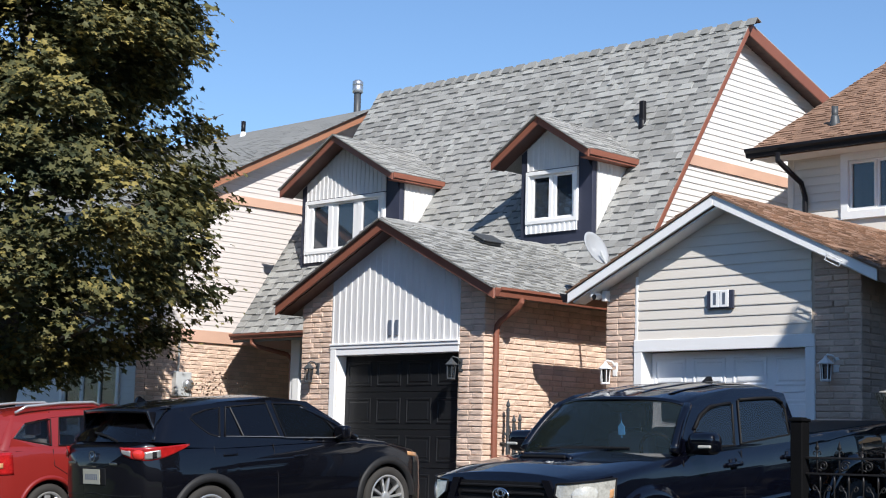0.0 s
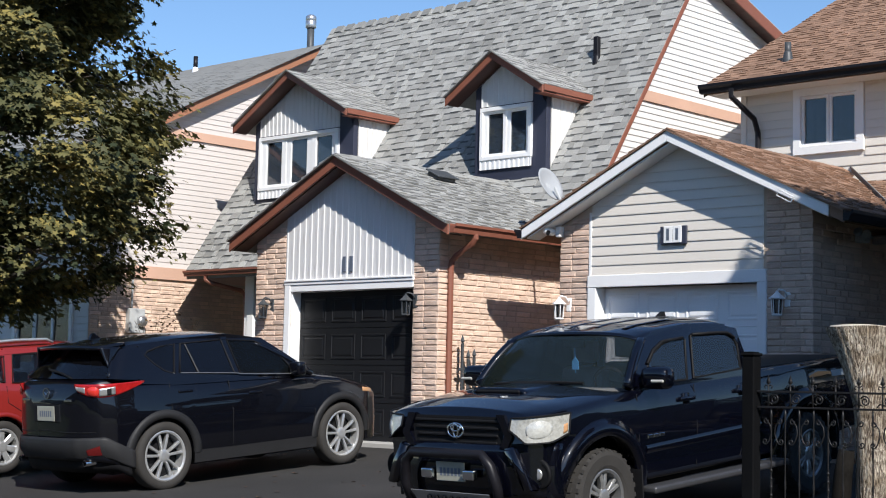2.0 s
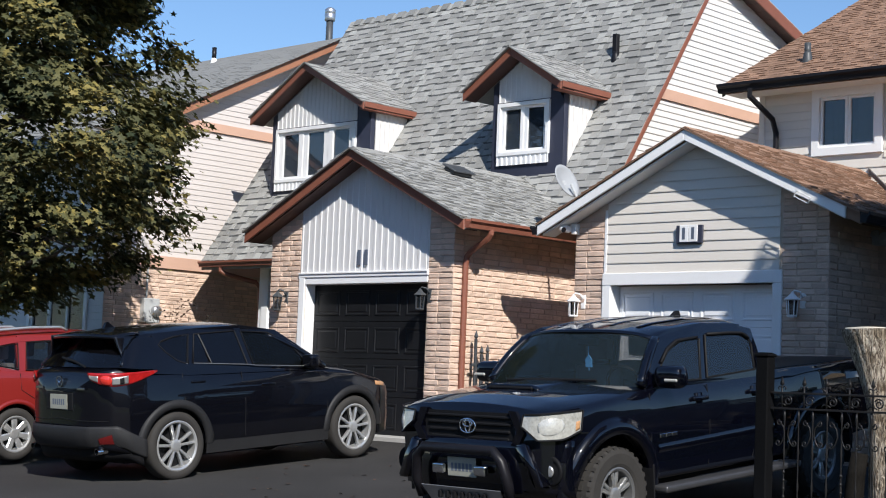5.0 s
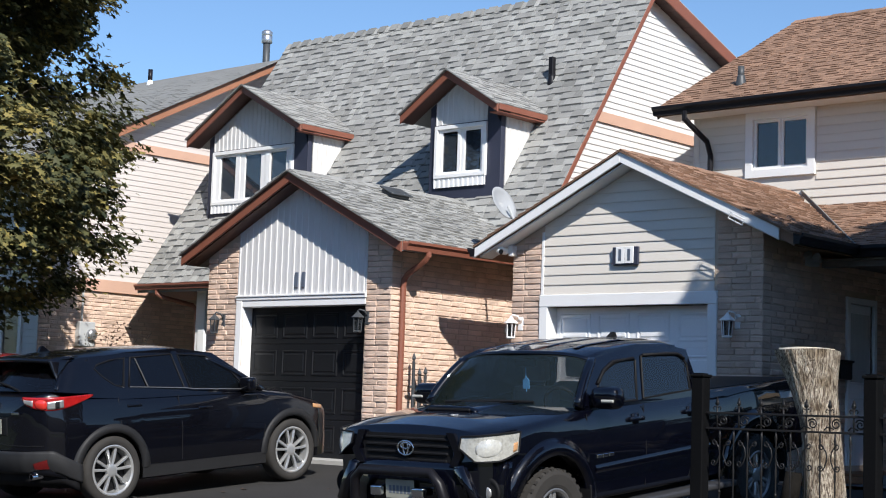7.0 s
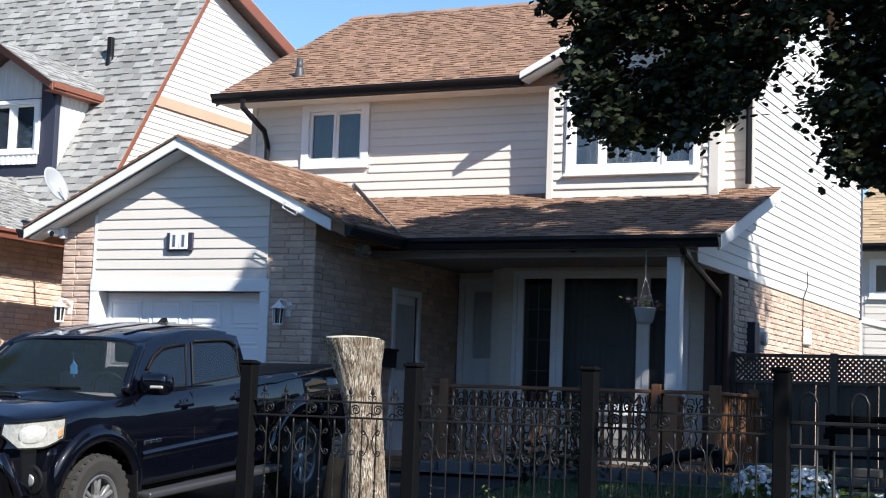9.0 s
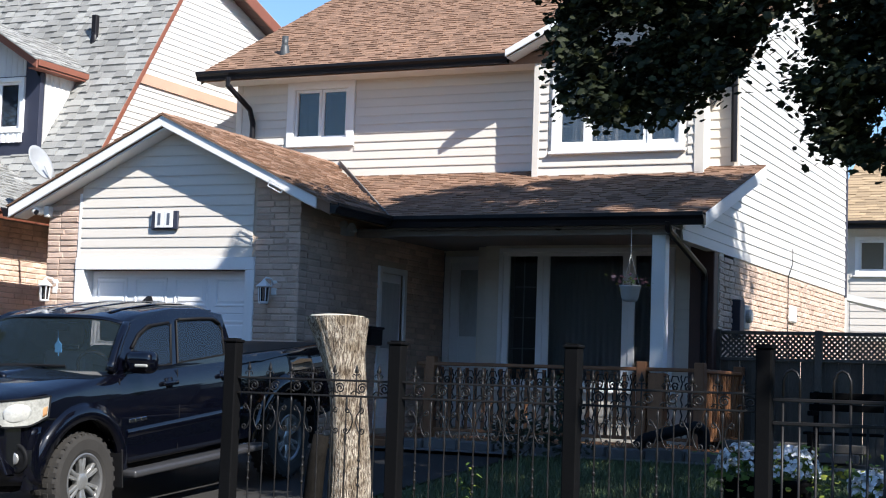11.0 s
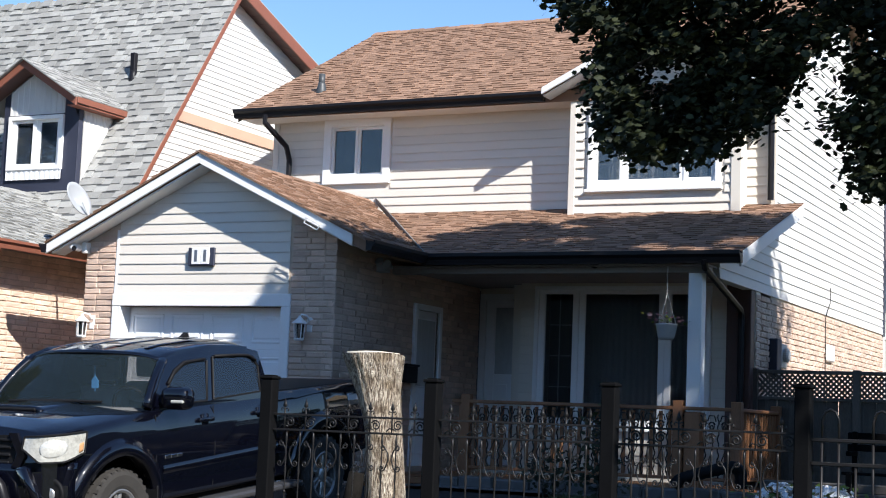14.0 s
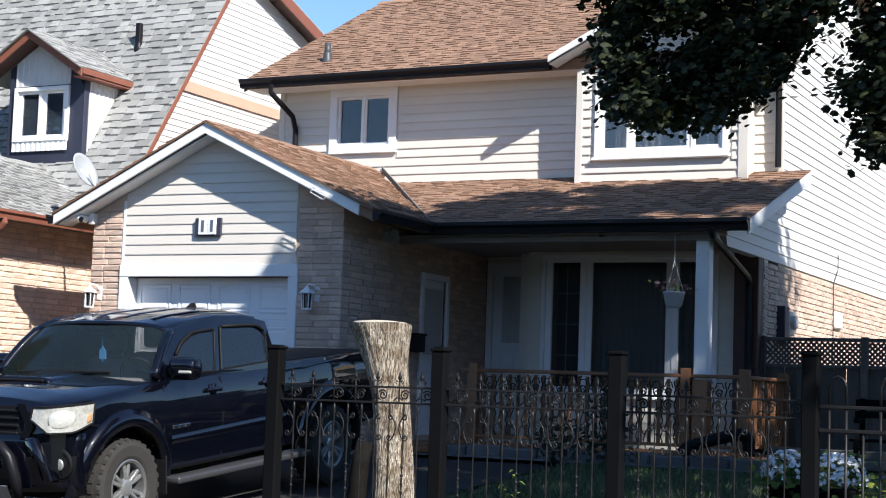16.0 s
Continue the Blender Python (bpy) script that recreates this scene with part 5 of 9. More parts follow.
def seats(parent, rows, half, z):
    for s in rows:
        for y in (-half, half):
            bm = bmesh.new()
            soft_box(bm, (y - 0.25, s - 0.45, z), (y + 0.25, s + 0.05, z + 0.18), 0.05, seg=2)
            soft_box(bm, (y - 0.24, s - 0.02, z + 0.15), (y + 0.24, s + 0.12, z + 0.62), 0.05, seg=2)
            soft_box(bm, (y - 0.13, s + 0.02, z + 0.66), (y + 0.13, s + 0.12, z + 0.86), 0.04, seg=2)
            part("seat", bm, M_SEAT, parent)


def cabin(parent, car, paint, sb, st, rb, rt, zb, zt, wb, wt, sides, glass_side, glass_front, roof_crown=0.05, zrb=None, zrt=None, rear_in=0.0, wrap=0.14):
    """Windscreen, rear screen, side windows, pillars and roof above the belt line.
    sb, st: foot and head of the windscreen; rb, rt: of the rear screen; sides: windows as outlines in (s, z) with their glass."""
    zrb, zrt = zrb or zb(rb), zrt or zt(rt)
    def edge(s, z, out=0.0, flip=1):
        a, b = zb(s), zt(s)
        k = min(max((z - a) / max(b - a, 0.05), -0.3), 1.05)
        slim = min(1.0, car.w(s) / car.w(2.4) * 1.01)
        return Vector((flip * slim * (wb + (wt - wb) * k - 0.035 * (1 - 4 * (k - 0.5) ** 2) * -1 * 0.6 + out), s, z))
    def ws(u, v, k=0.0):
        y = (2 * u - 1)
        w = (wb - 0.03) + (wt - 0.02 - wb + 0.03) * v
        s = sb + (st - sb) * v + 0.16 * y * y * (1 - 0.4 * v) + 0.03 * math.sin(v * math.pi) * 0
        z = (zb(sb)) + (zt(st) - zb(sb)) * v + 0.03 * math.sin(v * math.pi) - 0.055 * v * abs(y) ** 6
        return Vector((w * y, s, z))
    bm = bmesh.new()
    patch(bm, ws, 12, 8)
    g = part("windscreen", bm, glass_front, parent, smooth=True)
    bm = bmesh.new()
    def rs(u, v):
        y = 2 * u - 1
        w = (wb - 0.05 - rear_in) + (wt - 0.04 - wb + 0.05 + rear_in * 0.4) * v
        return Vector((w * y, rb + (rt - rb) * v - 0.10 * y * y, zrb + (zrt - zrb) * v))
    patch(bm, rs, 12, 6)
    part("rear_window", bm, glass_side, parent, smooth=True)
    # frame strips beside and above the windscreen
    for flip in (1, -1):
        bm = bmesh.new()
        ptsA = [ws(1 if flip > 0 else 0, v / 8) for v in range(9)]
        tube(bm, [p + Vector((flip * 0.012, 0.02, 0.005)) for p in ptsA], 0.045, 8)
        part("windscreen_pillar", bm, paint, parent, smooth=True)
        bm = bmesh.new()
        ptsB = [rs(1 if flip > 0 else 0, v / 6) for v in range(7)]
        tube(bm, [p + Vector((flip * 0.01, -0.03, 0)) for p in ptsB], 0.03, 8)
        part("rear_pillar", bm, paint, parent, smooth=True)
        bm = bmesh.new()
        def fill(u, v):
            d = rs(1 if flip > 0 else 0, v)
            z = zrb - 0.03 + (zrt + 0.02 - zrb + 0.03) * v
            a = edge(rb - wrap + (rt - rb) * v * 0.8, z, 0.004, flip)
            ln = (d - a).length
            p, q = a + Vector((-flip * 0.03 * ln, 0.5 * ln, 0)), d + Vector((flip * 0.42 * ln, -0.12 * ln, 0))
            k = 1 - u
            return k ** 3 * a + 3 * k * k * u * p + 3 * k * u * u * q + u ** 3 * d
        patch(bm, fill, 12, 8)
        part("rear_corner_panel", bm, paint, parent, smooth=True)
    # roof
    bm = bmesh.new()
    def rf(u, v):
        s = st + (rt - st) * v
        y = 2 * u - 1
        e = abs(y) ** 6
        front_in = 0.16 * y * y * 0.6 * max(0, 1 - v * 6)
        return Vector((wt * y * 1.0, s + front_in - 0.10 * y * y * max(0, v * 6 - 5), zt(s) + roof_crown * (1 - y * y) - 0.05 * e))
    patch(bm, rf, 20, 24, 0.03)
    part("roof", bm, paint, parent, smooth=True)
    # side windows with rubber surrounds, and the painted frame round them
    for flip in (1, -1):
        for outline, mat, nm in sides:
            bm = bmesh.new()
            poly_patch(bm, [edge(s, z, 0.0 if nm == "side_window" else 0.006, flip) for s, z in outline], 0.012 if nm == "side_window" else 0.035)
            o = part(nm, bm, mat, parent)
            if nm == "side_window":
                bm = bmesh.new()
                pts = [edge(s, z, 0.003, flip) for s, z in outline]
                tube(bm, pts + [pts[0]], 0.010, 5)
                part("window_seal", bm, M_RUBBER, o)
    return edge


# ======== dark crossover with its tail to the street ========
def crossover():
    T = thing("parked_suv", (0, 0, 0), "dark navy crossover car with silver wheels facing the garage", "car")
    L = 4.54
    w = Curve([(0, 0.34), (0.04, 0.50), (0.12, 0.66), (0.25, 0.78), (0.45, 0.87), (0.93, 0.915), (2.2, 0.92), (3.63, 0.92), (4.0, 0.90), (4.22, 0.845), (4.38, 0.75), (4.48, 0.60), (4.53, 0.42), (4.54, 0.30)], 0.04)
    sill = Curve([(0, 0.34), (0.3, 0.26), (0.6, 0.27), (1.4, 0.29), (3.2, 0.30), (4.0, 0.30), (4.54, 0.42)], 0.06)
    sh = Curve([(0, 0.70), (0.12, 0.80), (0.4, 0.92), (0.9, 1.05), (1.3, 1.10), (2.0, 1.12), (3.0, 1.16), (3.8, 1.22), (4.3, 1.25), (4.46, 1.20), (4.52, 1.10), (4.54, 1.0)], 0.05)
    deck = Curve([(0, 0.74), (0.15, 0.88), (0.5, 1.04), (1.0, 1.15), (1.3, 1.18), (2.0, 1.14), (3.0, 1.18), (4.3, 1.28), (4.46, 1.23), (4.52, 1.13), (4.54, 1.02)], 0.05)
    prof = Curve([(0, 0.90), (0.3, 0.955), (0.45, 0.985), (0.62, 0.985), (0.82, 1.0), (0.95, 0.985), (1.1, 0.955), (1.3, 0.90)], 0.08)
    c = Car(L, w, (0.93, 3.63), (0.43, 0.375), sill, sh, deck, prof)
    bm = bmesh.new()
    c.body(bm)
    part("body", bm, M_NAVY, T, smooth=True)
    zb = Curve([(0.9, 1.12), (1.3, 1.13), (2.0, 1.145), (3.0, 1.18), (4.0, 1.25), (4.6, 1.27)], 0.05)
    zt = Curve([(1.6, 1.50), (2.0, 1.60), (2.5, 1.665), (3.2, 1.665), (3.8, 1.64), (4.3, 1.58)], 0.1)
    win = [([(1.60, 1.15), (2.46, 1.208), (2.51, 1.603), (2.10, 1.575), (1.92, 1.49), (1.74, 1.35)], M_CARPANE, "side_window"),
           ([(2.55, 1.222), (3.33, 1.275), (3.20, 1.595), (2.60, 1.612)], M_DARKPANE, "side_window"),
           ([(3.415, 1.272), (3.54, 1.31), (3.66, 1.40), (3.74, 1.495), (3.68, 1.535), (3.50, 1.575), (3.28, 1.597)], M_DARKPANE, "side_window"),
           ([(2.46, 1.14), (2.55, 1.14), (2.60, 1.64), (2.51, 1.64)], M_NAVY, "pillar"),
           ([(3.33, 1.15), (3.42, 1.15), (3.28, 1.63), (3.20, 1.63)], M_NAVY, "pillar"),
           ([(3.42, 1.15), (3.90, 1.19), (3.90, 1.30), (3.76, 1.61), (3.3, 1.65), (3.28, 1.60), (3.5, 1.578), (3.68, 1.538), (3.745, 1.495), (3.665, 1.395), (3.545, 1.305), (3.42, 1.268)], M_NAVY, "quarter_panel"),
           ([(1.30, 1.11), (3.5, 1.15), (3.42, 1.27), (3.33, 1.272), (2.55, 1.219), (2.46, 1.204), (1.60, 1.147)], M_NAVY, "door_sill"),
           ([(1.57, 1.16), (1.74, 1.355), (1.92, 1.495), (2.10, 1.58), (2.51, 1.607), (2.60, 1.616), (3.20, 1.60), (3.28, 1.60), (3.3, 1.655), (2.5, 1.675), (1.95, 1.60), (1.35, 1.18)], M_NAVY, "roof_rail_frame")]
    cabin(T, c, M_NAVY, 1.18, 1.98, 4.38, 4.16, zb, zt, 0.845, 0.62, win, M_DARKPANE, M_CARPANE, 0.05, 1.27, 1.57, 0.05, 0.52)
    bm = bmesh.new()
    patch(bm, lambda u, v: Vector(((2 * u - 1) * (0.62 - 0.02 * v), 4.02 + 0.32 * v - 0.10 * (2 * u - 1) ** 2, 1.645 - 0.035 * v + 0.02 * (1 - (2 * u - 1) ** 2))), 14, 4, 0.04)
    part("roof_spoiler", bm, M_NAVY, T, smooth=True)
    # grey cladding along the sills, arches and rear bumper
    for flip in (1, -1):
        for a in c.ax:
            bm = bmesh.new()
            ring_arch(bm, c, a, flip, 0.42, 0.515, 0.012)
            part("wheel_arch_trim", bm, M_CLAD, T, "dark grey plastic wheel arch trim", smooth=True)
        bm = bmesh.new()
        patch(bm, lambda u, v: c.side_pt(1.36 + 1.86 * u, 0.26 + 0.135 * v, 0.014 - 0.01 * v, flip), 16, 4)
        part("sill_trim", bm, M_CLAD, T, smooth=True)
        bm = bmesh.new()
        for pts in ([(1.42, 0.42), (1.38, 0.7), (1.48, 1.08)], [(2.66, 0.42), (2.66, 0.8), (2.68, 1.15)], [(3.2, 0.46), (3.32, 0.72), (3.52, 0.85), (3.52, 1.18)], [(1.42, 0.385), (2.4, 0.385), (3.22, 0.40)]):
            seam(bm, [c.side_pt(s, z, 0.001, flip) for s, z in pts], 0.005)
        part("door_seam", bm, M_RUBBER, T)
        for s, hz in ((2.30, 0.985), (3.31, 1.07)):
            bm = bmesh.new()
            p = c.side_pt(s, hz, 0.0, flip)
            soft_box(bm, (p.x - 0.012, s - 0.10, p.z - 0.018), (p.x + 0.032, s + 0.10, p.z + 0.016), 0.012, seg=2)
            part("door_handle", bm, M_NAVY, T, smooth=True)
        bm = bmesh.new()
        soft_box(bm, (flip * 0.94 - 0.10, 1.60, 1.14), (flip * 0.94 + 0.10, 1.74, 1.30), 0.045, seg=3)
        soft_box(bm, (flip * 0.86 - 0.05, 1.62, 1.12), (flip * 0.86 + 0.05, 1.68, 1.20), 0.01)
        part("mirror", bm, M_NAVY, T, smooth=True)
        # satin line round the rear quarter window
        bm = bmesh.new()
        tube(bm, [Vector((flip * (0.857 - 0.235 * (z - 1.2) / 0.45 + 0.012), q, z)) for q, z in ((3.415, 1.272), (3.54, 1.31), (3.66, 1.40), (3.74, 1.495), (3.68, 1.535), (3.50, 1.575), (3.28, 1.597))], 0.006, 5)
        part("window_moulding", bm, M_ALLOY_D, T)
        bm = bmesh.new()
        tube(bm, [Vector((flip * (0.857 - 0.235 * (z - 1.2) / 0.45 + 0.010), q, z)) for q, z in ((3.08, 1.262), (3.105, 1.43), (3.135, 1.60))], 0.009, 5)
        part("window_divider", bm, M_CLAD, T)
        bm = bmesh.new()
        tube(bm, [Vector((flip * (0.857 - 0.235 * (z - 1.2) / 0.45 + 0.012), q, z)) for q, z in ((1.60, 1.155), (2.46, 1.208), (2.55, 1.222), (3.33, 1.275))], 0.006, 5)
        part("window_moulding", bm, M_ALLOY_D, T)
        # fin between the roof spoiler and the rear window
        bm = bmesh.new()
        tip, fa, fb_ = Vector((flip * 0.672, 4.20, 1.39)), Vector((flip * 0.635, 3.98, 1.60)), Vector((flip * 0.600, 4.25, 1.612))
        patch(bm, lambda u, v: tip.lerp(fa.lerp(fb_, v), u ** 0.8) + Vector((flip * 0.012 * math.sin(math.pi * v), 0, 0)), 8, 6, 0.018)
        part("spoiler_fin", bm, M_NAVY, T, smooth=True)
        # tail lamp wrapping round the corner
        path = [(c.half(3.86, 1.15), 3.86), (c.half(4.02, 1.15), 4.02), (c.half(4.15, 1.12), 4.15), (c.half(4.28, 1.1), 4.28), (c.half(4.38, 1.1), 4.38), (c.half(4.45, 1.08), 4.45), (c.half(4.495, 1.07), 4.495), (0.52, 4.518)]
        def tl(u, v):
            k = u * (len(path) - 1)
            i = min(int(k), len(path) - 2)
            x = path[i][0] + (path[i + 1][0] - path[i][0]) * (k - i)
            s = path[i][1] + (path[i + 1][1] - path[i][1]) * (k - i)
            h = 0.014 + 0.13 * math.sin(math.pi * min(1.0, u * 0.97 + 0.01)) ** 0.9
            top = 1.228 - 0.012 * math.sin(math.pi * u)
            return Vector((flip * (x + 0.012), s + 0.010 * u, top - (1 - v) * h))
        bm = bmesh.new()
        patch(bm, tl, 20, 6, 0.02)
        lamp = part("tail_lamp", bm, M_TAIL, T, "red tail lamp lens", smooth=True)
        bm = bmesh.new()
        patch(bm, lambda u, v: tl(0.34 + 0.20 * u, 0.10 + (0.66 - 0.1 * u) * v) + Vector((flip * 0.005, 0.005, 0)), 10, 5, 0.006)
        part("reversing_lens", bm, M_ALLOY_M, lamp, "clear reversing lens over a bright reflector", smooth=True)
        bm = bmesh.new()
        patch(bm, lambda u, v: tl(0.385 + 0.05 * u, 0.14 + 0.5 * v) + Vector((flip * 0.009, 0.009, 0)), 4, 4, 0.004)
        part("lens_bezel", bm, M_RUBBER, lamp, "dark bezel inside the lens", smooth=True)
        bm = bmesh.new()
        def round_lens(u, v):
            p, q = 2 * u - 1, 2 * v - 1
            x, y = p * math.sqrt(1 - q * q / 2), q * math.sqrt(1 - p * p / 2)
            k = 0.006 + 0.014 * max(0.0, 1 - x * x - y * y)
            return tl(0.62 + 0.085 * x, 0.44 + 0.40 * y) + Vector((flip * k, k, 0))
        patch(bm, round_lens, 12, 10, 0.006)
        part("brake_lens", bm, M_BRAKE, lamp, "round bright red brake lens", smooth=True)
        bm = bmesh.new()
        patch(bm, lambda u, v: tl(0.73 + 0.20 * u, 0.16 + (0.56 - 0.12 * u) * v) + Vector((flip * 0.003, 0.007, 0)), 8, 4, 0.006)
        part("inner_lens", bm, M_ALLOY_M, lamp, "clear inner lens", smooth=True)
        # front indicator seen past the wing
        bm = bmesh.new()
        patch(bm, lambda u, v: c.side_pt(0.34 + 0.2 * u, 0.84 + 0.03 * u + v * 0.05, 0.004, flip), 6, 3, 0.01)
        part("headlamp", bm, M_AMBER, T, "amber corner of a headlamp", smooth=True)
    # rear bumper, tailgate details
    bp = [(c.half(4.02, 0.5) + 0.014, 4.03), (c.half(4.2, 0.5) + 0.016, 4.2), (c.half(4.34, 0.5) + 0.02, 4.34), (c.half(4.45, 0.5) + 0.02, 4.46), (0.52, 4.55), (0.36, 4.585), (0.0, 4.60)]
    bp = bp + [(-x, y) for x, y in bp[-2::-1]]
    def rbump(u, v):
        k = u * (len(bp) - 1)
        i = min(int(k), len(bp) - 2)
        x, s = bp[i][0] + (bp[i + 1][0] - bp[i][0]) * (k - i), bp[i][1] + (bp[i + 1][1] - bp[i][1]) * (k - i)
        mid = 1 - abs(2 * u - 1)
        bulge = 0.03 * math.sin(math.pi * v)
        rise = min(1.0, mid * 3.2)
        z0, z1 = 0.28 + 0.12 * rise, 0.48 + 0.165 * rise
        return Vector((x * (1 + bulge * 0.3), s + bulge * min(1, mid * 4) - 0.05 * (1 - v) * min(1, mid * 3), z0 + (z1 - z0) * v))
    bm = bmesh.new()
    patch(bm, rbump, 48, 8, 0.02)
    part("rear_bumper", bm, M_CLAD, T, "dark grey plastic rear bumper", smooth=True)
    for flip in (1, -1):
        bm = bmesh.new()
        u0 = 0.19 if flip > 0 else 0.81
        patch(bm, lambda u, v: rbump(u0 + flip * 0.075 * u, 0.22 + (0.42 - 0.18 * u) * v) + Vector((flip * 0.008, 0.012, 0)), 6, 3, 0.01)
        part("reflector", bm, M_REFLECTOR, T)
        bm = bmesh.new()
        lathe(bm, [(0.034, 0), (0.034, 0.14), (0.03, 0.14), (0.03, 0.03)], 16, Matrix.Translation((flip * 0.62, 4.36, 0.375)) @ Matrix.Rotation(radians(-90), 4, "X"), close=False)
        part("exhaust_tip", bm, M_CHROME, T)
    bm = bmesh.new()
    patch(bm, lambda u, v: rbump(0.06 + 0.88 * u, v) + Vector((0, -0.09, -0.14 + 0.03 * v)), 36, 4, 0.02)
    part("rear_valance", bm, M_RUBBER, T, "black lower bumper valance", smooth=True)
    bm = bmesh.new()
    seam(bm, [Vector((q * c.half(sq, 0.72), sq + 0.002, 0.70 + 0.02 * (1 - abs(q)))) for q, sq in ((-1, 4.40), (-1, 4.47), (-1, 4.515), (-1, 4.535), (0, 4.541), (1, 4.535), (1, 4.515), (1, 4.47), (1, 4.40))], 0.006)
    part("hatch_seam", bm, M_RUBBER, T)
    bm = bmesh.new()
    soft_box(bm, (-0.26, 4.525, 0.80), (0.26, 4.546, 1.005), 0.012)
    part("plate_recess", bm, M_RUBBER, T, "dark recess round the plate")
    number_plate(T, (0, 4.552, 0.90), FLAT_REAR, 0.33, 0.165)
    bm = bmesh.new()
    lathe(bm, [(0.062, 0), (0.062, 0.012), (0.050, 0.012), (0.050, 0.0)], 28, Matrix.Translation((0, 4.532, 1.12)) @ Matrix.Rotation(radians(-90), 4, "X"), close=False)
    tube(bm, [(-0.043, 4.542, 1.14), (0, 4.542, 1.105), (0.043, 4.542, 1.14)], 0.006, 6)
    part("badge", bm, M_CHROME, T, "round chrome badge")
    for y in (-0.40, 0.40):
        bm = bmesh.new()
        soft_box(bm, (y - 0.07, 4.532, 1.035), (y + 0.07, 4.545, 1.06), 0.003)
        part("lettering_bar", bm, M_CHROME, T)
    bm = bmesh.new()
    tube(bm, [(-0.30, 4.41, 1.28), (-0.05, 4.37, 1.33), (0.22, 4.345, 1.37)], 0.012, 6)
    part("rear_wiper", bm, M_RUBBER, T)
    bm = bmesh.new()
    prism(bm, [(3.80, 1.68), (3.96, 1.68), (3.93, 1.74), (3.90, 1.755)], -0.018, 0.018, Matrix(((0, 0, 1, 0), (1, 0, 0, 0), (0, 1, 0, 0), (0, 0, 0, 1))))
    part("aerial_fin", bm, M_NAVY, T)
    bm = bmesh.new()
    soft_box(bm, (-0.70, 0.5, 0.22), (0.70, 4.2, 0.62), 0.03)
    part("underbody", bm, M_RUBBER, T)
    bm = bmesh.new()
    soft_box(bm, (-0.74, 1.15, 0.95), (0.74, 1.75, 1.08), 0.05)
    part("dashboard", bm, M_SEAT, T)
    seats(T, (2.65, 3.5), 0.36, 0.62)
    for s in c.ax:
        for y, fl in ((0.80, 1), (-0.80, -1)):
            wheel(T, s, y, 0.38, 0.225, 0.272, 5, M_ALLOY, fl, twin=True)
    return T


SUV = crossover()
SUV.matrix_basis = Matrix.Translation((-15.32, 13.84 + 0.93, 0.84)) @ Matrix.Rotation(math.pi, 4, "Z") @ Matrix.Rotation(radians(-5.0), 4, "X")


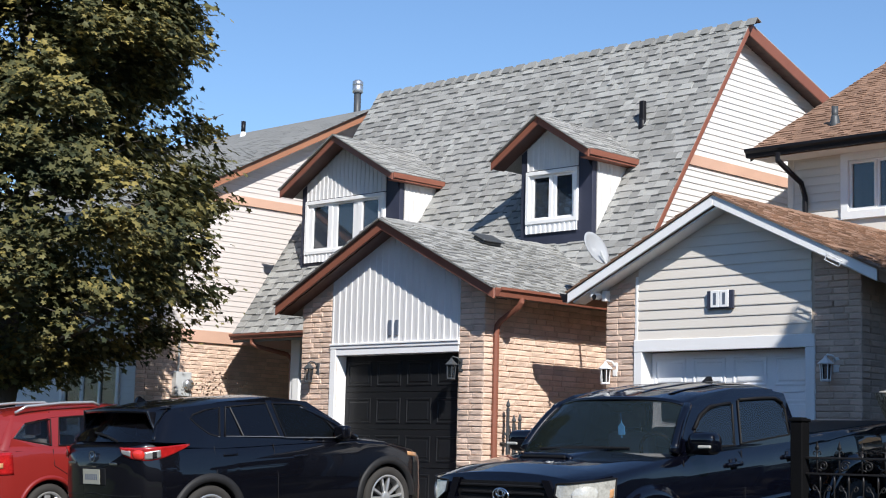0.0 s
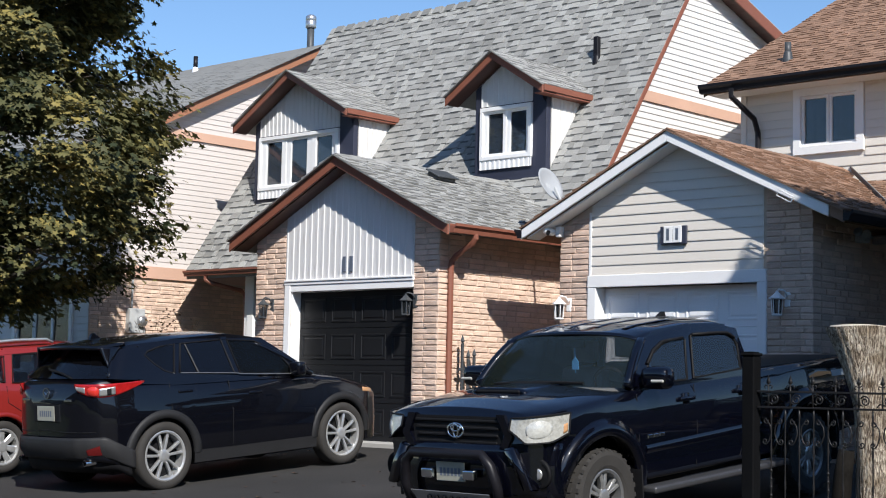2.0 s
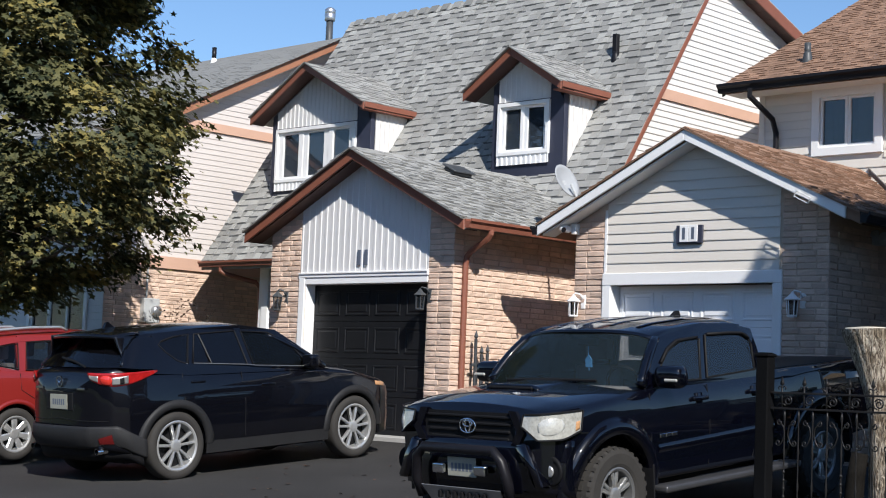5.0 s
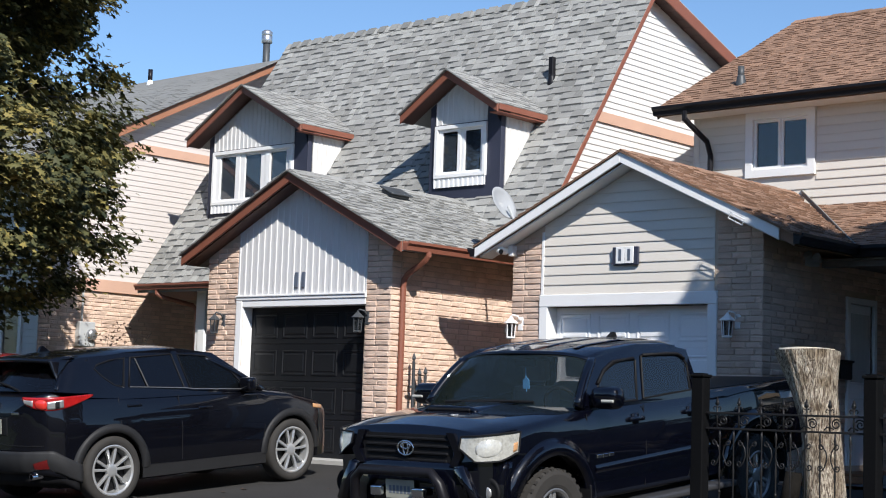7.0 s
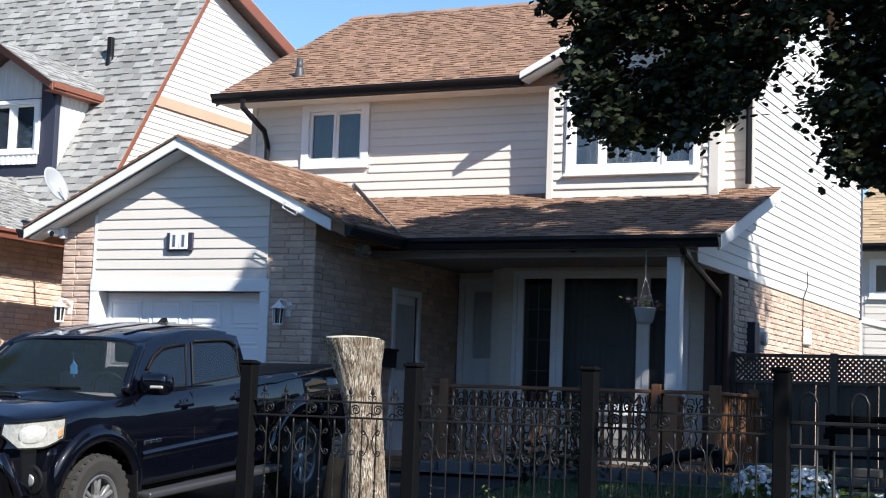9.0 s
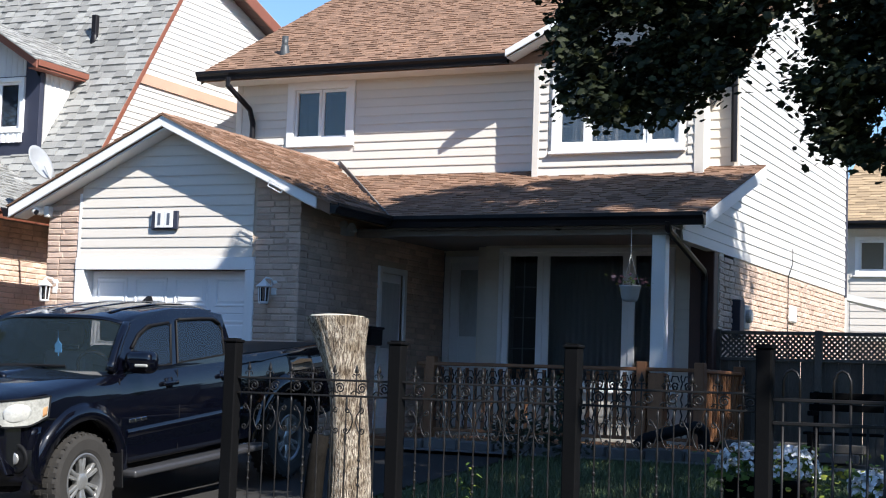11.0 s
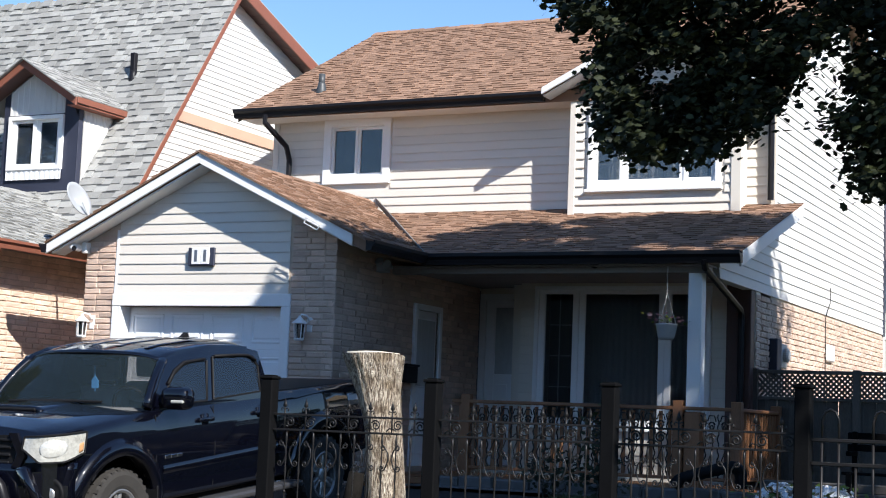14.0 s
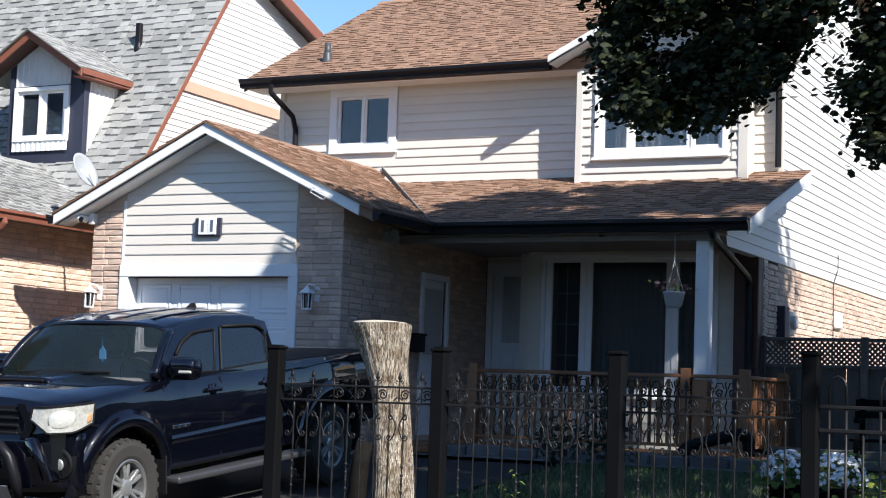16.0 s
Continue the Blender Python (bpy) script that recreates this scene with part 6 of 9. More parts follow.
# ======== red wagon beside it ========
def red_wagon():
    T = thing("parked_wagon", (0, 0, 0), "red compact wagon with silver roof rails, parked on the driveway", "car")
    L = 4.36
    w = Curve([(0, 0.60), (0.12, 0.74), (0.4, 0.84), (0.9, 0.875), (2.2, 0.885), (3.5, 0.88), (4.0, 0.85), (4.25, 0.79), (4.36, 0.70)], 0.09)
    sill = Curve([(0, 0.32), (0.3, 0.24), (1.4, 0.25), (3.2, 0.26), (4.0, 0.29), (4.36, 0.38)], 0.06)
    sh = Curve([(0, 0.62), (0.15, 0.72), (0.5, 0.84), (0.9, 0.92), (1.3, 0.97), (2.0, 1.0), (3.0, 1.05), (3.8, 1.10), (4.2, 1.09), (4.36, 0.92)], 0.07)
    deck = Curve([(0, 0.68), (0.15, 0.80), (0.5, 0.93), (1.0, 1.03), (1.3, 1.06), (2.0, 1.02), (3.0, 1.07), (4.1, 1.12), (4.36, 0.95)], 0.07)
    prof = Curve([(0, 0.90), (0.3, 0.97), (0.5, 1.0), (0.75, 1.0), (0.95, 0.98), (1.1, 0.94), (1.3, 0.9)], 0.08)
    c = Car(L, w, (0.88, 3.48), (0.37, 0.32), sill, sh, deck, prof)
    bm = bmesh.new()
    c.body(bm, 110)
    part("body", bm, M_RED, T, smooth=True)
    zb = Curve([(0.9, 0.98), (2.0, 1.01), (3.0, 1.06), (4.3, 1.12)], 0.05)
    zt = Curve([(1.6, 1.42), (2.0, 1.50), (2.5, 1.54), (3.2, 1.53), (4.1, 1.46)], 0.1)
    win = [([(1.65, 1.02), (2.55, 1.05), (2.50, 1.42), (2.1, 1.41), (1.9, 1.3)], M_CARPANE, "side_window"),
           ([(2.66, 1.06), (3.30, 1.09), (3.20, 1.42), (2.62, 1.43)], M_CARPANE, "side_window"),
           ([(3.40, 1.10), (3.88, 1.20), (3.66, 1.36), (3.32, 1.41)], M_CARPANE, "side_window"),
           ([(2.53, 1.0), (2.68, 1.0), (2.64, 1.47), (2.48, 1.47)], M_RUBBER, "pillar"),
           ([(3.30, 1.0), (3.42, 1.0), (3.34, 1.47), (3.18, 1.47)], M_RED, "pillar"),
           ([(3.88, 1.05), (4.28, 1.06), (4.1, 1.45), (3.3, 1.49), (3.3, 1.43), (3.68, 1.38), (3.9, 1.2), (3.4, 1.08), (3.4, 1.0)], M_RED, "quarter_panel"),
           ([(1.3, 0.97), (3.42, 1.0), (3.42, 1.07), (1.64, 1.01)], M_RED, "door_sill"),
           ([(1.6, 1.05), (1.9, 1.33), (2.1, 1.43), (2.55, 1.45), (3.3, 1.43), (3.3, 1.51), (2.4, 1.53), (1.9, 1.48), (1.35, 1.05)], M_RED, "roof_rail_frame")]
    cabin(T, c, M_RED, 1.15, 1.95, 4.24, 3.98, zb, zt, 0.81, 0.585, win, M_DARKPANE, M_CARPANE, 0.05, 1.09, 1.46, 0.10, 0.25)
    for flip in (1, -1):
        bm = bmesh.new()
        tube(bm, [(flip * 0.56, 2.55, 1.55), (flip * 0.57, 2.65, 1.595), (flip * 0.575, 3.1, 1.60), (flip * 0.565, 3.6, 1.575), (flip * 0.555, 3.75, 1.50)], 0.019, 8)
        part("roof_rail", bm, M_ALLOY, T, "silver roof rail", smooth=True)
        for a in c.ax:
            bm = bmesh.new()
            ring_arch(bm, c, a, flip, 0.365, 0.42, 0.014)
            part("wheel_arch_trim", bm, M_RED, T, smooth=True)
        bm = bmesh.new()
        patch(bm, lambda u, v: c.side_pt(3.95 + 0.36 * u, 0.78 + 0.26 * v, 0.01, flip), 8, 8, 0.012)
        lamp = part("tail_lamp", bm, M_TAIL, T, "tall red tail lamp", smooth=True)
        bm = bmesh.new()
        patch(bm, lambda u, v: c.side_pt(4.08 + 0.23 * u, 0.86 + 0.06 * v, 0.018, flip), 6, 3, 0.008)
        part("reversing_lens", bm, M_AMBER, lamp, smooth=True)
        bm = bmesh.new()
        for pts in ([(1.40, 0.40), (1.4, 0.9)], [(2.58, 0.40), (2.6, 1.0)], [(3.10, 0.45), (3.2, 0.72), (3.40, 0.85), (3.4, 1.05)]):
            seam(bm, [c.side_pt(s, z, 0.001, flip) for s, z in pts], 0.005)
        part("door_seam", bm, M_RUBBER, T)
        bm = bmesh.new()
        soft_box(bm, (flip * 0.9 - 0.1, 1.55, 1.0), (flip * 0.9 + 0.1, 1.68, 1.14), 0.04, seg=3)
        part("mirror", bm, M_RED, T, smooth=True)
    bm = bmesh.new()
    patch(bm, lambda u, v: Vector(((2 * u - 1) * 0.80, 4.39 - 0.22 * abs(2 * u - 1) ** 3 - 0.05 * (1 - v), 0.34 + 0.26 * v)), 24, 6, 0.03)
    part("rear_bumper", bm, M_RED, T, smooth=True)
    number_plate(T, (0, 4.37, 0.80), FLAT_REAR)
    bm = bmesh.new()
    soft_box(bm, (-0.66, 0.5, 0.2), (0.66, 4.0, 0.6), 0.03)
    part("underbody", bm, M_RUBBER, T)
    seats(T, (2.5, 3.3), 0.34, 0.55)
    for s in c.ax:
        for y, fl in ((0.77, 1), (-0.77, -1)):
            wheel(T, s, y, 0.32, 0.2, 0.215, 7, M_ALLOY, fl)
    return T


RED = red_wagon()
RED.matrix_basis = Matrix.Translation((-18.12, 10.87 + 3.48, 0.83)) @ Matrix.Rotation(math.pi, 4, "Z") @ Matrix.Rotation(radians(-4.3), 4, "X")


# ======== dark pickup with its nose to the street ========
def pickup():
    T = thing("parked_pickup", (0, 0, 0), "blue-black double cab pickup truck with black bull bar", "truck")
    L = 5.28
    w = Curve([(0, 0.66), (0.14, 0.74), (0.2, 0.80), (0.32, 0.86), (0.5, 0.895), (0.89, 0.915), (1.6, 0.905), (3.7, 0.905), (4.12, 0.92), (5.1, 0.90), (5.28, 0.88)], 0.08)
    sill = Curve([(0, 0.52), (0.25, 0.46), (1.5, 0.46), (3.6, 0.46), (4.7, 0.54), (5.28, 0.60)], 0.05)
    sh = Curve([(0, 1.06), (0.15, 1.105), (0.5, 1.14), (1.26, 1.205), (3.20, 1.225), (3.26, 1.24), (5.28, 1.26)], 0.03)
    deck = Curve([(0, 1.09), (0.12, 1.165), (0.4, 1.225), (1.1, 1.285), (1.5, 1.14), (3.2, 1.12), (3.3, 1.18), (5.28, 1.20)], 0.04)
    prof = Curve([(0, 0.93), (0.45, 0.955), (0.6, 0.985), (0.8, 0.995), (0.95, 1.0), (1.1, 0.985), (1.2, 0.965), (1.4, 0.93)], 0.07)
    c = Car(L, w, (0.89, 4.125), (0.50, 0.40), sill, sh, deck, prof)
    c.start = 0.14
    bm = bmesh.new()
    c.body(bm, 170)
    part("body", bm, M_BLACKPAINT, T, smooth=True)
    zb = Curve([(0.94, 1.235), (1.34, 1.24), (3.54, 1.255)], 0.05)
    zt = Curve([(1.35, 1.60), (1.62, 1.66), (2.0, 1.715), (2.5, 1.74), (3.0, 1.73), (3.3, 1.69)], 0.1)
    win = [([(1.50, 1.25), (2.20, 1.245), (2.30, 1.59), (2.08, 1.59), (1.93, 1.565), (1.78, 1.50)], M_SIDEPANE, "side_window"),
           ([(2.30, 1.25), (3.07, 1.275), (3.09, 1.50), (3.05, 1.58), (2.95, 1.605), (2.40, 1.615)], M_SIDEPANE, "side_window"),
           ([(2.19, 1.20), (2.31, 1.20), (2.41, 1.68), (2.29, 1.68)], M_BLACKPAINT, "pillar"),
           ([(3.07, 1.20), (3.24, 1.22), (3.16, 1.64), (2.9, 1.69), (2.96, 1.62), (3.06, 1.60), (3.11, 1.51), (3.09, 1.27)], M_BLACKPAINT, "rear_quarter"),
           ([(1.36, 1.18), (3.24, 1.20), (3.10, 1.28), (2.30, 1.246), (2.20, 1.24), (1.48, 1.245)], M_BLACKPAINT, "door_sill"),
           ([(1.42, 1.24), (1.49, 1.25), (1.77, 1.505), (1.93, 1.575), (2.08, 1.60), (2.30, 1.60), (2.40, 1.625), (2.95, 1.615), (3.0, 1.69), (2.4, 1.725), (1.95, 1.695), (1.68, 1.625)], M_BLACKPAINT, "roof_side_frame")]
    cabin(T, c, M_BLACKPAINT, 1.17, 1.62, 3.27, 3.17, zb, zt, 0.845, 0.715, win, M_DARKPANE, M_WINDSCREEN, 0.03, 1.24, 1.625)
    # window visors
    for flip in (1, -1):
        for pts in ([(1.66, 1.42), (1.79, 1.525), (1.95, 1.59), (2.26, 1.605)], [(2.42, 1.625), (2.80, 1.62), (2.97, 1.61), (3.07, 1.56)]):
            bm = bmesh.new()
            k = [Vector((flip * (0.845 + (0.715 - 0.845) * (z - zb(s)) / (zt(s) - zb(s)) + 0.03), s, z)) for s, z in pts]
            tube(bm, k, 0.014, 6)
            part("window_visor", bm, M_RUBBER, T, smooth=True)
    # roof ribs
    for x in (-0.45, -0.15, 0.15, 0.45):
        bm = bmesh.new()
        patch(bm, lambda u, v: Vector((x + (2 * u - 1) * 0.03, 1.85 + 1.15 * v, zt(1.85 + 1.15 * v) + 0.03 * (1 - (x / 0.715) ** 2) + 0.003 + 0.006 * (1 - (2 * u - 1) ** 2))), 6, 12)
        part("roof_rib", bm, M_BLACKPAINT, T, smooth=True)
    bm = bmesh.new()
    prism(bm, [(2.96, 1.75), (3.12, 1.735), (3.11, 1.765), (3.09, 1.81), (3.07, 1.81)], -0.02, 0.02, Matrix(((0, 0, 1, 0), (1, 0, 0, 0), (0, 1, 0, 0), (0, 0, 0, 1))))
    part("aerial_fin", bm, M_RUBBER, T)
    # hood scoop
    bm = bmesh.new()
    patch(bm, lambda u, v: Vector(((2 * u - 1) * (0.30 - 0.04 * v), 0.66 + 0.44 * v, 1.235 + (0.045 - 0.03 * v) * (1 - abs(2 * u - 1) ** 6) + 0.04 * v)), 18, 8, 0.02)
    scoop = part("hood_scoop", bm, M_BLACKPAINT, T, smooth=True)
    bm = bmesh.new()
    soft_box(bm, (-0.24, 0.65, 1.237), (0.24, 0.67, 1.27), 0.012)
    part("scoop_mouth", bm, M_RUBBER, scoop)
    # grille, badge
    bm = bmesh.new()
    prism(bm, [(-0.52, 1.10), (0.52, 1.10), (0.46, 0.85), (-0.46, 0.85)], -0.235, -0.138, FLAT_FRONT)
    gr = part("grille", bm, M_RUBBER, T, "black grille")
    for i in range(4):
        bm = bmesh.new()
        soft_box(bm, (-0.46 + 0.012 * (3 - i), 0.122, 0.878 + i * 0.058), (0.46 - 0.012 * (3 - i), 0.144, 0.90 + i * 0.058), 0.006)
        part("grille_bar", bm, M_RUBBER, gr)
    for flip in (1, -1):
        bm = bmesh.new()
        prism(bm, [(flip * 0.44, 1.12), (flip * 0.52, 1.12), (flip * 0.60, 0.95), (flip * 0.54, 0.85), (flip * 0.46, 0.85), (flip * 0.52, 0.96)], -0.19, -0.11, FLAT_FRONT)
        part("grille_surround", bm, M_BLACKPAINT, gr)
    bm = bmesh.new()
    for a, b, dz in ((0.085, 0.058, 0), (0.05, 0.024, 0.018), (0.026, 0.055, 0.0)):
        pts = [(a * math.cos(2 * math.pi * k / 24), 0.114, 0.985 + dz + b * math.sin(2 * math.pi * k / 24)) for k in range(25)]
        tube(bm, pts, 0.0085, 6, cap=False)
    part("badge", bm, M_CHROME, gr, "oval chrome badge", smooth=True)
    # head lamps
    for flip in (1, -1):
        lp = [(0.575, 0.105), (0.66, 0.11), (0.73, 0.125), (0.785, 0.17), (0.84, 0.25), (0.878, 0.36), (0.895, 0.46)]
        def on_nose(k):
            k *= len(lp) - 1
            i = min(int(k), len(lp) - 2)
            return lp[i][0] + (lp[i + 1][0] - lp[i][0]) * (k - i), lp[i][1] + (lp[i + 1][1] - lp[i][1]) * (k - i)
        def hl(u, v, out=0.0):
            y, s = on_nose(u)
            top = 1.095 + 0.025 * u
            bot = 1.005 - 0.105 * min(1.0, u * 3.2) + 0.06 * max(0.0, u - 0.72) * 3.6
            return Vector((flip * (y + 0.01 + out), s - 0.012 + 0.03 * v - out, bot + (top - bot) * v))
        bm = bmesh.new()
        patch(bm, hl, 20, 8)
        lamp = part("headlamp", bm, M_HEADLENS, T, "hazy pale headlamp", smooth=True)
        bm = bmesh.new()
        patch(bm, lambda u, v: hl(0.90 + 0.07 * u, 0.12 + 0.4 * v, 0.004), 5, 4, 0.006)
        part("side_marker", bm, M_AMBER, lamp, "amber side marker", smooth=True)
        bm = bmesh.new()
        tube(bm, [hl(q / 20, 0.0, 0.004) for q in range(21)] + [hl(1 - q / 20, 1.0, 0.004) for q in range(21)] + [hl(0, 0, 0.004)], 0.008, 5)
        part("lamp_rim", bm, M_RUBBER, lamp)
        for ua, ub in ((0.30, 0.74),):
            bm = bmesh.new()
            def bowl(u, v):
                a, b = 2 * u - 1, 2 * v - 1
                p, q = a * math.sqrt(1 - b * b / 2), b * math.sqrt(1 - a * a / 2)
                return hl((ua + ub) / 2 + (ub - ua) / 2 * p, 0.5 + 0.36 * q, -0.004 + 0.012 * max(0.0, 1 - p * p - q * q))
            patch(bm, bowl, 10, 8, 0.004)
            part("lamp_bowl", bm, M_HEADBOWL, lamp, "bright lamp bowl in the lens", smooth=True)
        bm = bmesh.new()
        lathe(bm, [(0.005, 0.0), (0.045, 0.0), (0.05, 0.012), (0.036, 0.016), (0.005, 0.018)], 22, Matrix.Translation((flip * 0.77, 0.205, 0.655)) @ Matrix.Rotation(radians(90), 4, "X"))
        part("fog_lamp", bm, M_ALLOY, T, "round fog lamp", smooth=True)
        bm = bmesh.new()
        lathe(bm, [(0.05, 0.0), (0.085, -0.012), (0.115, 0.004), (0.12, -0.02)], 22, Matrix.Translation((flip * 0.77, 0.208, 0.655)) @ Matrix.Rotation(radians(90), 4, "X"))
        part("fog_lamp_recess", bm, M_RUBBER, T, "black fog lamp surround", smooth=True)
        bm = bmesh.new()
        prism(bm, [(flip * 0.50, 0.85), (flip * 0.62, 0.875), (flip * 0.70, 0.72), (flip * 0.80, 0.53), (flip * 0.70, 0.52), (flip * 0.62, 0.68)], -0.21, -0.09, FLAT_FRONT)
        bmesh.ops.bevel(bm, geom=bm.edges[:], offset=0.018, segments=2, affect="EDGES")
        part("bumper_wing", bm, M_BLACKPAINT, T, smooth=True)
    # bumper with its lower scoop
    bm = bmesh.new()
    patch(bm, lambda u, v: Vector(((2 * u - 1) * 0.90, 0.065 + 0.27 * abs(2 * u - 1) ** 3.5 + 0.10 * abs(v - 0.5) ** 1.5, 0.44 + 0.445 * v)), 30, 8, 0.05)
    part("front_bumper", bm, M_BLACKPAINT, T, smooth=True)
    # bull bar with its skid plate and lamps
    bm = bmesh.new()
    tube(bm, [(-0.48, 0.07, 0.40), (-0.50, 0.02, 0.55), (-0.46, -0.01, 0.73), (-0.38, -0.01, 0.81), (0.38, -0.01, 0.81), (0.46, -0.01, 0.73), (0.50, 0.02, 0.55), (0.48, 0.07, 0.40)], 0.042, 12)
    bar = part("bull_bar", bm, M_BLACK_METAL, T, "black tubular bull bar", smooth=True)
    bm = bmesh.new()
    patch(bm, lambda u, v: Vector(((2 * u - 1) * (0.40 + 0.03 * v), 0.01 + 0.10 * (1 - v), 0.36 + 0.14 * v)), 10, 3, 0.008)
    sk = part("skid_plate", bm, M_METAL, bar, "brushed skid plate with dark slots")
    for i in range(7):
        bm = bmesh.new()
        soft_box(bm, (-0.26 + i * 0.08, 0.012, 0.40), (-0.225 + i * 0.08, 0.05, 0.46), 0.005, Matrix())
        part("slot", bm, M_RUBBER, sk)
    number_plate(T, (0.0, 0.035, 0.66), FLAT_FRONT)
    for flip in (1, -1):
        bm = bmesh.new()
        soft_box(bm, (flip * 0.227 - 0.06, -0.02, 0.605), (flip * 0.227 + 0.06, 0.04, 0.685), 0.014, seg=2)
        part("driving_lamp", bm, M_CHROME, bar, "small rectangular driving lamp", smooth=True)
    # sides: flares, seams, handles, mirrors, step bar, badge
    for flip in (1, -1):
        for a in c.ax:
            bm = bmesh.new()
            ring_arch(bm, c, a, flip, 0.49, 0.63, 0.035)
            part("fender_flare", bm, M_BLACKPAINT, T, smooth=True)
            bm = bmesh.new()
            soft_box(bm, (flip * 0.84 - 0.12, a + 0.46, 0.28), (flip * 0.84 + 0.10, a + 0.475, 0.60), 0.006)
            part("mud_flap", bm, M_RUBBER, T)
        bm = bmesh.new()
        for pts in ([(1.40, 0.5), (1.38, 0.8), (1.40, 1.18)], [(2.24, 0.5), (2.24, 0.85), (2.25, 1.2)], [(2.94, 0.5), (3.02, 0.78), (3.08, 0.9), (3.08, 1.2)], [(3.27, 0.5), (3.27, 1.22)]):
            seam(bm, [c.side_pt(s, z, 0.001, flip) for s, z in pts], 0.005)
        part("door_seam", bm, M_RUBBER, T)
        bm = bmesh.new()
        patch(bm, lambda u, v: c.side_pt(1.48 + 1.8 * u, 0.68 + 0.035 * u + 0.07 * v, 0.012 * math.sin(math.pi * v), flip), 14, 4)
        part("door_crease", bm, M_BLACKPAINT, T, smooth=True)
        for s in (2.10, 2.98):
            bm = bmesh.new()
            p = c.side_pt(s, 1.09, 0.0, flip)
            soft_box(bm, (p.x - 0.02, s - 0.11, p.z - 0.02), (p.x + 0.035, s + 0.11, p.z + 0.02), 0.014, seg=2)
            soft_box(bm, (p.x - 0.01, s - 0.05, p.z - 0.05), (p.x + 0.012, s + 0.05, p.z + 0.05), 0.01)
            part("door_handle", bm, M_BLACKPAINT, T, smooth=True)
        bm = bmesh.new()
        soft_box(bm, (flip * 1.0 - 0.14, 1.46, 1.215), (flip * 1.0 + 0.14, 1.63, 1.405), 0.078, seg=5)
        soft_box(bm, (flip * 0.88 - 0.07, 1.52, 1.23), (flip * 0.88 + 0.07, 1.60, 1.31), 0.015)
        mir = part("mirror", bm, M_BLACKPAINT, T, smooth=True)
        bm = bmesh.new()
        soft_box(bm, (flip * 1.06 - 0.07, 1.448, 1.275), (flip * 1.06 + 0.06, 1.47, 1.302), 0.008)
        part("indicator", bm, M_LENS, mir, "clear indicator lens")
        bm = bmesh.new()
        soft_box(bm, (flip * 0.95 - 0.085, 1.40, 0.36), (flip * 0.95 + 0.085, 3.52, 0.42), 0.02, seg=2)
        step = part("side_step", bm, M_STEP, T, "aluminium side step", smooth=True)
        for k in range(3):
            bm = bmesh.new()
            p = c.side_pt(1.60, 0.83, 0.0, flip)
            soft_box(bm, (p.x - 0.004, 1.50 + k * 0.085, 0.805), (p.x + 0.008, 1.575 + k * 0.085, 0.835), 0.003)
            part("lettering_bar", bm, M_CHROME, T)
        bm = bmesh.new()
        patch(bm, lambda u, v: c.side_pt(4.62 + 0.42 * u, 1.09 + 0.06 * v, 0.004, flip), 6, 2, 0.004)
        part("decal_bar", bm, M_GREY_PLASTIC, T)
    # bed: tonneau and rails
    bm = bmesh.new()
    soft_box(bm, (-0.80, 3.36, 1.20), (0.80, 5.24, 1.262), 0.02)
    part("tonneau_cover", bm, M_RUBBER, T, "black soft bed cover")
    bm = bmesh.new()
    patch(bm, lambda u, v: Vector(((2 * u - 1) * 0.86, 5.30, 0.55 + 0.2 * v)), 6, 3, 0.06)
    part("rear_bumper", bm, M_CHROME, T)
    bm = bmesh.new()
    soft_box(bm, (-0.62, 0.35, 0.36), (0.62, 4.9, 0.75), 0.03)
    part("underbody", bm, M_RUBBER, T)
    bm = bmesh.new()
    soft_box(bm, (-0.76, 1.26, 1.06), (0.76, 1.70, 1.21), 0.05, seg=2)
    part("dashboard", bm, M_SEAT, T, smooth=True)
    bm = bmesh.new()
    tube(bm, [(0.40 + 0.19 * math.cos(2 * math.pi * k / 20), 1.72 - 0.06 * math.sin(2 * math.pi * k / 20), 1.20 + 0.18 * math.sin(2 * math.pi * k / 20)) for k in range(21)], 0.017, 8, cap=False)
    part("steering_wheel", bm, M_RUBBER, T, smooth=True)
    bm = bmesh.new()
    soft_box(bm, (-0.12, 1.70, 1.55), (0.12, 1.74, 1.62), 0.015)
    part("rear_view_mirror", bm, M_RUBBER, T)
    bm = bmesh.new()
    tube(bm, [(0.0, 1.72, 1.55), (0.0, 1.72, 1.33)], 0.004, 5)
    prism(bm, [(-0.035, 1.36), (0.035, 1.36), (0.035, 1.43), (0.0, 1.47), (-0.035, 1.43)], -1.725, -1.715, Matrix(((1, 0, 0, 0), (0, 0, -1, 0), (0, 1, 0, 0), (0, 0, 0, 1))))
    part("hanging_charm", bm, M_BLUEPLASTIC, T, "blue hanging air freshener")
    for k in (-1, 1):
        bm = bmesh.new()
        tube(bm, [(k * 0.1 - 0.35, 1.14, 1.275), (k * 0.1 + 0.1, 1.19, 1.29), (k * 0.1 + 0.35, 1.24, 1.285)], 0.012, 6)
        part("wiper", bm, M_RUBBER, T)
    seats(T, (2.3, 2.95), 0.38, 0.72)
    for s in c.ax:
        for y, fl in ((0.80, 1), (-0.80, -1)):
            wheel(T, s, y, 0.392, 0.255, 0.225, 6, M_ALLOY_M, fl, twin=True, lugs=30, spread=0.15)
    return T


TRUCK = pickup()
TRUCK.matrix_basis = Matrix.Translation((-8.88, 10.64 - 0.89, 0.465 - 0.086)) @ Matrix.Rotation(radians(5.5), 4, "X")

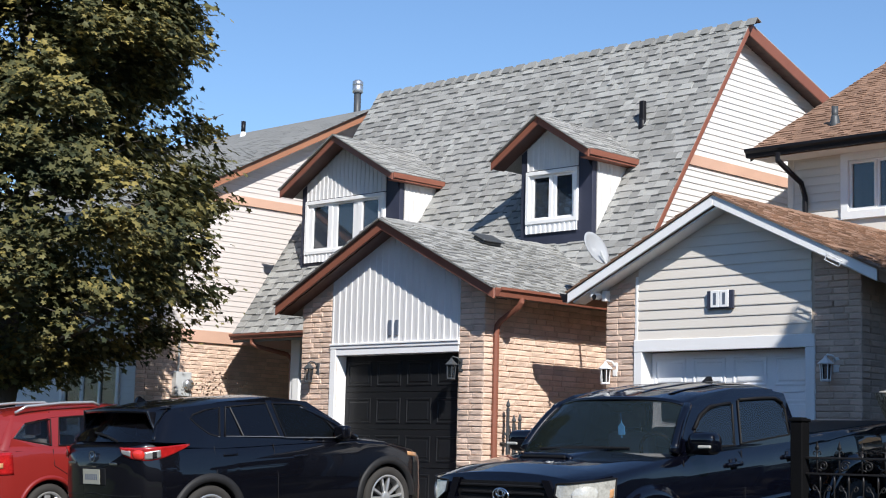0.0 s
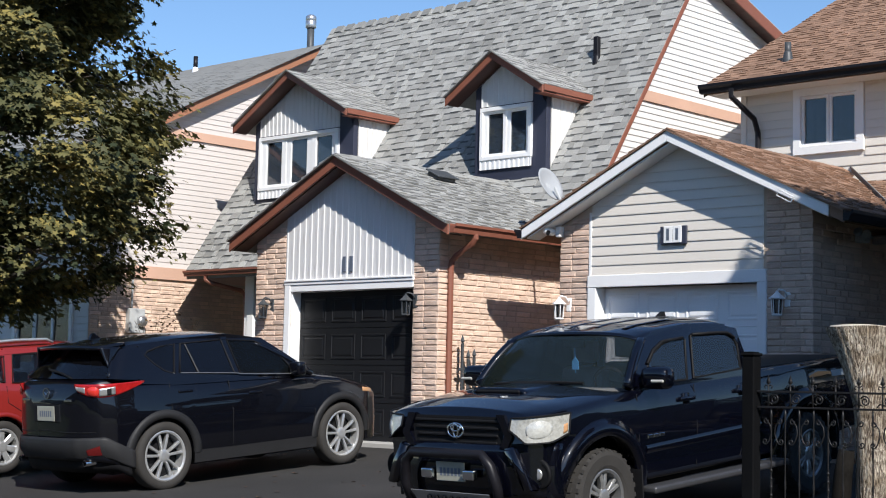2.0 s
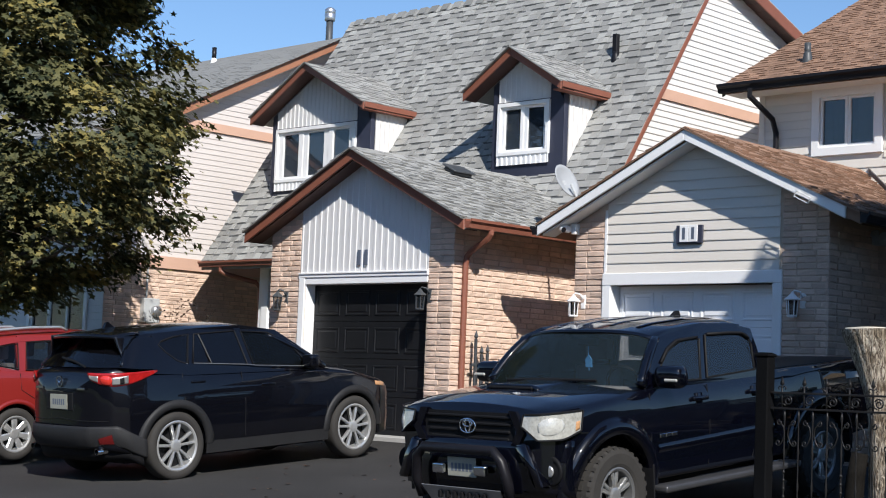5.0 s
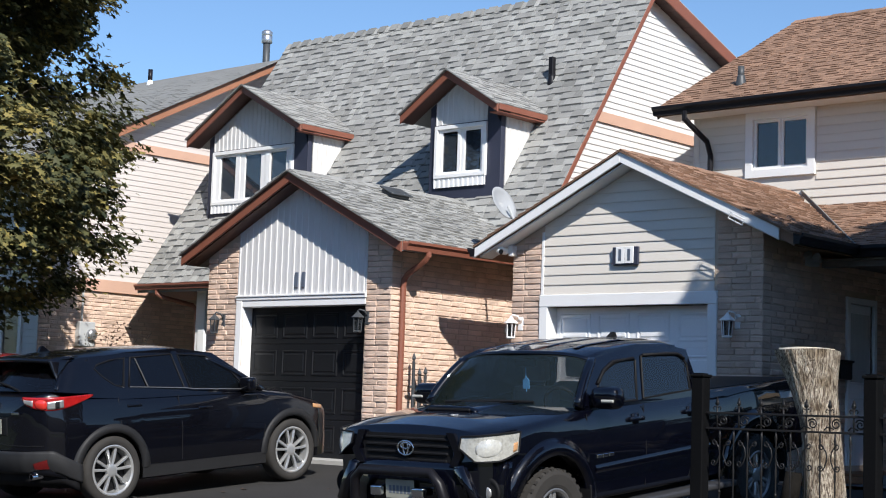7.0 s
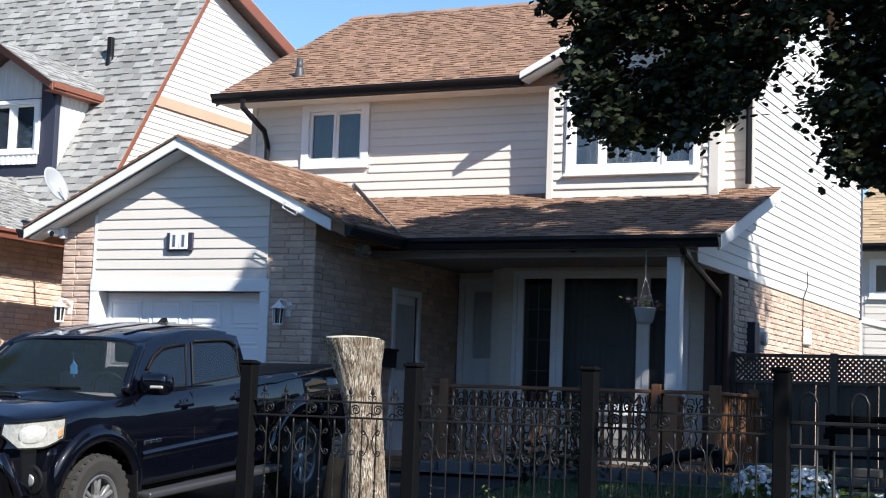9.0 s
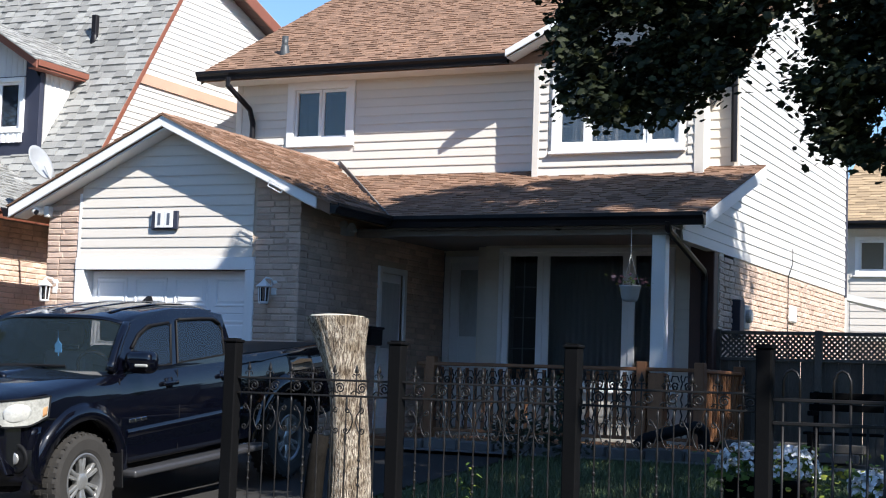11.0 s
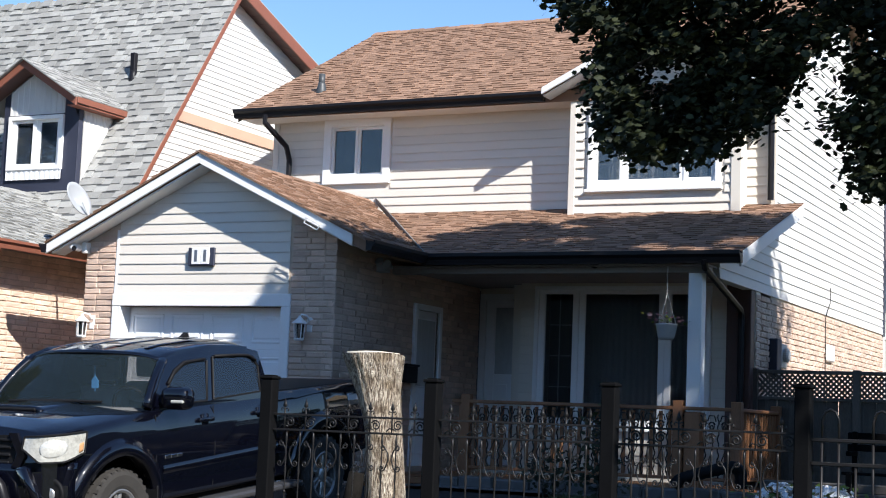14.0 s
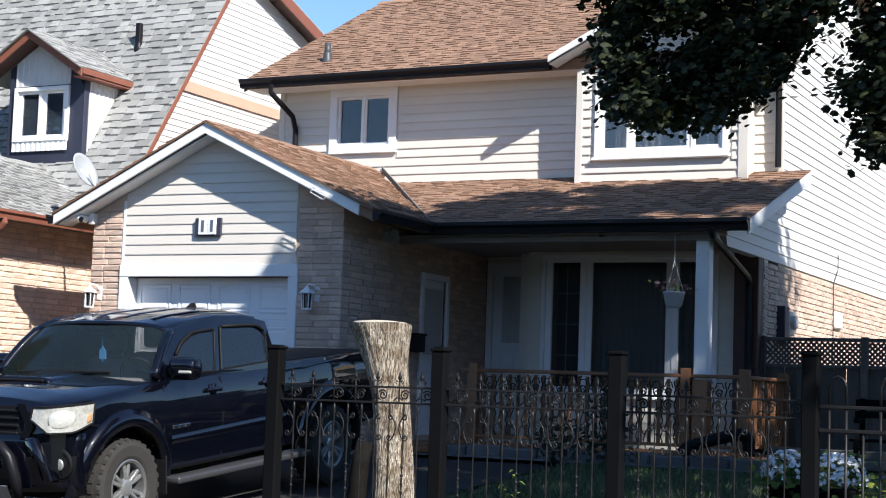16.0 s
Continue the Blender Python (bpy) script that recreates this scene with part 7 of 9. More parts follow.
# ---- trees ----
def leaf_material(name, dark, light, yellow):
    m = bpy.data.materials.new(name)
    n, l, b = nodes_of(m)
    geo = n.new("ShaderNodeNewGeometry")
    big = n.new("ShaderNodeTexNoise")
    big.inputs["Scale"].default_value, big.inputs["Detail"].default_value = 0.9, 3
    l.new(geo.outputs["Position"], big.inputs[0])
    add = n.new("ShaderNodeMath")
    add.operation = "MULTIPLY_ADD"
    add.inputs[1].default_value, add.inputs[2].default_value = 0.45, -0.12
    l.new(geo.outputs["Random Per Island"], add.inputs[0])
    tot = n.new("ShaderNodeMath")
    tot.operation = "ADD"
    l.new(add.outputs[0], tot.inputs[0]), l.new(big.outputs[0], tot.inputs[1])
    cr = n.new("ShaderNodeValToRGB")
    cr.color_ramp.elements[0].position, cr.color_ramp.elements[0].color = 0.35, (*dark, 1)
    cr.color_ramp.elements[1].position, cr.color_ramp.elements[1].color = 0.70, (*light, 1)
    e = cr.color_ramp.elements.new(0.86)
    e.color = (*yellow, 1)
    l.new(tot.outputs[0], cr.inputs[0])
    l.new(cr.outputs[0], b.inputs["Base Color"])
    b.inputs["Roughness"].default_value, b.inputs["Specular IOR Level"].default_value = 0.65, 0.3
    tr, mx = n.new("ShaderNodeBsdfTranslucent"), n.new("ShaderNodeMixShader")
    l.new(cr.outputs[0], tr.inputs[0])
    mx.inputs[0].default_value = 0.22
    l.new(b.outputs[0], mx.inputs[1]), l.new(tr.outputs[0], mx.inputs[2])
    l.new(mx.outputs[0], n["Material Output"].inputs[0])
    return m


M_LEAF = leaf_material("maple_leaf", (0.034, 0.044, 0.020), (0.135, 0.126, 0.047), (0.28, 0.225, 0.068))
# Near-black greens: the crown's shade on these leaves is put into the colour.
M_LEAF_SHADED = leaf_material("shaded_maple_leaf", (0.013, 0.018, 0.010), (0.028, 0.035, 0.015), (0.06, 0.068, 0.024))
M_SHRUB = leaf_material("bronze_shrub_leaf", (0.05, 0.035, 0.025), (0.12, 0.07, 0.05), (0.17, 0.12, 0.06))
M_GREENLEAF = leaf_material("bright_plant_leaf", (0.045, 0.09, 0.02), (0.13, 0.19, 0.035), (0.32, 0.33, 0.05))
M_PINK = leaf_material("faded_pink_petals", (0.20, 0.09, 0.10), (0.42, 0.20, 0.22), (0.55, 0.38, 0.38))
M_PETAL = surf("white_petals", (0.80, 0.80, 0.82), 0.6, var=0.06, scale=10, bump=0.0)
STAR = [(0.0, -0.48), (0.22, -0.36), (0.46, -0.22), (0.37, 0.02), (0.44, 0.28), (0.24, 0.30), (0.0, 0.54), (-0.24, 0.30), (-0.44, 0.28), (-0.37, 0.02), (-0.46, -0.22), (-0.22, -0.36)]

LOBED = [(0.0, -0.30), (0.32, -0.42), (0.24, -0.10), (0.52, 0.16), (0.20, 0.16), (0.0, 0.58), (-0.20, 0.16), (-0.52, 0.16), (-0.24, -0.10), (-0.32, -0.42)]
SMALL = [(0.0, -0.5), (0.42, -0.24), (0.38, 0.28), (0.0, 0.54), (-0.38, 0.28), (-0.42, -0.24)]


def leaf_cloud(name, clumps, size, material, parent, seed, per=(22, 34), spread=0.34, droop=0.5, label="", shape=None):
    """Clumps of lobed leaves, each leaf a small folded polygon."""
    rnd = random.Random(seed)
    vs, fs = [], []
    for c, r, outward in clumps:
        for _ in range(rnd.randint(*per)):
            d = Vector((rnd.gauss(0, 1), rnd.gauss(0, 1), rnd.gauss(0, 0.62)))
            p = c + d * spread * r * 0.6
            n = (outward * 0.7 + Vector((rnd.gauss(0, 0.5), rnd.gauss(0, 0.5), 0.75 + rnd.gauss(0, 0.4)))).normalized()
            t = n.orthogonal().normalized()
            t = (Matrix.Rotation(rnd.uniform(0, 6.28), 3, n) @ t)
            s = size * rnd.uniform(0.65, 1.25)
            bvec = n.cross(t)
            o = len(vs)
            fold = rnd.uniform(0.05, 0.3)
            for x, y in shape or STAR:
                vs.append(p + s * (x * t + y * bvec - fold * abs(x) * n * 1.0 - droop * 0.15 * y * y * n))
            vs.append(p)
            k = len(shape or STAR)
            fs.extend((o + k, o + i, o + (i + 1) % k) for i in range(0, k))
    return raw(name, vs, fs, material, parent, label, kind="stuff")


def limb(bm, a, b, r0, r1, seed, sag=0.15, n=7):
    rnd = random.Random(seed)
    a, b = Vector(a), Vector(b)
    pts, rad = [], []
    for i in range(n + 1):
        k = i / n
        p = a.lerp(b, k) + Vector((rnd.gauss(0, 0.05), rnd.gauss(0, 0.05), rnd.gauss(0, 0.04) + sag * math.sin(k * math.pi))) * (0 if i == 0 else 1)
        pts.append(p)
        rad.append(r0 + (r1 - r0) * k)
    tube(bm, pts, r0, 7, rad)
    return pts


def maple(base, height, shell, clumps, size, material, seed, name, label, trunk_r=0.2, limbs=26, rmin=0.62, boughs=0, per=(22, 34), shape=None):
    """A maple: tapered trunk, limbs to the rim of the crown, and leaf clumps in tiers; shell(z, angle) gives the crown's reach."""
    rnd = random.Random(seed)
    T = thing(name, base, label, "tree")
    base = Vector(base)
    bm = bmesh.new()
    limb(bm, base, base + Vector((0.1, 0.05, height * 0.92)), trunk_r, 0.03, seed, 0.0, 12)
    part("trunk", bm, M_TRUNK, T, smooth=True)
    made = []
    for i in range(limbs):
        z = height * rnd.uniform(0.16, 0.9)
        a = rnd.uniform(0, 2 * math.pi)
        R = shell(z + 0.3, a) * 0.88
        if R < 0.3:
            continue
        bm = bmesh.new()
        tip = base + Vector((R * math.cos(a), R * math.sin(a), z + 0.25 * R * rnd.uniform(0.1, 0.8)))
        pts = limb(bm, base + Vector((0.03, 0.02, max(z - 0.5 * R * 0.6, height * 0.12))), tip, 0.06 * (1 - z / height) + 0.022, 0.008, seed + i)
        for j in range(3):
            q = pts[rnd.randint(3, 6)]
            limb(bm, q, q + Vector((rnd.gauss(0, 0.6), rnd.gauss(0, 0.6), rnd.gauss(0.1, 0.3))), 0.014, 0.004, seed + i * 7 + j, 0.05, 4)
        part("limb", bm, M_TRUNK, T, smooth=True)
        made.append((z, a))
    cl = []
    for i in range(clumps):
        z = height * rnd.uniform(0.10, 1.0)
        a = rnd.uniform(0, 2 * math.pi)
        R = shell(z, a) * (1.0 + 0.09 * noise.noise((math.cos(a) * 2.1, math.sin(a) * 2.1, z * 1.3 + seed)))
        if R <= 0.05:
            continue
        tier = 0.10 * math.sin(z * 5.2 + 2 * math.sin(a * 3))
        k = rmin + (1 - rmin) * rnd.random() ** 0.6
        p = base + Vector((R * k * math.cos(a), R * k * math.sin(a), z + tier - 0.12 * k * R * 0.5))
        out = Vector((math.cos(a), math.sin(a), 0.25))
        cl.append((p, rnd.uniform(0.7, 1.25), out))
    for i in range(boughs):
        # a leafy bough end: a flat spray of clumps, fuller on top
        z, a = height * rnd.uniform(0.16, 1.0), rnd.uniform(0, 2 * math.pi)
        R = shell(z, a)
        if R <= 0.05:
            continue
        k = rnd.uniform(0.80, 0.97)
        c, out = base + Vector((R * k * math.cos(a), R * k * math.sin(a), z)), Vector((math.cos(a), math.sin(a), 0.5))
        for j in range(rnd.randint(9, 16)):
            d = Vector((rnd.gauss(0, 0.24), rnd.gauss(0, 0.24), rnd.gauss(0, 0.11)))
            cl.append((c + d, rnd.uniform(0.45, 0.8), out))
    leaf_cloud("crown", cl, size, material, T, seed, per=per, shape=shape or SMALL)
    return T


def reach_left(z, a):
    k = np.interp(z, [0.0, 2.05, 2.22, 2.40, 2.68, 2.9, 3.15, 3.5, 3.93, 4.3, 4.58, 5.08, 5.31, 5.7, 6.0, 6.12, 6.4, 6.5, 6.82, 7.3, 7.9, 9.0, 10.6, 11.4], [0.0, 0.0, 0.8, 1.7, 2.35, 2.7, 2.95, 3.25, 3.0, 3.15, 2.9, 3.05, 2.6, 2.9, 2.95, 2.45, 2.05, 2.2, 2.6, 2.5, 2.4, 1.8, 0.8, 0.0])
    return float(k) * (0.985 + 0.03 * math.sin(3 * a + 1.7 * z))


maple((-21.55, 12.65, 0.70), 11.2, reach_left, 880, 0.125, M_LEAF, 5, "maple_tree", "leafy maple with dark green and yellowing leaves beside the driveway", 0.19, 34, 0.40, 290, (28, 36), LOBED)


def reach_right(z, a):
    k = float(np.interp(z, [0.0, 3.2, 4.5, 6.5, 9.0, 11.0, 12.5, 14.0, 14.6], [0.0, 2.0, 4.5, 5.6, 5.8, 5.2, 3.9, 2.0, 0.0]))
    return k


RT = maple((5.5, 11.5, 0.55), 14.2, reach_right, 1000, 0.19, M_LEAF_SHADED, 9, "maple_tree", "tall maple with shade-dark leaves whose low boughs hang over the yard", 0.3, 26, 0.35)
# boughs that hang into view from the tall maple
rnd = random.Random(31)
hang = []
for i in range(2550):
    x, z = rnd.uniform(-4.98, -1.3), rnd.uniform(3.35, 6.1)
    low = np.interp(x, [-5.0, -4.75, -4.55, -4.45, -4.3, -3.95, -3.6, -3.4, -3.1, -2.9, -2.75, -2.62, -2.5, -2.35, -2.2, -1.6], [5.36, 5.08, 4.8, 4.35, 3.9, 3.76, 3.78, 3.82, 4.0, 4.18, 4.42, 4.3, 3.95, 3.6, 3.42, 3.4])
    if (3.9 < z < 4.72 and abs((x + 2.706) * 0.867 - (z - 4.02) * 0.499) < 0.15) or z < low + 0.10 * noise.noise((x * 4, 1.0, 2.0)) or noise.noise((x * 2.6, z * 2.6, 7.0)) < -0.34 + 0.10 * max(0, z - 4.2):
        continue
    k = 1 + rnd.gauss(0, 0.025)
    hang.append((Vector((x * k, 11.5 * k, 1.7 + (z - 1.7) * k)), rnd.uniform(0.5, 0.9), Vector((-0.2, -0.6, 0.1))))
leaf_cloud("bough_leaves", hang, 0.062, M_LEAF_SHADED, RT, 77, per=(28, 36), spread=0.19, droop=1.0)
# unseen upper boughs towards the houses, added to shade porch roof, garage side and yard
high = []
for cx, cy, cz, rx, ry, rz, n in ((-2.3, 13.0, 8.2, 2.4, 1.4, 1.15, 680), (-0.3, 15.1, 10.3, 2.3, 1.2, 0.6, 1900), (1.1, 15.3, 10.3, 0.9, 0.9, 0.4, 260), (0.6, 12.4, 7.3, 2.2, 1.3, 0.7, 150), (1.5, 16.3, 8.6, 0.75, 0.5, 1.7, 330), (-2.8, 14.2, 9.15, 0.9, 0.75, 0.6, 260), (2.8, 12.4, 9.1, 1.4, 0.8, 0.7, 240)):
    for i in range(n):
        d = Vector((rnd.gauss(0, 1), rnd.gauss(0, 1), rnd.gauss(0, 1))).normalized() * rnd.random() ** 0.4
        p = Vector((cx + rx * d.x, cy + ry * d.y, cz + rz * d.z))
        # gaps run along the sun's way, letting streaks of light onto the porch roof
        if cz > 10 and noise.noise(((p.x + 1.727 * p.y) * 1.1, (p.z + 1.592 * p.y) * 1.5, 3.0)) < 0.03:
            continue
        high.append((p, rnd.uniform(0.32, 0.5) if cz > 10 else rnd.uniform(0.7, 1.1), Vector((-0.3, -0.2, 0.4))))
leaf_cloud("bough_leaves", high, 0.16, M_LEAF_SHADED, RT, 78, per=(14, 20), spread=0.4, droop=1.0, shape=SMALL)
for i, (tip, mid) in enumerate((((-4.2, 11.3, 4.35), (-1.2, 11.4, 5.6)), ((-3.4, 11.6, 4.0), (-0.8, 11.5, 5.6)), ((-2.2, 11.4, 3.65), (0.6, 11.3, 5.2)), ((-3.8, 11.7, 5.6), (-0.2, 11.5, 6.4)), ((-3.6, 13.2, 8.2), (0.8, 12.2, 7.4)), ((-2.0, 15.2, 10.3), (2.2, 13.2, 8.8)), ((1.4, 16.6, 9.4), (3.2, 14.0, 8.4)))):
    bm = bmesh.new()
    limb(bm, (4.9, 11.0, 5.5), mid, 0.09, 0.045, 60 + i, 0.2)
    limb(bm, mid, tip, 0.045, 0.008, 80 + i, 0.15)
    part("bough", bm, M_TRUNK, RT, smooth=True)

# ---- stump behind the fence ----
M_DARK_WOOD = surf("weathered_black_bark", (0.011, 0.010, 0.009), 0.95, spec=0.03, var=0.4, scale=9, fine=60, bump=0.5)
def stump():
    T = thing("tree_stump", (-5.66, 10.5, 0.5), "tall sawn tree stump with rough grey bark behind the fence", "stump")
    bm = bmesh.new()
    rings, n = [], 72
    zs = [0.45, 0.6, 0.8, 1.05, 1.25, 1.43, 1.55, 1.67, 1.80, 1.92, 2.02, 2.10, 2.16, 2.20]
    rs = [0.24, 0.185, 0.165, 0.152, 0.142, 0.135, 0.131, 0.132, 0.142, 0.157, 0.178, 0.199, 0.214, 0.222]
    lean = Curve([(0.4, -5.50), (1.05, -5.53), (1.43, -5.56), (1.67, -5.58), (1.92, -5.635), (2.2, -5.685)], 0.1)
    for z, r in zip(zs, rs):
        ring = []
        for k in range(n):
            a = 2 * math.pi * k / n
            q = r * (1 + 0.06 * noise.noise((math.cos(a) * 1.3, math.sin(a) * 1.3, z * 1.1)) + 0.045 * noise.noise((math.cos(a) * 6, math.sin(a) * 6, z * 1.5)) + 0.05 * abs(math.sin(a * 11 + 2.5 * noise.noise((a, z * 2, 1)))))
            ring.append(bm.verts.new((lean(z) + q * math.cos(a), 10.52 + q * math.sin(a), z + (0.02 * noise.noise((math.cos(a), math.sin(a), 5)) if z > 2.18 else 0))))
        rings.append(ring)
    for a, b in zip(rings, rings[1:]):
        for k in range(n):
            bm.faces.new((a[k], a[(k + 1) % n], b[(k + 1) % n], b[k]))
    part("bark", bm, M_BARK, T, smooth=True)
    bm = bmesh.new()
    lathe(bm, [(0.205, 2.185), (0.198, 2.212), (0.1, 2.222), (0.004, 2.22)], 40, Matrix.Translation((-5.69, 10.52, 0)))
    part("sawn_top", bm, M_CUT, T, "pale sawn wood", smooth=True)
    bm = bmesh.new()
    tube(bm, [(-5.76, 10.36, 0.45), (-5.75, 10.35, 0.8), (-5.72, 10.35, 1.15), (-5.70, 10.37, 1.33)], 0.07, 10, [0.085, 0.075, 0.068, 0.06])
    part("side_stub", bm, M_DARK_WOOD, T, "dark sawn side stub", smooth=True)


stump()

# ---- iron fence along the yard ----
FY = 9.6


def spiral(c, r, turns, start, flip, n=18, shrink=0.25):
    return [Vector((c[0] + flip * r * (1 - (1 - shrink) * i / n) * math.cos(start + turns * 2 * math.pi * i / n), FY, c[2] + r * (1 - (1 - shrink) * i / n) * math.sin(start + turns * 2 * math.pi * i / n))) for i in range(n + 1)]


def fence_post(x, top):
    T = thing("fence_post", (x, FY, 0.35), "black painted square wooden fence post with a small cap", "fence post", "fence posts along the yard")
    bm = bmesh.new()
    soft_box(bm, (x - 0.048, FY - 0.048, 0.3), (x + 0.048, FY + 0.048, top - 0.03), 0.008)
    part("post", bm, M_POST, T)
    bm = bmesh.new()
    soft_box(bm, (x - 0.056, FY - 0.056, top - 0.03), (x + 0.056, FY + 0.056, top - 0.008), 0.006)
    soft_box(bm, (x - 0.04, FY - 0.04, top - 0.008), (x + 0.04, FY + 0.04, top), 0.006)
    part("cap", bm, M_POST, T)


POSTS = [(-6.0, 2.0), (-4.72, 2.005), (-3.475, 2.01), (-2.25, 2.03)]
for x, top in POSTS:
    fence_post(x, top)


def iron_panel(x0, x1):
    T = thing("iron_fence_panel", ((x0 + x1) / 2, FY, 0.45), "black wrought iron fence panel with spear tops and scrolls", "fence panel", "iron fence panels")
    for z in (1.73, 1.625, 0.62):
        bm = bmesh.new()
        soft_box(bm, (x0, FY - 0.012, z - 0.007), (x1, FY + 0.012, z + 0.007), 0.002)
        part("rail", bm, M_IRON, T)
    n = int((x1 - x0) / 0.1)
    for i in range(1, n):
        x = x0 + (x1 - x0) * i / n
        bm = bmesh.new()
        pts = []
        for j in range(25):
            z = 0.5 + 1.12 * j / 24
            pts.append((x, FY, z))
        tube(bm, pts, 0.005, 5, [0.005 + (0.004 if j % 5 == 3 else 0) for j in range(25)])
        if i % 2:
            for j in range(4):
                z = 0.72 + j * 0.055 + (0.3 if i % 4 == 1 else 0)
                lathe(bm, [(0.004, z), (0.013, z + 0.014), (0.004, z + 0.03)], 6, Matrix.Translation((x, FY, 0)))
        part("picket", bm, M_IRON, T, smooth=True)
    m = int((x1 - x0) / 0.155)
    for i in range(m):
        x = x0 + (x1 - x0) * (i + 0.5) / m
        bm = bmesh.new()
        tube(bm, [(x, FY, 1.62), (x, FY, 1.78)], 0.006, 6)
        vs = [bm.verts.new((x + a, FY + b, z)) for a, b, z in ((0, 0, 1.845), (0.018, 0, 1.79), (0, 0.008, 1.785), (-0.018, 0, 1.79), (0, -0.008, 1.785), (0, 0, 1.775))]
        for a, b in ((1, 2), (2, 3), (3, 4), (4, 1)):
            bm.faces.new((vs[0], vs[a], vs[b])), bm.faces.new((vs[5], vs[b], vs[a]))
        for fl in (-1, 1):
            tube(bm, [(x, FY, 1.765), (x + fl * 0.022, FY, 1.775), (x + fl * 0.03, FY, 1.762), (x + fl * 0.022, FY, 1.752)], 0.004, 5)
        part("spear", bm, M_IRON, T, smooth=True)
        bm = bmesh.new()
        tube(bm, spiral((x + 0.045, FY, 1.678), 0.036, 1.5, 0.5, 1 if i % 2 else -1), 0.0055, 6)
        part("scroll", bm, M_IRON, T, smooth=True)
        bm = bmesh.new()
        tube(bm, [(x - 0.04, FY, 1.64), (x - 0.02, FY, 1.66), (x + 0.01, FY, 1.655), (x + 0.03, FY, 1.645)], 0.005, 5)
        part("scroll", bm, M_IRON, T, smooth=True)
    for i in range(int((x1 - x0) / 0.2)):
        x = x0 + 0.12 + i * 0.2
        for fl in (-1, 1):
            bm = bmesh.new()
            tube(bm, [*spiral((x + fl * 0.05, FY, 1.53), 0.022, -1.1, 1.2, fl, 10)[::-1], (x + fl * 0.02, FY, 1.50), (x + fl * 0.012, FY, 1.45), (x + fl * 0.03, FY, 1.40), *spiral((x + fl * 0.06, FY, 1.395), 0.022, 1.1, -2.2, fl, 10)], 0.005, 5)
            part("scroll", bm, M_IRON, T, smooth=True)
            bm = bmesh.new()
            tube(bm, [*spiral((x + fl * 0.045, FY, 0.80), 0.02, -1.0, 1.2, fl, 10)[::-1], (x + fl * 0.016, FY, 0.76), (x + fl * 0.008, FY, 0.70)], 0.005, 5)
            part("scroll", bm, M_IRON, T, smooth=True)


for (a, _), (b, _) in zip(POSTS, POSTS[1:]):
    iron_panel(a + 0.05, b - 0.05)


def hoop_panel(x0, x1):
    T = thing("hoop_top_gate", ((x0 + x1) / 2, FY, 0.4), "black metal gate with hooped tops", "gate")
    for z in (1.70, 1.56, 0.55):
        bm = bmesh.new()
        soft_box(bm, (x0, FY - 0.014, z - 0.011), (x1, FY + 0.014, z + 0.011), 0.003)
        part("rail", bm, M_IRON, T)
    x = x0 + 0.06
    i = 0
    while x < x1:
        bm = bmesh.new()
        tube(bm, [(x, FY, 0.42), (x, FY, 1.70 if i % 3 < 2 else 1.56)], 0.009, 6)
        if i % 3 == 0 and x + 0.09 < x1:
            tube(bm, [(x, FY, 1.70), (x, FY, 1.82), (x + 0.02, FY, 1.865), (x + 0.05, FY, 1.88), (x + 0.08, FY, 1.865), (x + 0.1, FY, 1.82), (x + 0.1, FY, 1.70)], 0.009, 6)
        part("bar", bm, M_IRON, T, smooth=True)
        x += 0.1
        i += 1


hoop_panel(-2.2, 0.4)

# ---- lawn in front of the porch ----
def grass(x0, x1, y0, y1, n, seed):
    rnd = random.Random(seed)
    vs, fs = [], []
    for _ in range(n):
        x, y = rnd.uniform(x0, x1), rnd.uniform(y0, y1)
        z = ground_z(y) - 0.02
        a, h, w = rnd.uniform(0, 6.28), rnd.uniform(0.04, 0.10), 0.006
        c, s = math.cos(a), math.sin(a)
        lx, ly = rnd.gauss(0, 0.03), rnd.gauss(0, 0.03)
        o = len(vs)
        vs += [(x - w * c, y - w * s, z), (x + w * c, y + w * s, z), (x + lx * 0.5 + w * 0.6 * c, y + ly * 0.5 + w * 0.6 * s, z + h * 0.6), (x + lx, y + ly, z + h)]
        fs += [(o, o + 1, o + 2), (o, o + 2, o + 3)]
    tagged(raw("grass", vs, fs, M_GRASS, label="short green lawn grass behind the iron fence", kind="stuff"), category="grass")


grass(-6.6, 1.5, 9.2, 16.9, 60000, 3)

# ---- porch ----
PORCH = thing("porch", (-7.2, 18.8, 0.95), "raised porch deck with cedar rail and iron balusters", "porch")
bm = bmesh.new()
soft_box(bm, (-9.5, 17.95, 0.85), (-5.0, 20.65, 1.05), 0.01)
part("porch_base", bm, M_STONE, PORCH)
for i in range(13):
    bm = bmesh.new()
    soft_box(bm, (-9.52, 17.9 + i * 0.147, 1.05), (-4.97, 17.9 + i * 0.147 + 0.14, 1.085), 0.005)
    part("deck_board", bm, M_DECK, PORCH)
for a, b in (((-9.3, 17.93, 0.75), (-4.97, 17.96, 1.05)),):
    bm = bmesh.new()
    soft_box(bm, a, b, 0.006)
    part("skirt_board", bm, M_DECK, PORCH)
for x, y in ((-8.42, 18.0), (-5.71, 18.0), (-5.02, 18.0), (-5.02, 19.75)):
    bm = bmesh.new()
    soft_box(bm, (x - 0.055, y - 0.055, 1.085), (x + 0.065, y + 0.055, 2.09), 0.008)
    part("rail_post", bm, M_DECK, PORCH)
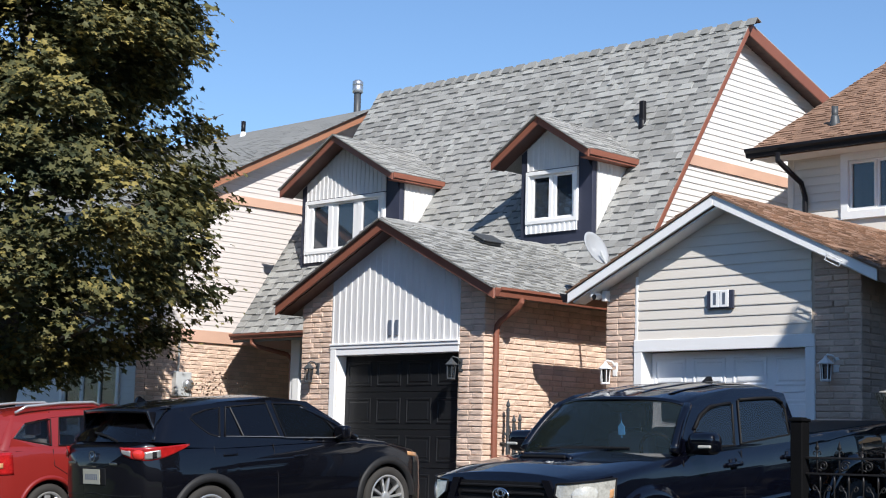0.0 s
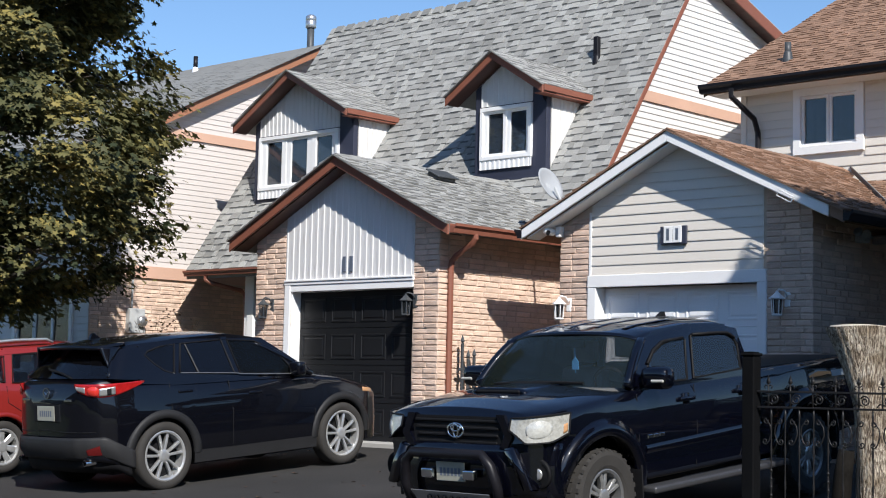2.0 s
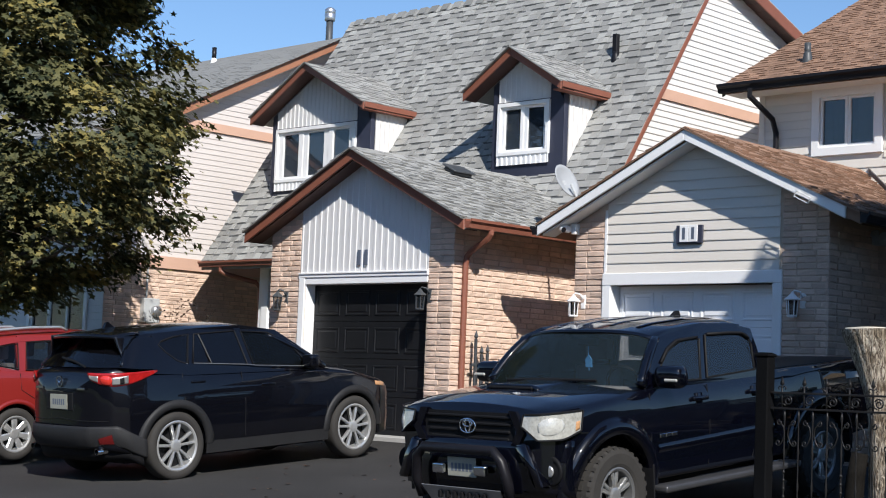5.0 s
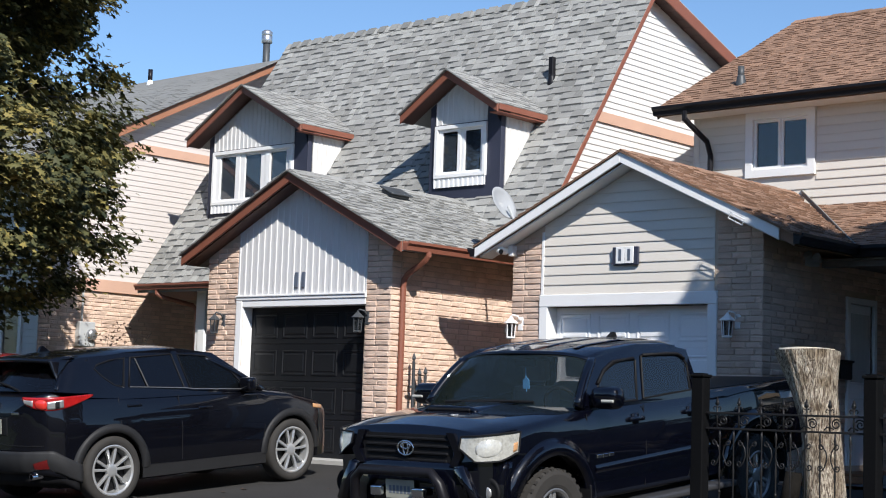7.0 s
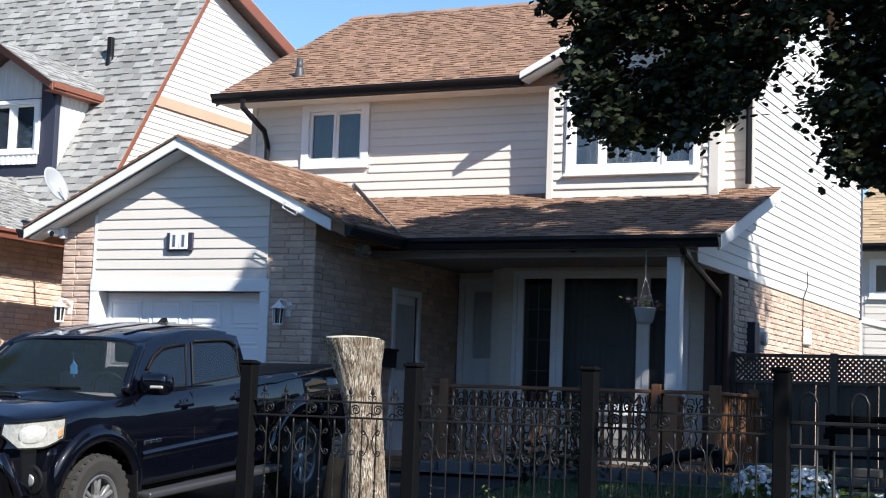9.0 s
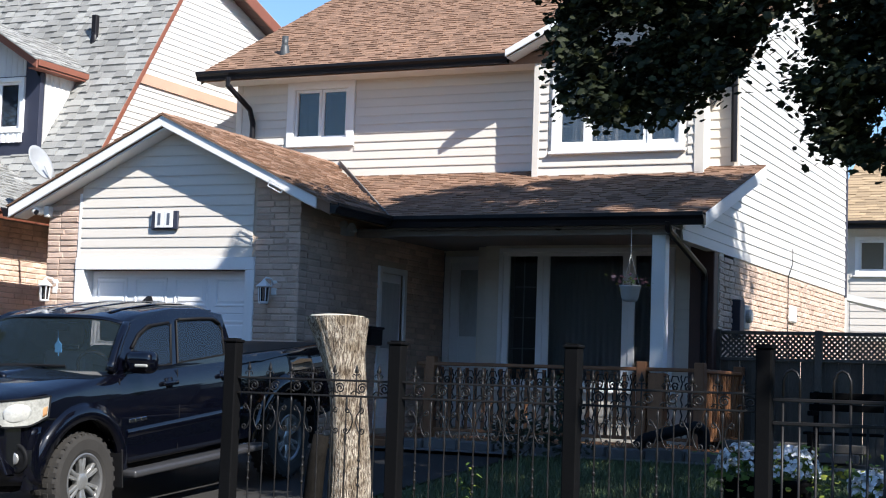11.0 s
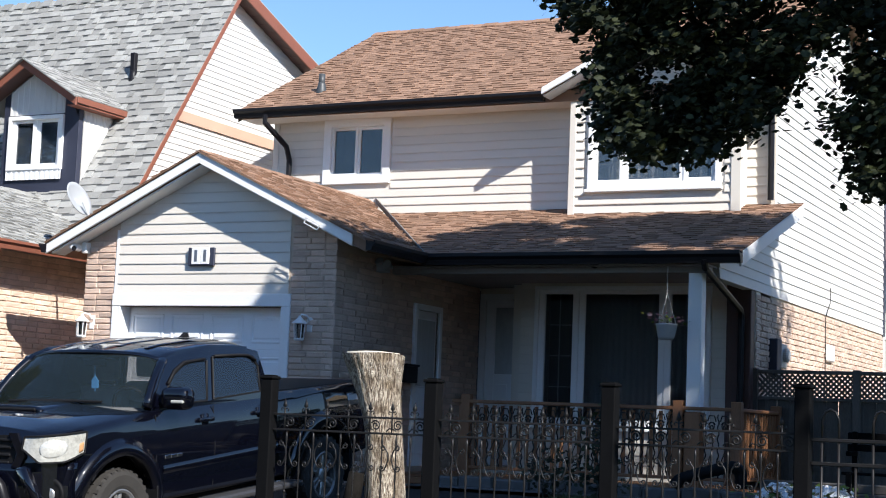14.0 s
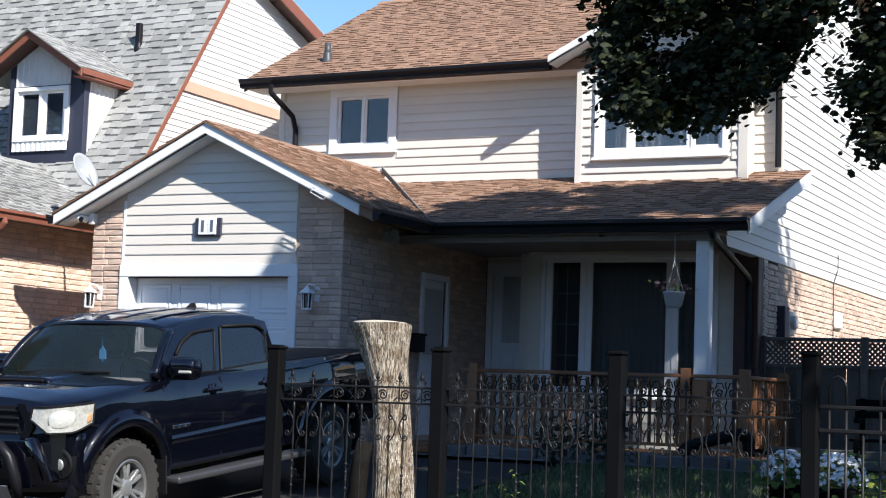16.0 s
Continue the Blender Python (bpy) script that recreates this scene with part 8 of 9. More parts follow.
for a, b in (((-8.6, 17.95, 1.98), (-5.0, 18.06, 2.022)), ((-5.08, 18.0, 1.98), (-4.97, 19.75, 2.022)), ((-8.6, 17.98, 1.18), (-5.0, 18.03, 1.22)), ((-5.05, 18.0, 1.18), (-5.0, 19.75, 1.22))):
    bm = bmesh.new()
    soft_box(bm, a, b, 0.008)
    part("rail", bm, M_DECK, PORCH)
for i in range(14):
    bm = bmesh.new()
    y = 18.12 + i * 0.12
    soft_box(bm, (-5.04, y - 0.018, 1.2), (-5.005, y + 0.018, 1.97), 0.003)
    part("wood_baluster", bm, M_DECK, PORCH)
for i in range(25):
    x = -8.50 + i * 0.112
    bm = bmesh.new()
    soft_box(bm, (x - 0.03, 18.02, 1.2), (x + 0.012, 18.045, 1.96), 0.003)
    part("wood_baluster", bm, M_DECK, PORCH)
for i in range(22):
    x = -8.42 + i * 0.152
    bm = bmesh.new()
    pts, k = [], 28
    for j in range(k + 1):
        z = 1.22 + 0.72 * j / k
        pts.append((x + 0.009 * math.cos(j * 1.3), 17.985 + 0.009 * math.sin(j * 1.3), z))
    tube(bm, pts, 0.009, 5)
    part("iron_baluster", bm, M_IRON, PORCH, smooth=True)
    bm = bmesh.new()
    cx = x + 0.076
    for fl in (-1, 1):
        p = [Vector((cx + fl * (0.045 - 0.04 * q / 12) * math.cos(0.4 + 1.3 * 2 * math.pi * q / 12), 17.98, 1.80 + (0.06 - 0.05 * q / 12) * math.sin(0.4 + 1.3 * 2 * math.pi * q / 12))) for q in range(13)]
        tube(bm, p, 0.007, 5)
    tube(bm, [(cx - 0.05, 17.98, 1.86), (cx - 0.03, 17.98, 1.925), (cx + 0.03, 17.98, 1.925), (cx + 0.05, 17.98, 1.86)], 0.008, 5)
    tube(bm, [(cx, 17.98, 1.72), (cx + 0.02, 17.98, 1.55), (cx - 0.03, 17.98, 1.42), (cx, 17.98, 1.32), (cx + 0.04, 17.98, 1.31)], 0.007, 5)
    part("iron_scroll", bm, M_IRON, PORCH, smooth=True)
bm = bmesh.new()
soft_box(bm, (-5.62, 17.97, 1.96), (-5.45, 18.14, 3.66), 0.02, seg=2)
part("column", bm, M_WHITE, PORCH, "white square porch column")
bm = bmesh.new()
soft_box(bm, (-5.63, 17.965, 1.085), (-5.44, 18.15, 1.96), 0.01)
part("column_pier", bm, M_DECK, PORCH)
bm = bmesh.new()
soft_box(bm, (-9.5, 17.93, 3.57), (-5.35, 18.05, 3.655), 0.008)
part("beam", bm, M_PORCH_TOP, PORCH)
for k, (y0, z1) in enumerate(((17.3, 0.98), (17.6, 1.05))):
    bm = bmesh.new()
    soft_box(bm, (-9.5, y0, 0.75), (-8.7, y0 + 0.32, z1), 0.01)
    part("step", bm, M_DECK, PORCH, "cedar porch step")
pipe("downspout", [(-5.36, 17.73, 3.70), (-5.36, 17.74, 3.66), (-5.365, 17.80, 3.61), (-5.425, 19.50, 3.27), (-5.435, 19.58, 3.23), (-5.438, 19.61, 3.15), (-5.438, 19.61, 1.0)], M_BLACK_METAL, H2, label="black metal downspout")
bm = bmesh.new()
soft_box(bm, (-5.65, 19.68, 1.085), (-5.335, 19.865, 3.655), 0.01)
part("corner_post", bm, M_SOFFIT, PORCH, "dark brown corner post beside the downspout")
# stone edging before the porch
for i in range(9):
    x = -8.7 + i * 0.46
    bm = bmesh.new()
    soft_box(bm, (x, 17.45, 0.86), (x + 0.44, 17.75, 1.09 + 0.02 * (i % 2)), 0.02, Matrix())
    tagged(part("edging_stone", bm, M_STONE, None, "grey stone block edging the bed before the porch"), category="stone", group="edging stones")

# black drain pipe and low timber edging beside the porch
DP = thing("drain_pipe", (-5.0, 17.2, 1.05), "black ribbed plastic drain pipe lying beside the porch", "drain pipe")
bm = bmesh.new()
way = [Vector((-5.46, 17.10, 1.13)), Vector((-5.40, 17.14, 1.21)), Vector((-5.22, 17.2, 1.275)), Vector((-4.98, 17.25, 1.34)), Vector((-4.84, 17.3, 1.37)), Vector((-4.78, 17.34, 1.32)), Vector((-4.77, 17.36, 1.10))]
pts = [a.lerp(b, k / 6) for a, b in zip(way, way[1:]) for k in range(6)]
tube(bm, pts, 0.07, 12, [0.072 if k % 2 else 0.064 for k in range(len(pts))])
part("pipe", bm, M_RUBBER, DP, smooth=True)
for k, (xa, xb, y, z) in enumerate(((-4.70, -3.1, 17.86, 1.02), (-4.62, -3.2, 17.74, 1.13), (-4.72, -3.15, 17.90, 1.23))):
    bm = bmesh.new()
    soft_box(bm, (xa, y, z - 0.1), (xb, y + 0.22, z), 0.012)
    tagged(part("edging_timber", bm, M_FENCE_WOOD, None, "weathered grey timber of a low stacked bed edge"), category="timber", group="edging timbers")

# hanging planter under the porch roof
HP = thing("hanging_planter", (-5.83, 17.85, 2.78), "grey hanging planter basket on a chain under the porch roof", "planter")
bm = bmesh.new()
lathe(bm, [(0.075, 2.78), (0.10, 2.82), (0.12, 2.94), (0.128, 2.95), (0.128, 2.965), (0.115, 2.965), (0.105, 2.93)], 20, Matrix.Translation((-5.83, 17.85, 0)))
part("basket", bm, M_GREY_PLASTIC, HP, smooth=True)
for k in range(3):
    bm = bmesh.new()
    a = k * 2.09
    tube(bm, [(-5.83 + 0.115 * math.cos(a), 17.85 + 0.115 * math.sin(a), 2.96), (-5.83, 17.85, 3.32)], 0.004, 5)
    part("chain", bm, M_METAL, HP)
bm = bmesh.new()
tube(bm, [(-5.83, 17.85, 3.32), (-5.83, 17.85, 3.66)], 0.005, 5)
part("hook", bm, M_METAL, HP)
leaf_cloud("plant", [(Vector((-5.83 + rnd.gauss(0, 0.07), 17.85 + rnd.gauss(0, 0.07), 2.99 + rnd.uniform(0, 0.05))), 0.4, Vector((0, 0, 1))) for _ in range(6)], 0.045, M_GREENLEAF, HP, 12, per=(4, 6))
leaf_cloud("blossoms", [(Vector((-5.83 + rnd.gauss(0, 0.06), 17.83 + rnd.gauss(0, 0.05), 3.01 + rnd.uniform(0, 0.05))), 0.4, Vector((0, -0.4, 1))) for _ in range(6)], 0.045, M_PINK, HP, 13, per=(4, 6), label="faded pink blossoms", shape=SMALL)

# ---- wooden side fence with lattice ----
LF = thing("lattice_fence", (-2.6, 19.9, 0.95), "weathered brown wooden fence with a lattice strip on top", "fence")
for i in range(38):
    x = -5.34 + i * 0.152
    bm = bmesh.new()
    soft_box(bm, (x, 19.88, 0.9), (x + (0.143 if i % 5 == 1 else 0.1505), 19.90, 2.17), 0.003)
    part("fence_board", bm, M_FENCE_WOOD, LF)
for z in (2.17, 2.50):
    bm = bmesh.new()
    soft_box(bm, (-5.36, 19.84, z), (0.6, 19.93, z + 0.045), 0.006)
    part("fence_rail", bm, M_FENCE_WOOD, LF)
for i in range(5):
    x = -5.37 + i * 1.27
    bm = bmesh.new()
    soft_box(bm, (x, 19.83, 0.9), (x + 0.09, 19.92, 2.56), 0.006)
    part("fence_post", bm, M_FENCE_WOOD, LF)
for sgn in (1, -1):
    for i in range(92):
        x = -5.6 + i * 0.068
        bm = bmesh.new()
        m_ = Matrix.Translation((x, 19.885 + 0.006 * sgn, 2.355)) @ Matrix.Rotation(radians(45) * sgn, 4, "Y")
        box(bm, (-0.014, -0.003, -0.2), (0.014, 0.003, 0.2), m_)
        if -5.28 < x < 0.5:
            part("lattice_strip", bm, M_FENCE_WOOD, LF)
        else:
            bm.free()
# dark bench on the patio beside the fence
BN = thing("garden_bench", (-2.9, 16.6, 0.98), "dark garden bench beside the wooden fence", "bench")
for z, y in ((1.72, 16.75), (1.60, 16.73), (1.36, 16.45), (1.36, 16.58)):
    bm = bmesh.new()
    soft_box(bm, (-3.5, y, z), (-1.6, y + (0.03 if z > 1.5 else 0.11), z + (0.07 if z > 1.5 else 0.03)), 0.006)
    part("slat", bm, M_POST, BN)
for x in (-3.45, -1.7):
    bm = bmesh.new()
    soft_box(bm, (x, 16.42, 0.95), (x + 0.05, 16.47, 1.38), 0.006)
    soft_box(bm, (x, 16.72, 0.95), (x + 0.05, 16.77, 1.8), 0.006)
    soft_box(bm, (x, 16.42, 1.55), (x + 0.05, 16.77, 1.6), 0.006)
    part("bench_end", bm, M_POST, BN)

# ---- flowers in pots ----
def petunias(x, y, zt, r, seed):
    g = ground_z(y) - 0.02
    T = thing("flower_pot", (x, y, g), "round pot of white petunias behind the fence", "flower pot", "pots of white flowers")
    bm = bmesh.new()
    lathe(bm, [(0.13, g), (0.16, zt - 0.30), (0.18, zt - 0.28), (0.18, zt - 0.24), (0.15, zt - 0.25)], 20, Matrix.Translation((x, y, 0)))
    part("pot", bm, M_POST, T, smooth=True)
    rr = random.Random(seed)
    leaf_cloud("foliage", [(Vector((x + rr.gauss(0, r * 0.4), y + rr.gauss(0, r * 0.4), zt - 0.2 + rr.uniform(-0.1, 0.12))), 0.6, Vector((0, -0.3, 0.6))) for _ in range(22)], 0.06, M_GREENLEAF, T, seed, per=(7, 11))
    vs, fs = [], []
    for _ in range(230):
        a, e = rr.uniform(0, 6.28), rr.uniform(-0.3, 1.4)
        d = Vector((math.cos(a) * math.cos(e), math.sin(a) * math.cos(e), math.sin(e) * 0.75))
        p = Vector((x, y, zt - 0.16)) + d * r * rr.uniform(0.85, 1.1)
        n = (d + Vector((rr.gauss(0, 0.3), rr.gauss(0, 0.3), 0.2))).normalized()
        t = n.orthogonal().normalized()
        b = n.cross(t)
        o, s = len(vs), rr.uniform(0.016, 0.026)
        for k in range(10):
            q = 2 * math.pi * k / 10
            w = s * (1.0 if k % 2 == 0 else 0.8)
            vs.append(p + w * (math.cos(q) * t + math.sin(q) * b) + n * 0.008)
        vs.append(p - n * 0.006)
        fs.extend((o + 10, o + k, o + (k + 1) % 10) for k in range(10))
    raw("blossoms", vs, fs, M_PETAL, T, "white petunia blossoms", kind="stuff")


petunias(-3.10, 12.5, 1.34, 0.21, 1)
petunias(-2.72, 12.45, 1.33, 0.22, 2)
petunias(-2.05, 12.2, 1.22, 0.18, 3)


def lily(x, y, seed):
    g = ground_z(y) - 0.02
    T = thing("lily_plant", (x, y, g), "young green lily plant with whorled leaves beside the post", "plant")
    rr = random.Random(seed)
    vs, fs = [], []
    for st in range(4):
        bx, by, h = x + rr.gauss(0, 0.07), y + rr.gauss(0, 0.05), rr.uniform(0.55, 0.85)
        for j in range(16):
            z = g + h * (0.25 + 0.75 * j / 15)
            a, ln = j * 2.4, 0.13 * (1.1 - 0.4 * j / 15)
            d, sd = Vector((math.cos(a), math.sin(a), 0.35)), Vector((-math.sin(a), math.cos(a), 0)) * 0.014
            p, o = Vector((bx, by, z)), len(vs)
            vs += [p, p + d * ln * 0.45 + sd, p + d * ln * 0.45 - sd, p + d * ln + Vector((0, 0, -0.05))]
            fs += [(o, o + 1, o + 2), (o + 1, o + 3, o + 2)]
    raw("leaves", vs, fs, M_GREENLEAF, T, kind="stuff")


lily(-4.42, 10.0, 4)

# ---- lamps, plaques and small fittings on the houses ----
def lantern(x, y, z, material, label, group):
    T = thing("wall_lantern", (x, y, z), label, "wall lamp", group)
    bm = bmesh.new()
    soft_box(bm, (x + 0.035, y, z - 0.02), (x + 0.115, y + 0.03, z + 0.16), 0.01)
    part("back_plate", bm, material, T)
    bm = bmesh.new()
    tube(bm, [(x + 0.075, y + 0.01, z + 0.10), (x + 0.07, y - 0.05, z + 0.17), (x + 0.02, y - 0.09, z + 0.185), (x, y - 0.10, z + 0.16)], 0.011, 8)
    part("arm", bm, material, T, smooth=True)
    m_ = Matrix.Translation((x, y - 0.10, z)) @ Matrix.Rotation(radians(22.5), 4, "Z")
    bm = bmesh.new()
    lathe(bm, [(0.012, 0.17), (0.02, 0.15), (0.05, 0.12), (0.092, 0.085), (0.095, 0.075), (0.06, 0.07)], 6, m_)
    part("roof", bm, material, T)
    bm = bmesh.new()
    lathe(bm, [(0.05, -0.13), (0.062, -0.12), (0.062, -0.105), (0.04, -0.10)], 6, m_)
    part("lamp_base", bm, material, T)
    for k in range(6):
        bm = bmesh.new()
        a = 2 * math.pi * k / 6
        tube(bm, [m_ @ Vector((0.055 * math.cos(a), 0.055 * math.sin(a), -0.11)), m_ @ Vector((0.068 * math.cos(a), 0.068 * math.sin(a), 0.08))], 0.006, 5)
        part("cage_bar", bm, material, T)
    bm = bmesh.new()
    lathe(bm, [(0.045, -0.105), (0.058, 0.075)], 6, m_)
    part("lamp_glass", bm, M_GLASS, T)


for x in (-18.20, -15.26):
    lantern(x, 15.83, 2.81, M_LAMP_GREY, "dark cast metal wall lantern beside a black garage door", "dark garage lanterns")
for x in (-13.20, -9.95):
    lantern(x, 16.58, 2.76, M_WHITE, "white metal wall lantern beside a white garage door", "white garage lanterns")

NB = thing("house_plaque", (-11.46, 16.57, 3.65), "white plaque in a dark frame with two dark bars", "plaque")
bm = bmesh.new()
soft_box(bm, (-11.66, 3.545, 0.02), (-11.27, 3.775, 0.055), 0.006, f2)
part("frame", bm, M_DARK_TRIM, NB)
for u in (-11.60, -11.465):
    bm = bmesh.new()
    soft_box(bm, (u, 3.565, 0.055), (u + 0.13, 3.775, 0.068), 0.004, f2)
    part("tile", bm, M_WHITE, NB)
    bm = bmesh.new()
    box(bm, (u + 0.045, 3.60, 0.068), (u + 0.085, 3.745, 0.072), f2)
    part("bar", bm, M_INK, NB)
NC = thing("number_bars", (-16.5, 15.83, 3.45), "two plain dark bars on pale grey boards", "sign")
for u in (-16.62, -16.48):
    bm = bmesh.new()
    soft_box(bm, (u, 3.33, 0.018), (u + 0.07, 3.55, 0.035), 0.005, f1)
    part("bar", bm, M_INK, NC)

SC = thing("security_camera", (-13.33, 16.5, 3.8), "small white security camera under the eave", "camera")
bm = bmesh.new()
soft_box(bm, (-13.30, 16.5, 3.72), (-13.22, 16.6, 3.86), 0.008)
part("bracket", bm, M_WHITE, SC)
bm = bmesh.new()
lathe(bm, [(0.03, 0.0), (0.05, 0.02), (0.05, 0.14), (0.035, 0.16)], 16, Matrix.Translation((-13.32, 16.52, 3.78)) @ Matrix.Rotation(radians(80), 4, "X") @ Matrix.Rotation(radians(-25), 4, "Y"))
part("housing", bm, M_WHITE, SC, smooth=True)
bm = bmesh.new()
lathe(bm, [(0.002, 0.0), (0.035, 0.0), (0.035, 0.012)], 14, Matrix.Translation((-13.30, 16.36, 3.765)) @ Matrix.Rotation(radians(80), 4, "X"))
part("lens", bm, M_RUBBER, SC)
FL = thing("flood_light", (-9.2, 17.6, 3.6), "white twin flood light on the brick corner", "flood light")
for dx in (-0.06, 0.07):
    bm = bmesh.new()
    lathe(bm, [(0.025, 0.0), (0.03, 0.05), (0.055, 0.10), (0.058, 0.12), (0.04, 0.12)], 14, Matrix.Translation((-9.42 + dx, 17.62, 3.62)) @ Matrix.Rotation(radians(60 + 200 * dx), 4, "X"))
    part("lamp_head", bm, M_GREY_PLASTIC, FL, smooth=True)
bm = bmesh.new()
soft_box(bm, (-9.53, 17.55, 3.56), (-9.40, 17.70, 3.66), 0.01)
part("mount", bm, M_GREY_PLASTIC, FL)
DM = thing("porch_camera", (-6.76, 17.9, 3.66), "small black dome camera on the porch beam", "camera")
bm = bmesh.new()
lathe(bm, [(0.05, 3.62), (0.05, 3.60), (0.04, 3.57), (0.015, 3.555)], 16, Matrix.Translation((-6.76, 17.90, 0.07)))
part("dome", bm, M_RUBBER, DM, smooth=True)
MB = thing("mail_box", (-9.48, 18.45, 2.3), "black metal mail box on the brick wall", "mail box")
bm = bmesh.new()
soft_box(bm, (-9.535, 18.28, 2.22), (-9.42, 18.62, 2.44), 0.015)
part("box", bm, M_BLACK_METAL, MB)
bm = bmesh.new()
soft_box(bm, (-9.54, 18.27, 2.43), (-9.40, 18.63, 2.46), 0.008)
part("lid", bm, M_BLACK_METAL, MB)
EM = thing("gutter_bracket", (-9.64, 16.235, 4.06), "small white metal bracket on the rake board", "bracket")
bm = bmesh.new()
md = Matrix.Translation((-9.70, 16.238, 4.0)) @ Matrix.Rotation(radians(27), 4, "Y")
for a, b in (((-0.11, -0.012, 0.03), (0.11, 0, 0.042)), ((-0.11, -0.012, -0.042), (0.11, 0, -0.03)), ((-0.11, -0.012, -0.03), (-0.098, 0, 0.03)), ((0.098, -0.012, -0.03), (0.11, 0, 0.03))):
    soft_box(bm, a, b, 0.003, md)
part("bracket_frame", bm, M_WHITE, EM)

# electricity boxes and cable on the side wall
EB = thing("meter_box", (-5.3, 20.9, 2.6), "dark electric service box with a round grey meter on the wall", "electric meter")
bm = bmesh.new()
soft_box(bm, (20.52, 2.48, 0.0), (20.74, 2.98, 0.12), 0.01, sb)
part("service_box", bm, M_DARK_TRIM, EB)
bm = bmesh.new()
soft_box(bm, (20.95, 2.62, 0.0), (21.22, 2.94, 0.07), 0.01, sb)
lathe(bm, [(0.09, 0.1), (0.095, 0.15), (0.07, 0.17), (0.01, 0.175)], 18, sb @ Matrix.Translation((21.08, 2.79, -0.03)))
part("meter", bm, M_GREY_PLASTIC, EB, smooth=False)
CB = thing("wall_cable", (-5.3, 23.7, 2.5), "thin dark cable with a white junction box on the wall", "cable")
bm = bmesh.new()
tube(bm, [sb @ Vector(p) for p in ((23.65, 0.95, 0.03), (23.65, 2.6, 0.03), (23.65, 3.50, 0.03), (23.65, 3.52, 0.035), (23.9, 3.72, 0.035), (23.9, 3.95, 0.035))], 0.007, 6)
part("cable", bm, M_CLAD, CB)
bm = bmesh.new()
soft_box(bm, (23.75, 2.85, 0.0), (24.15, 3.10, 0.06), 0.02, sb)
part("junction_box", bm, M_WHITE, CB)
NM = thing("meter_box", (-24.25, 17.9, 2.7), "grey gas and hydro meter box on brick wall", "electric meter")
bm = bmesh.new()
soft_box(bm, (17.7, 2.60, 0.0), (18.05, 3.05, 0.14), 0.012, sn)
part("box", bm, M_GREY_PLASTIC, NM)
bm = bmesh.new()
lathe(bm, [(0.10, 0.14), (0.105, 0.2), (0.08, 0.23), (0.01, 0.235)], 18, sn @ Matrix.Translation((17.95, 2.82, 0)))
part("dial", bm, M_METAL, NM, smooth=True)
bm = bmesh.new()
tube(bm, [sn @ Vector((17.8, 3.05, 0.05)), sn @ Vector((17.8, 3.62, 0.05))], 0.02, 8)
part("conduit", bm, M_GREY_PLASTIC, NM)

# shrub by the neighbour's wall
SH = thing("shrub", (-23.7, 18.4, 0.95), "small bronze-leaved shrub against the brick wall", "shrub")
rr = random.Random(6)
bm = bmesh.new()
for k in range(14):
    a = rr.uniform(0, 6.28)
    limb(bm, (-23.75, 18.2, 0.95), (-23.75 + 0.35 * math.cos(a), 18.2 + 0.75 * math.sin(a), rr.uniform(2.3, 3.0)), 0.012, 0.003, k, 0.05, 5)
part("branching_stem", bm, M_TRUNK, SH)
leaf_cloud("leaves", [(Vector((-23.75 + rr.gauss(0, 0.16), 18.2 + rr.gauss(0, 0.4), rr.uniform(1.6, 3.0))), 0.6, Vector((0.3, -0.2, 0.4))) for _ in range(60)], 0.05, M_SHRUB, SH, 8, per=(5, 8))
# small dark shrubs in the bed before the porch
for sx, sy, z0, z1, w, n, seed in ((-6.15, 16.6, 0.88, 1.92, 0.10, 34, 21), (-6.72, 16.6, 0.88, 1.36, 0.17, 20, 22)):
    SB = thing("shrub", (sx, sy, z0), "small dark green shrub in the bed before the porch", "shrub", "bed shrubs")
    bm = bmesh.new()
    for k in range(6):
        limb(bm, (sx, sy, z0), (sx + rr.gauss(0, w * 0.6), sy + rr.gauss(0, 0.06), z0 + (z1 - z0) * rr.uniform(0.6, 0.95)), 0.009, 0.003, seed + k, 0.02, 5)
    part("branching_stem", bm, M_TRUNK, SB)
    leaf_cloud("leaves", [(Vector((sx + rr.gauss(0, w * 0.6), sy + rr.gauss(0, 0.08), rr.uniform(z0 + 0.15, z1))), 0.6, Vector((0, -0.5, 0.3))) for _ in range(n)], 0.06, M_LEAF_SHADED, SB, seed, per=(7, 11))
# iron garden pickets leaning by the side wall
GP = thing("garden_picket_panel", (-14.3, 16.5, 0.95), "small grey-green iron picket panel leaning by the wall", "fence panel")
for i in range(5):
    bm = bmesh.new()
    y = 16.15 + i * 0.12
    h = 2.26 - 0.09 * i + (0.06 if i % 2 == 0 else -0.05)
    soft_box(bm, (-14.62, y, 0.9), (-14.585, y + 0.035, h), 0.004)
    lathe(bm, [(0.01, h), (0.03, h + 0.03), (0.018, h + 0.07), (0.004, h + 0.11)], 8, Matrix.Translation((-14.60, y + 0.017, 0)))
    part("picket", bm, M_LAMP_GREY, GP)
bm = bmesh.new()
soft_box(bm, (-14.615, 16.1, 1.95), (-14.59, 16.72, 1.99), 0.004)
part("rail", bm, M_LAMP_GREY, GP)

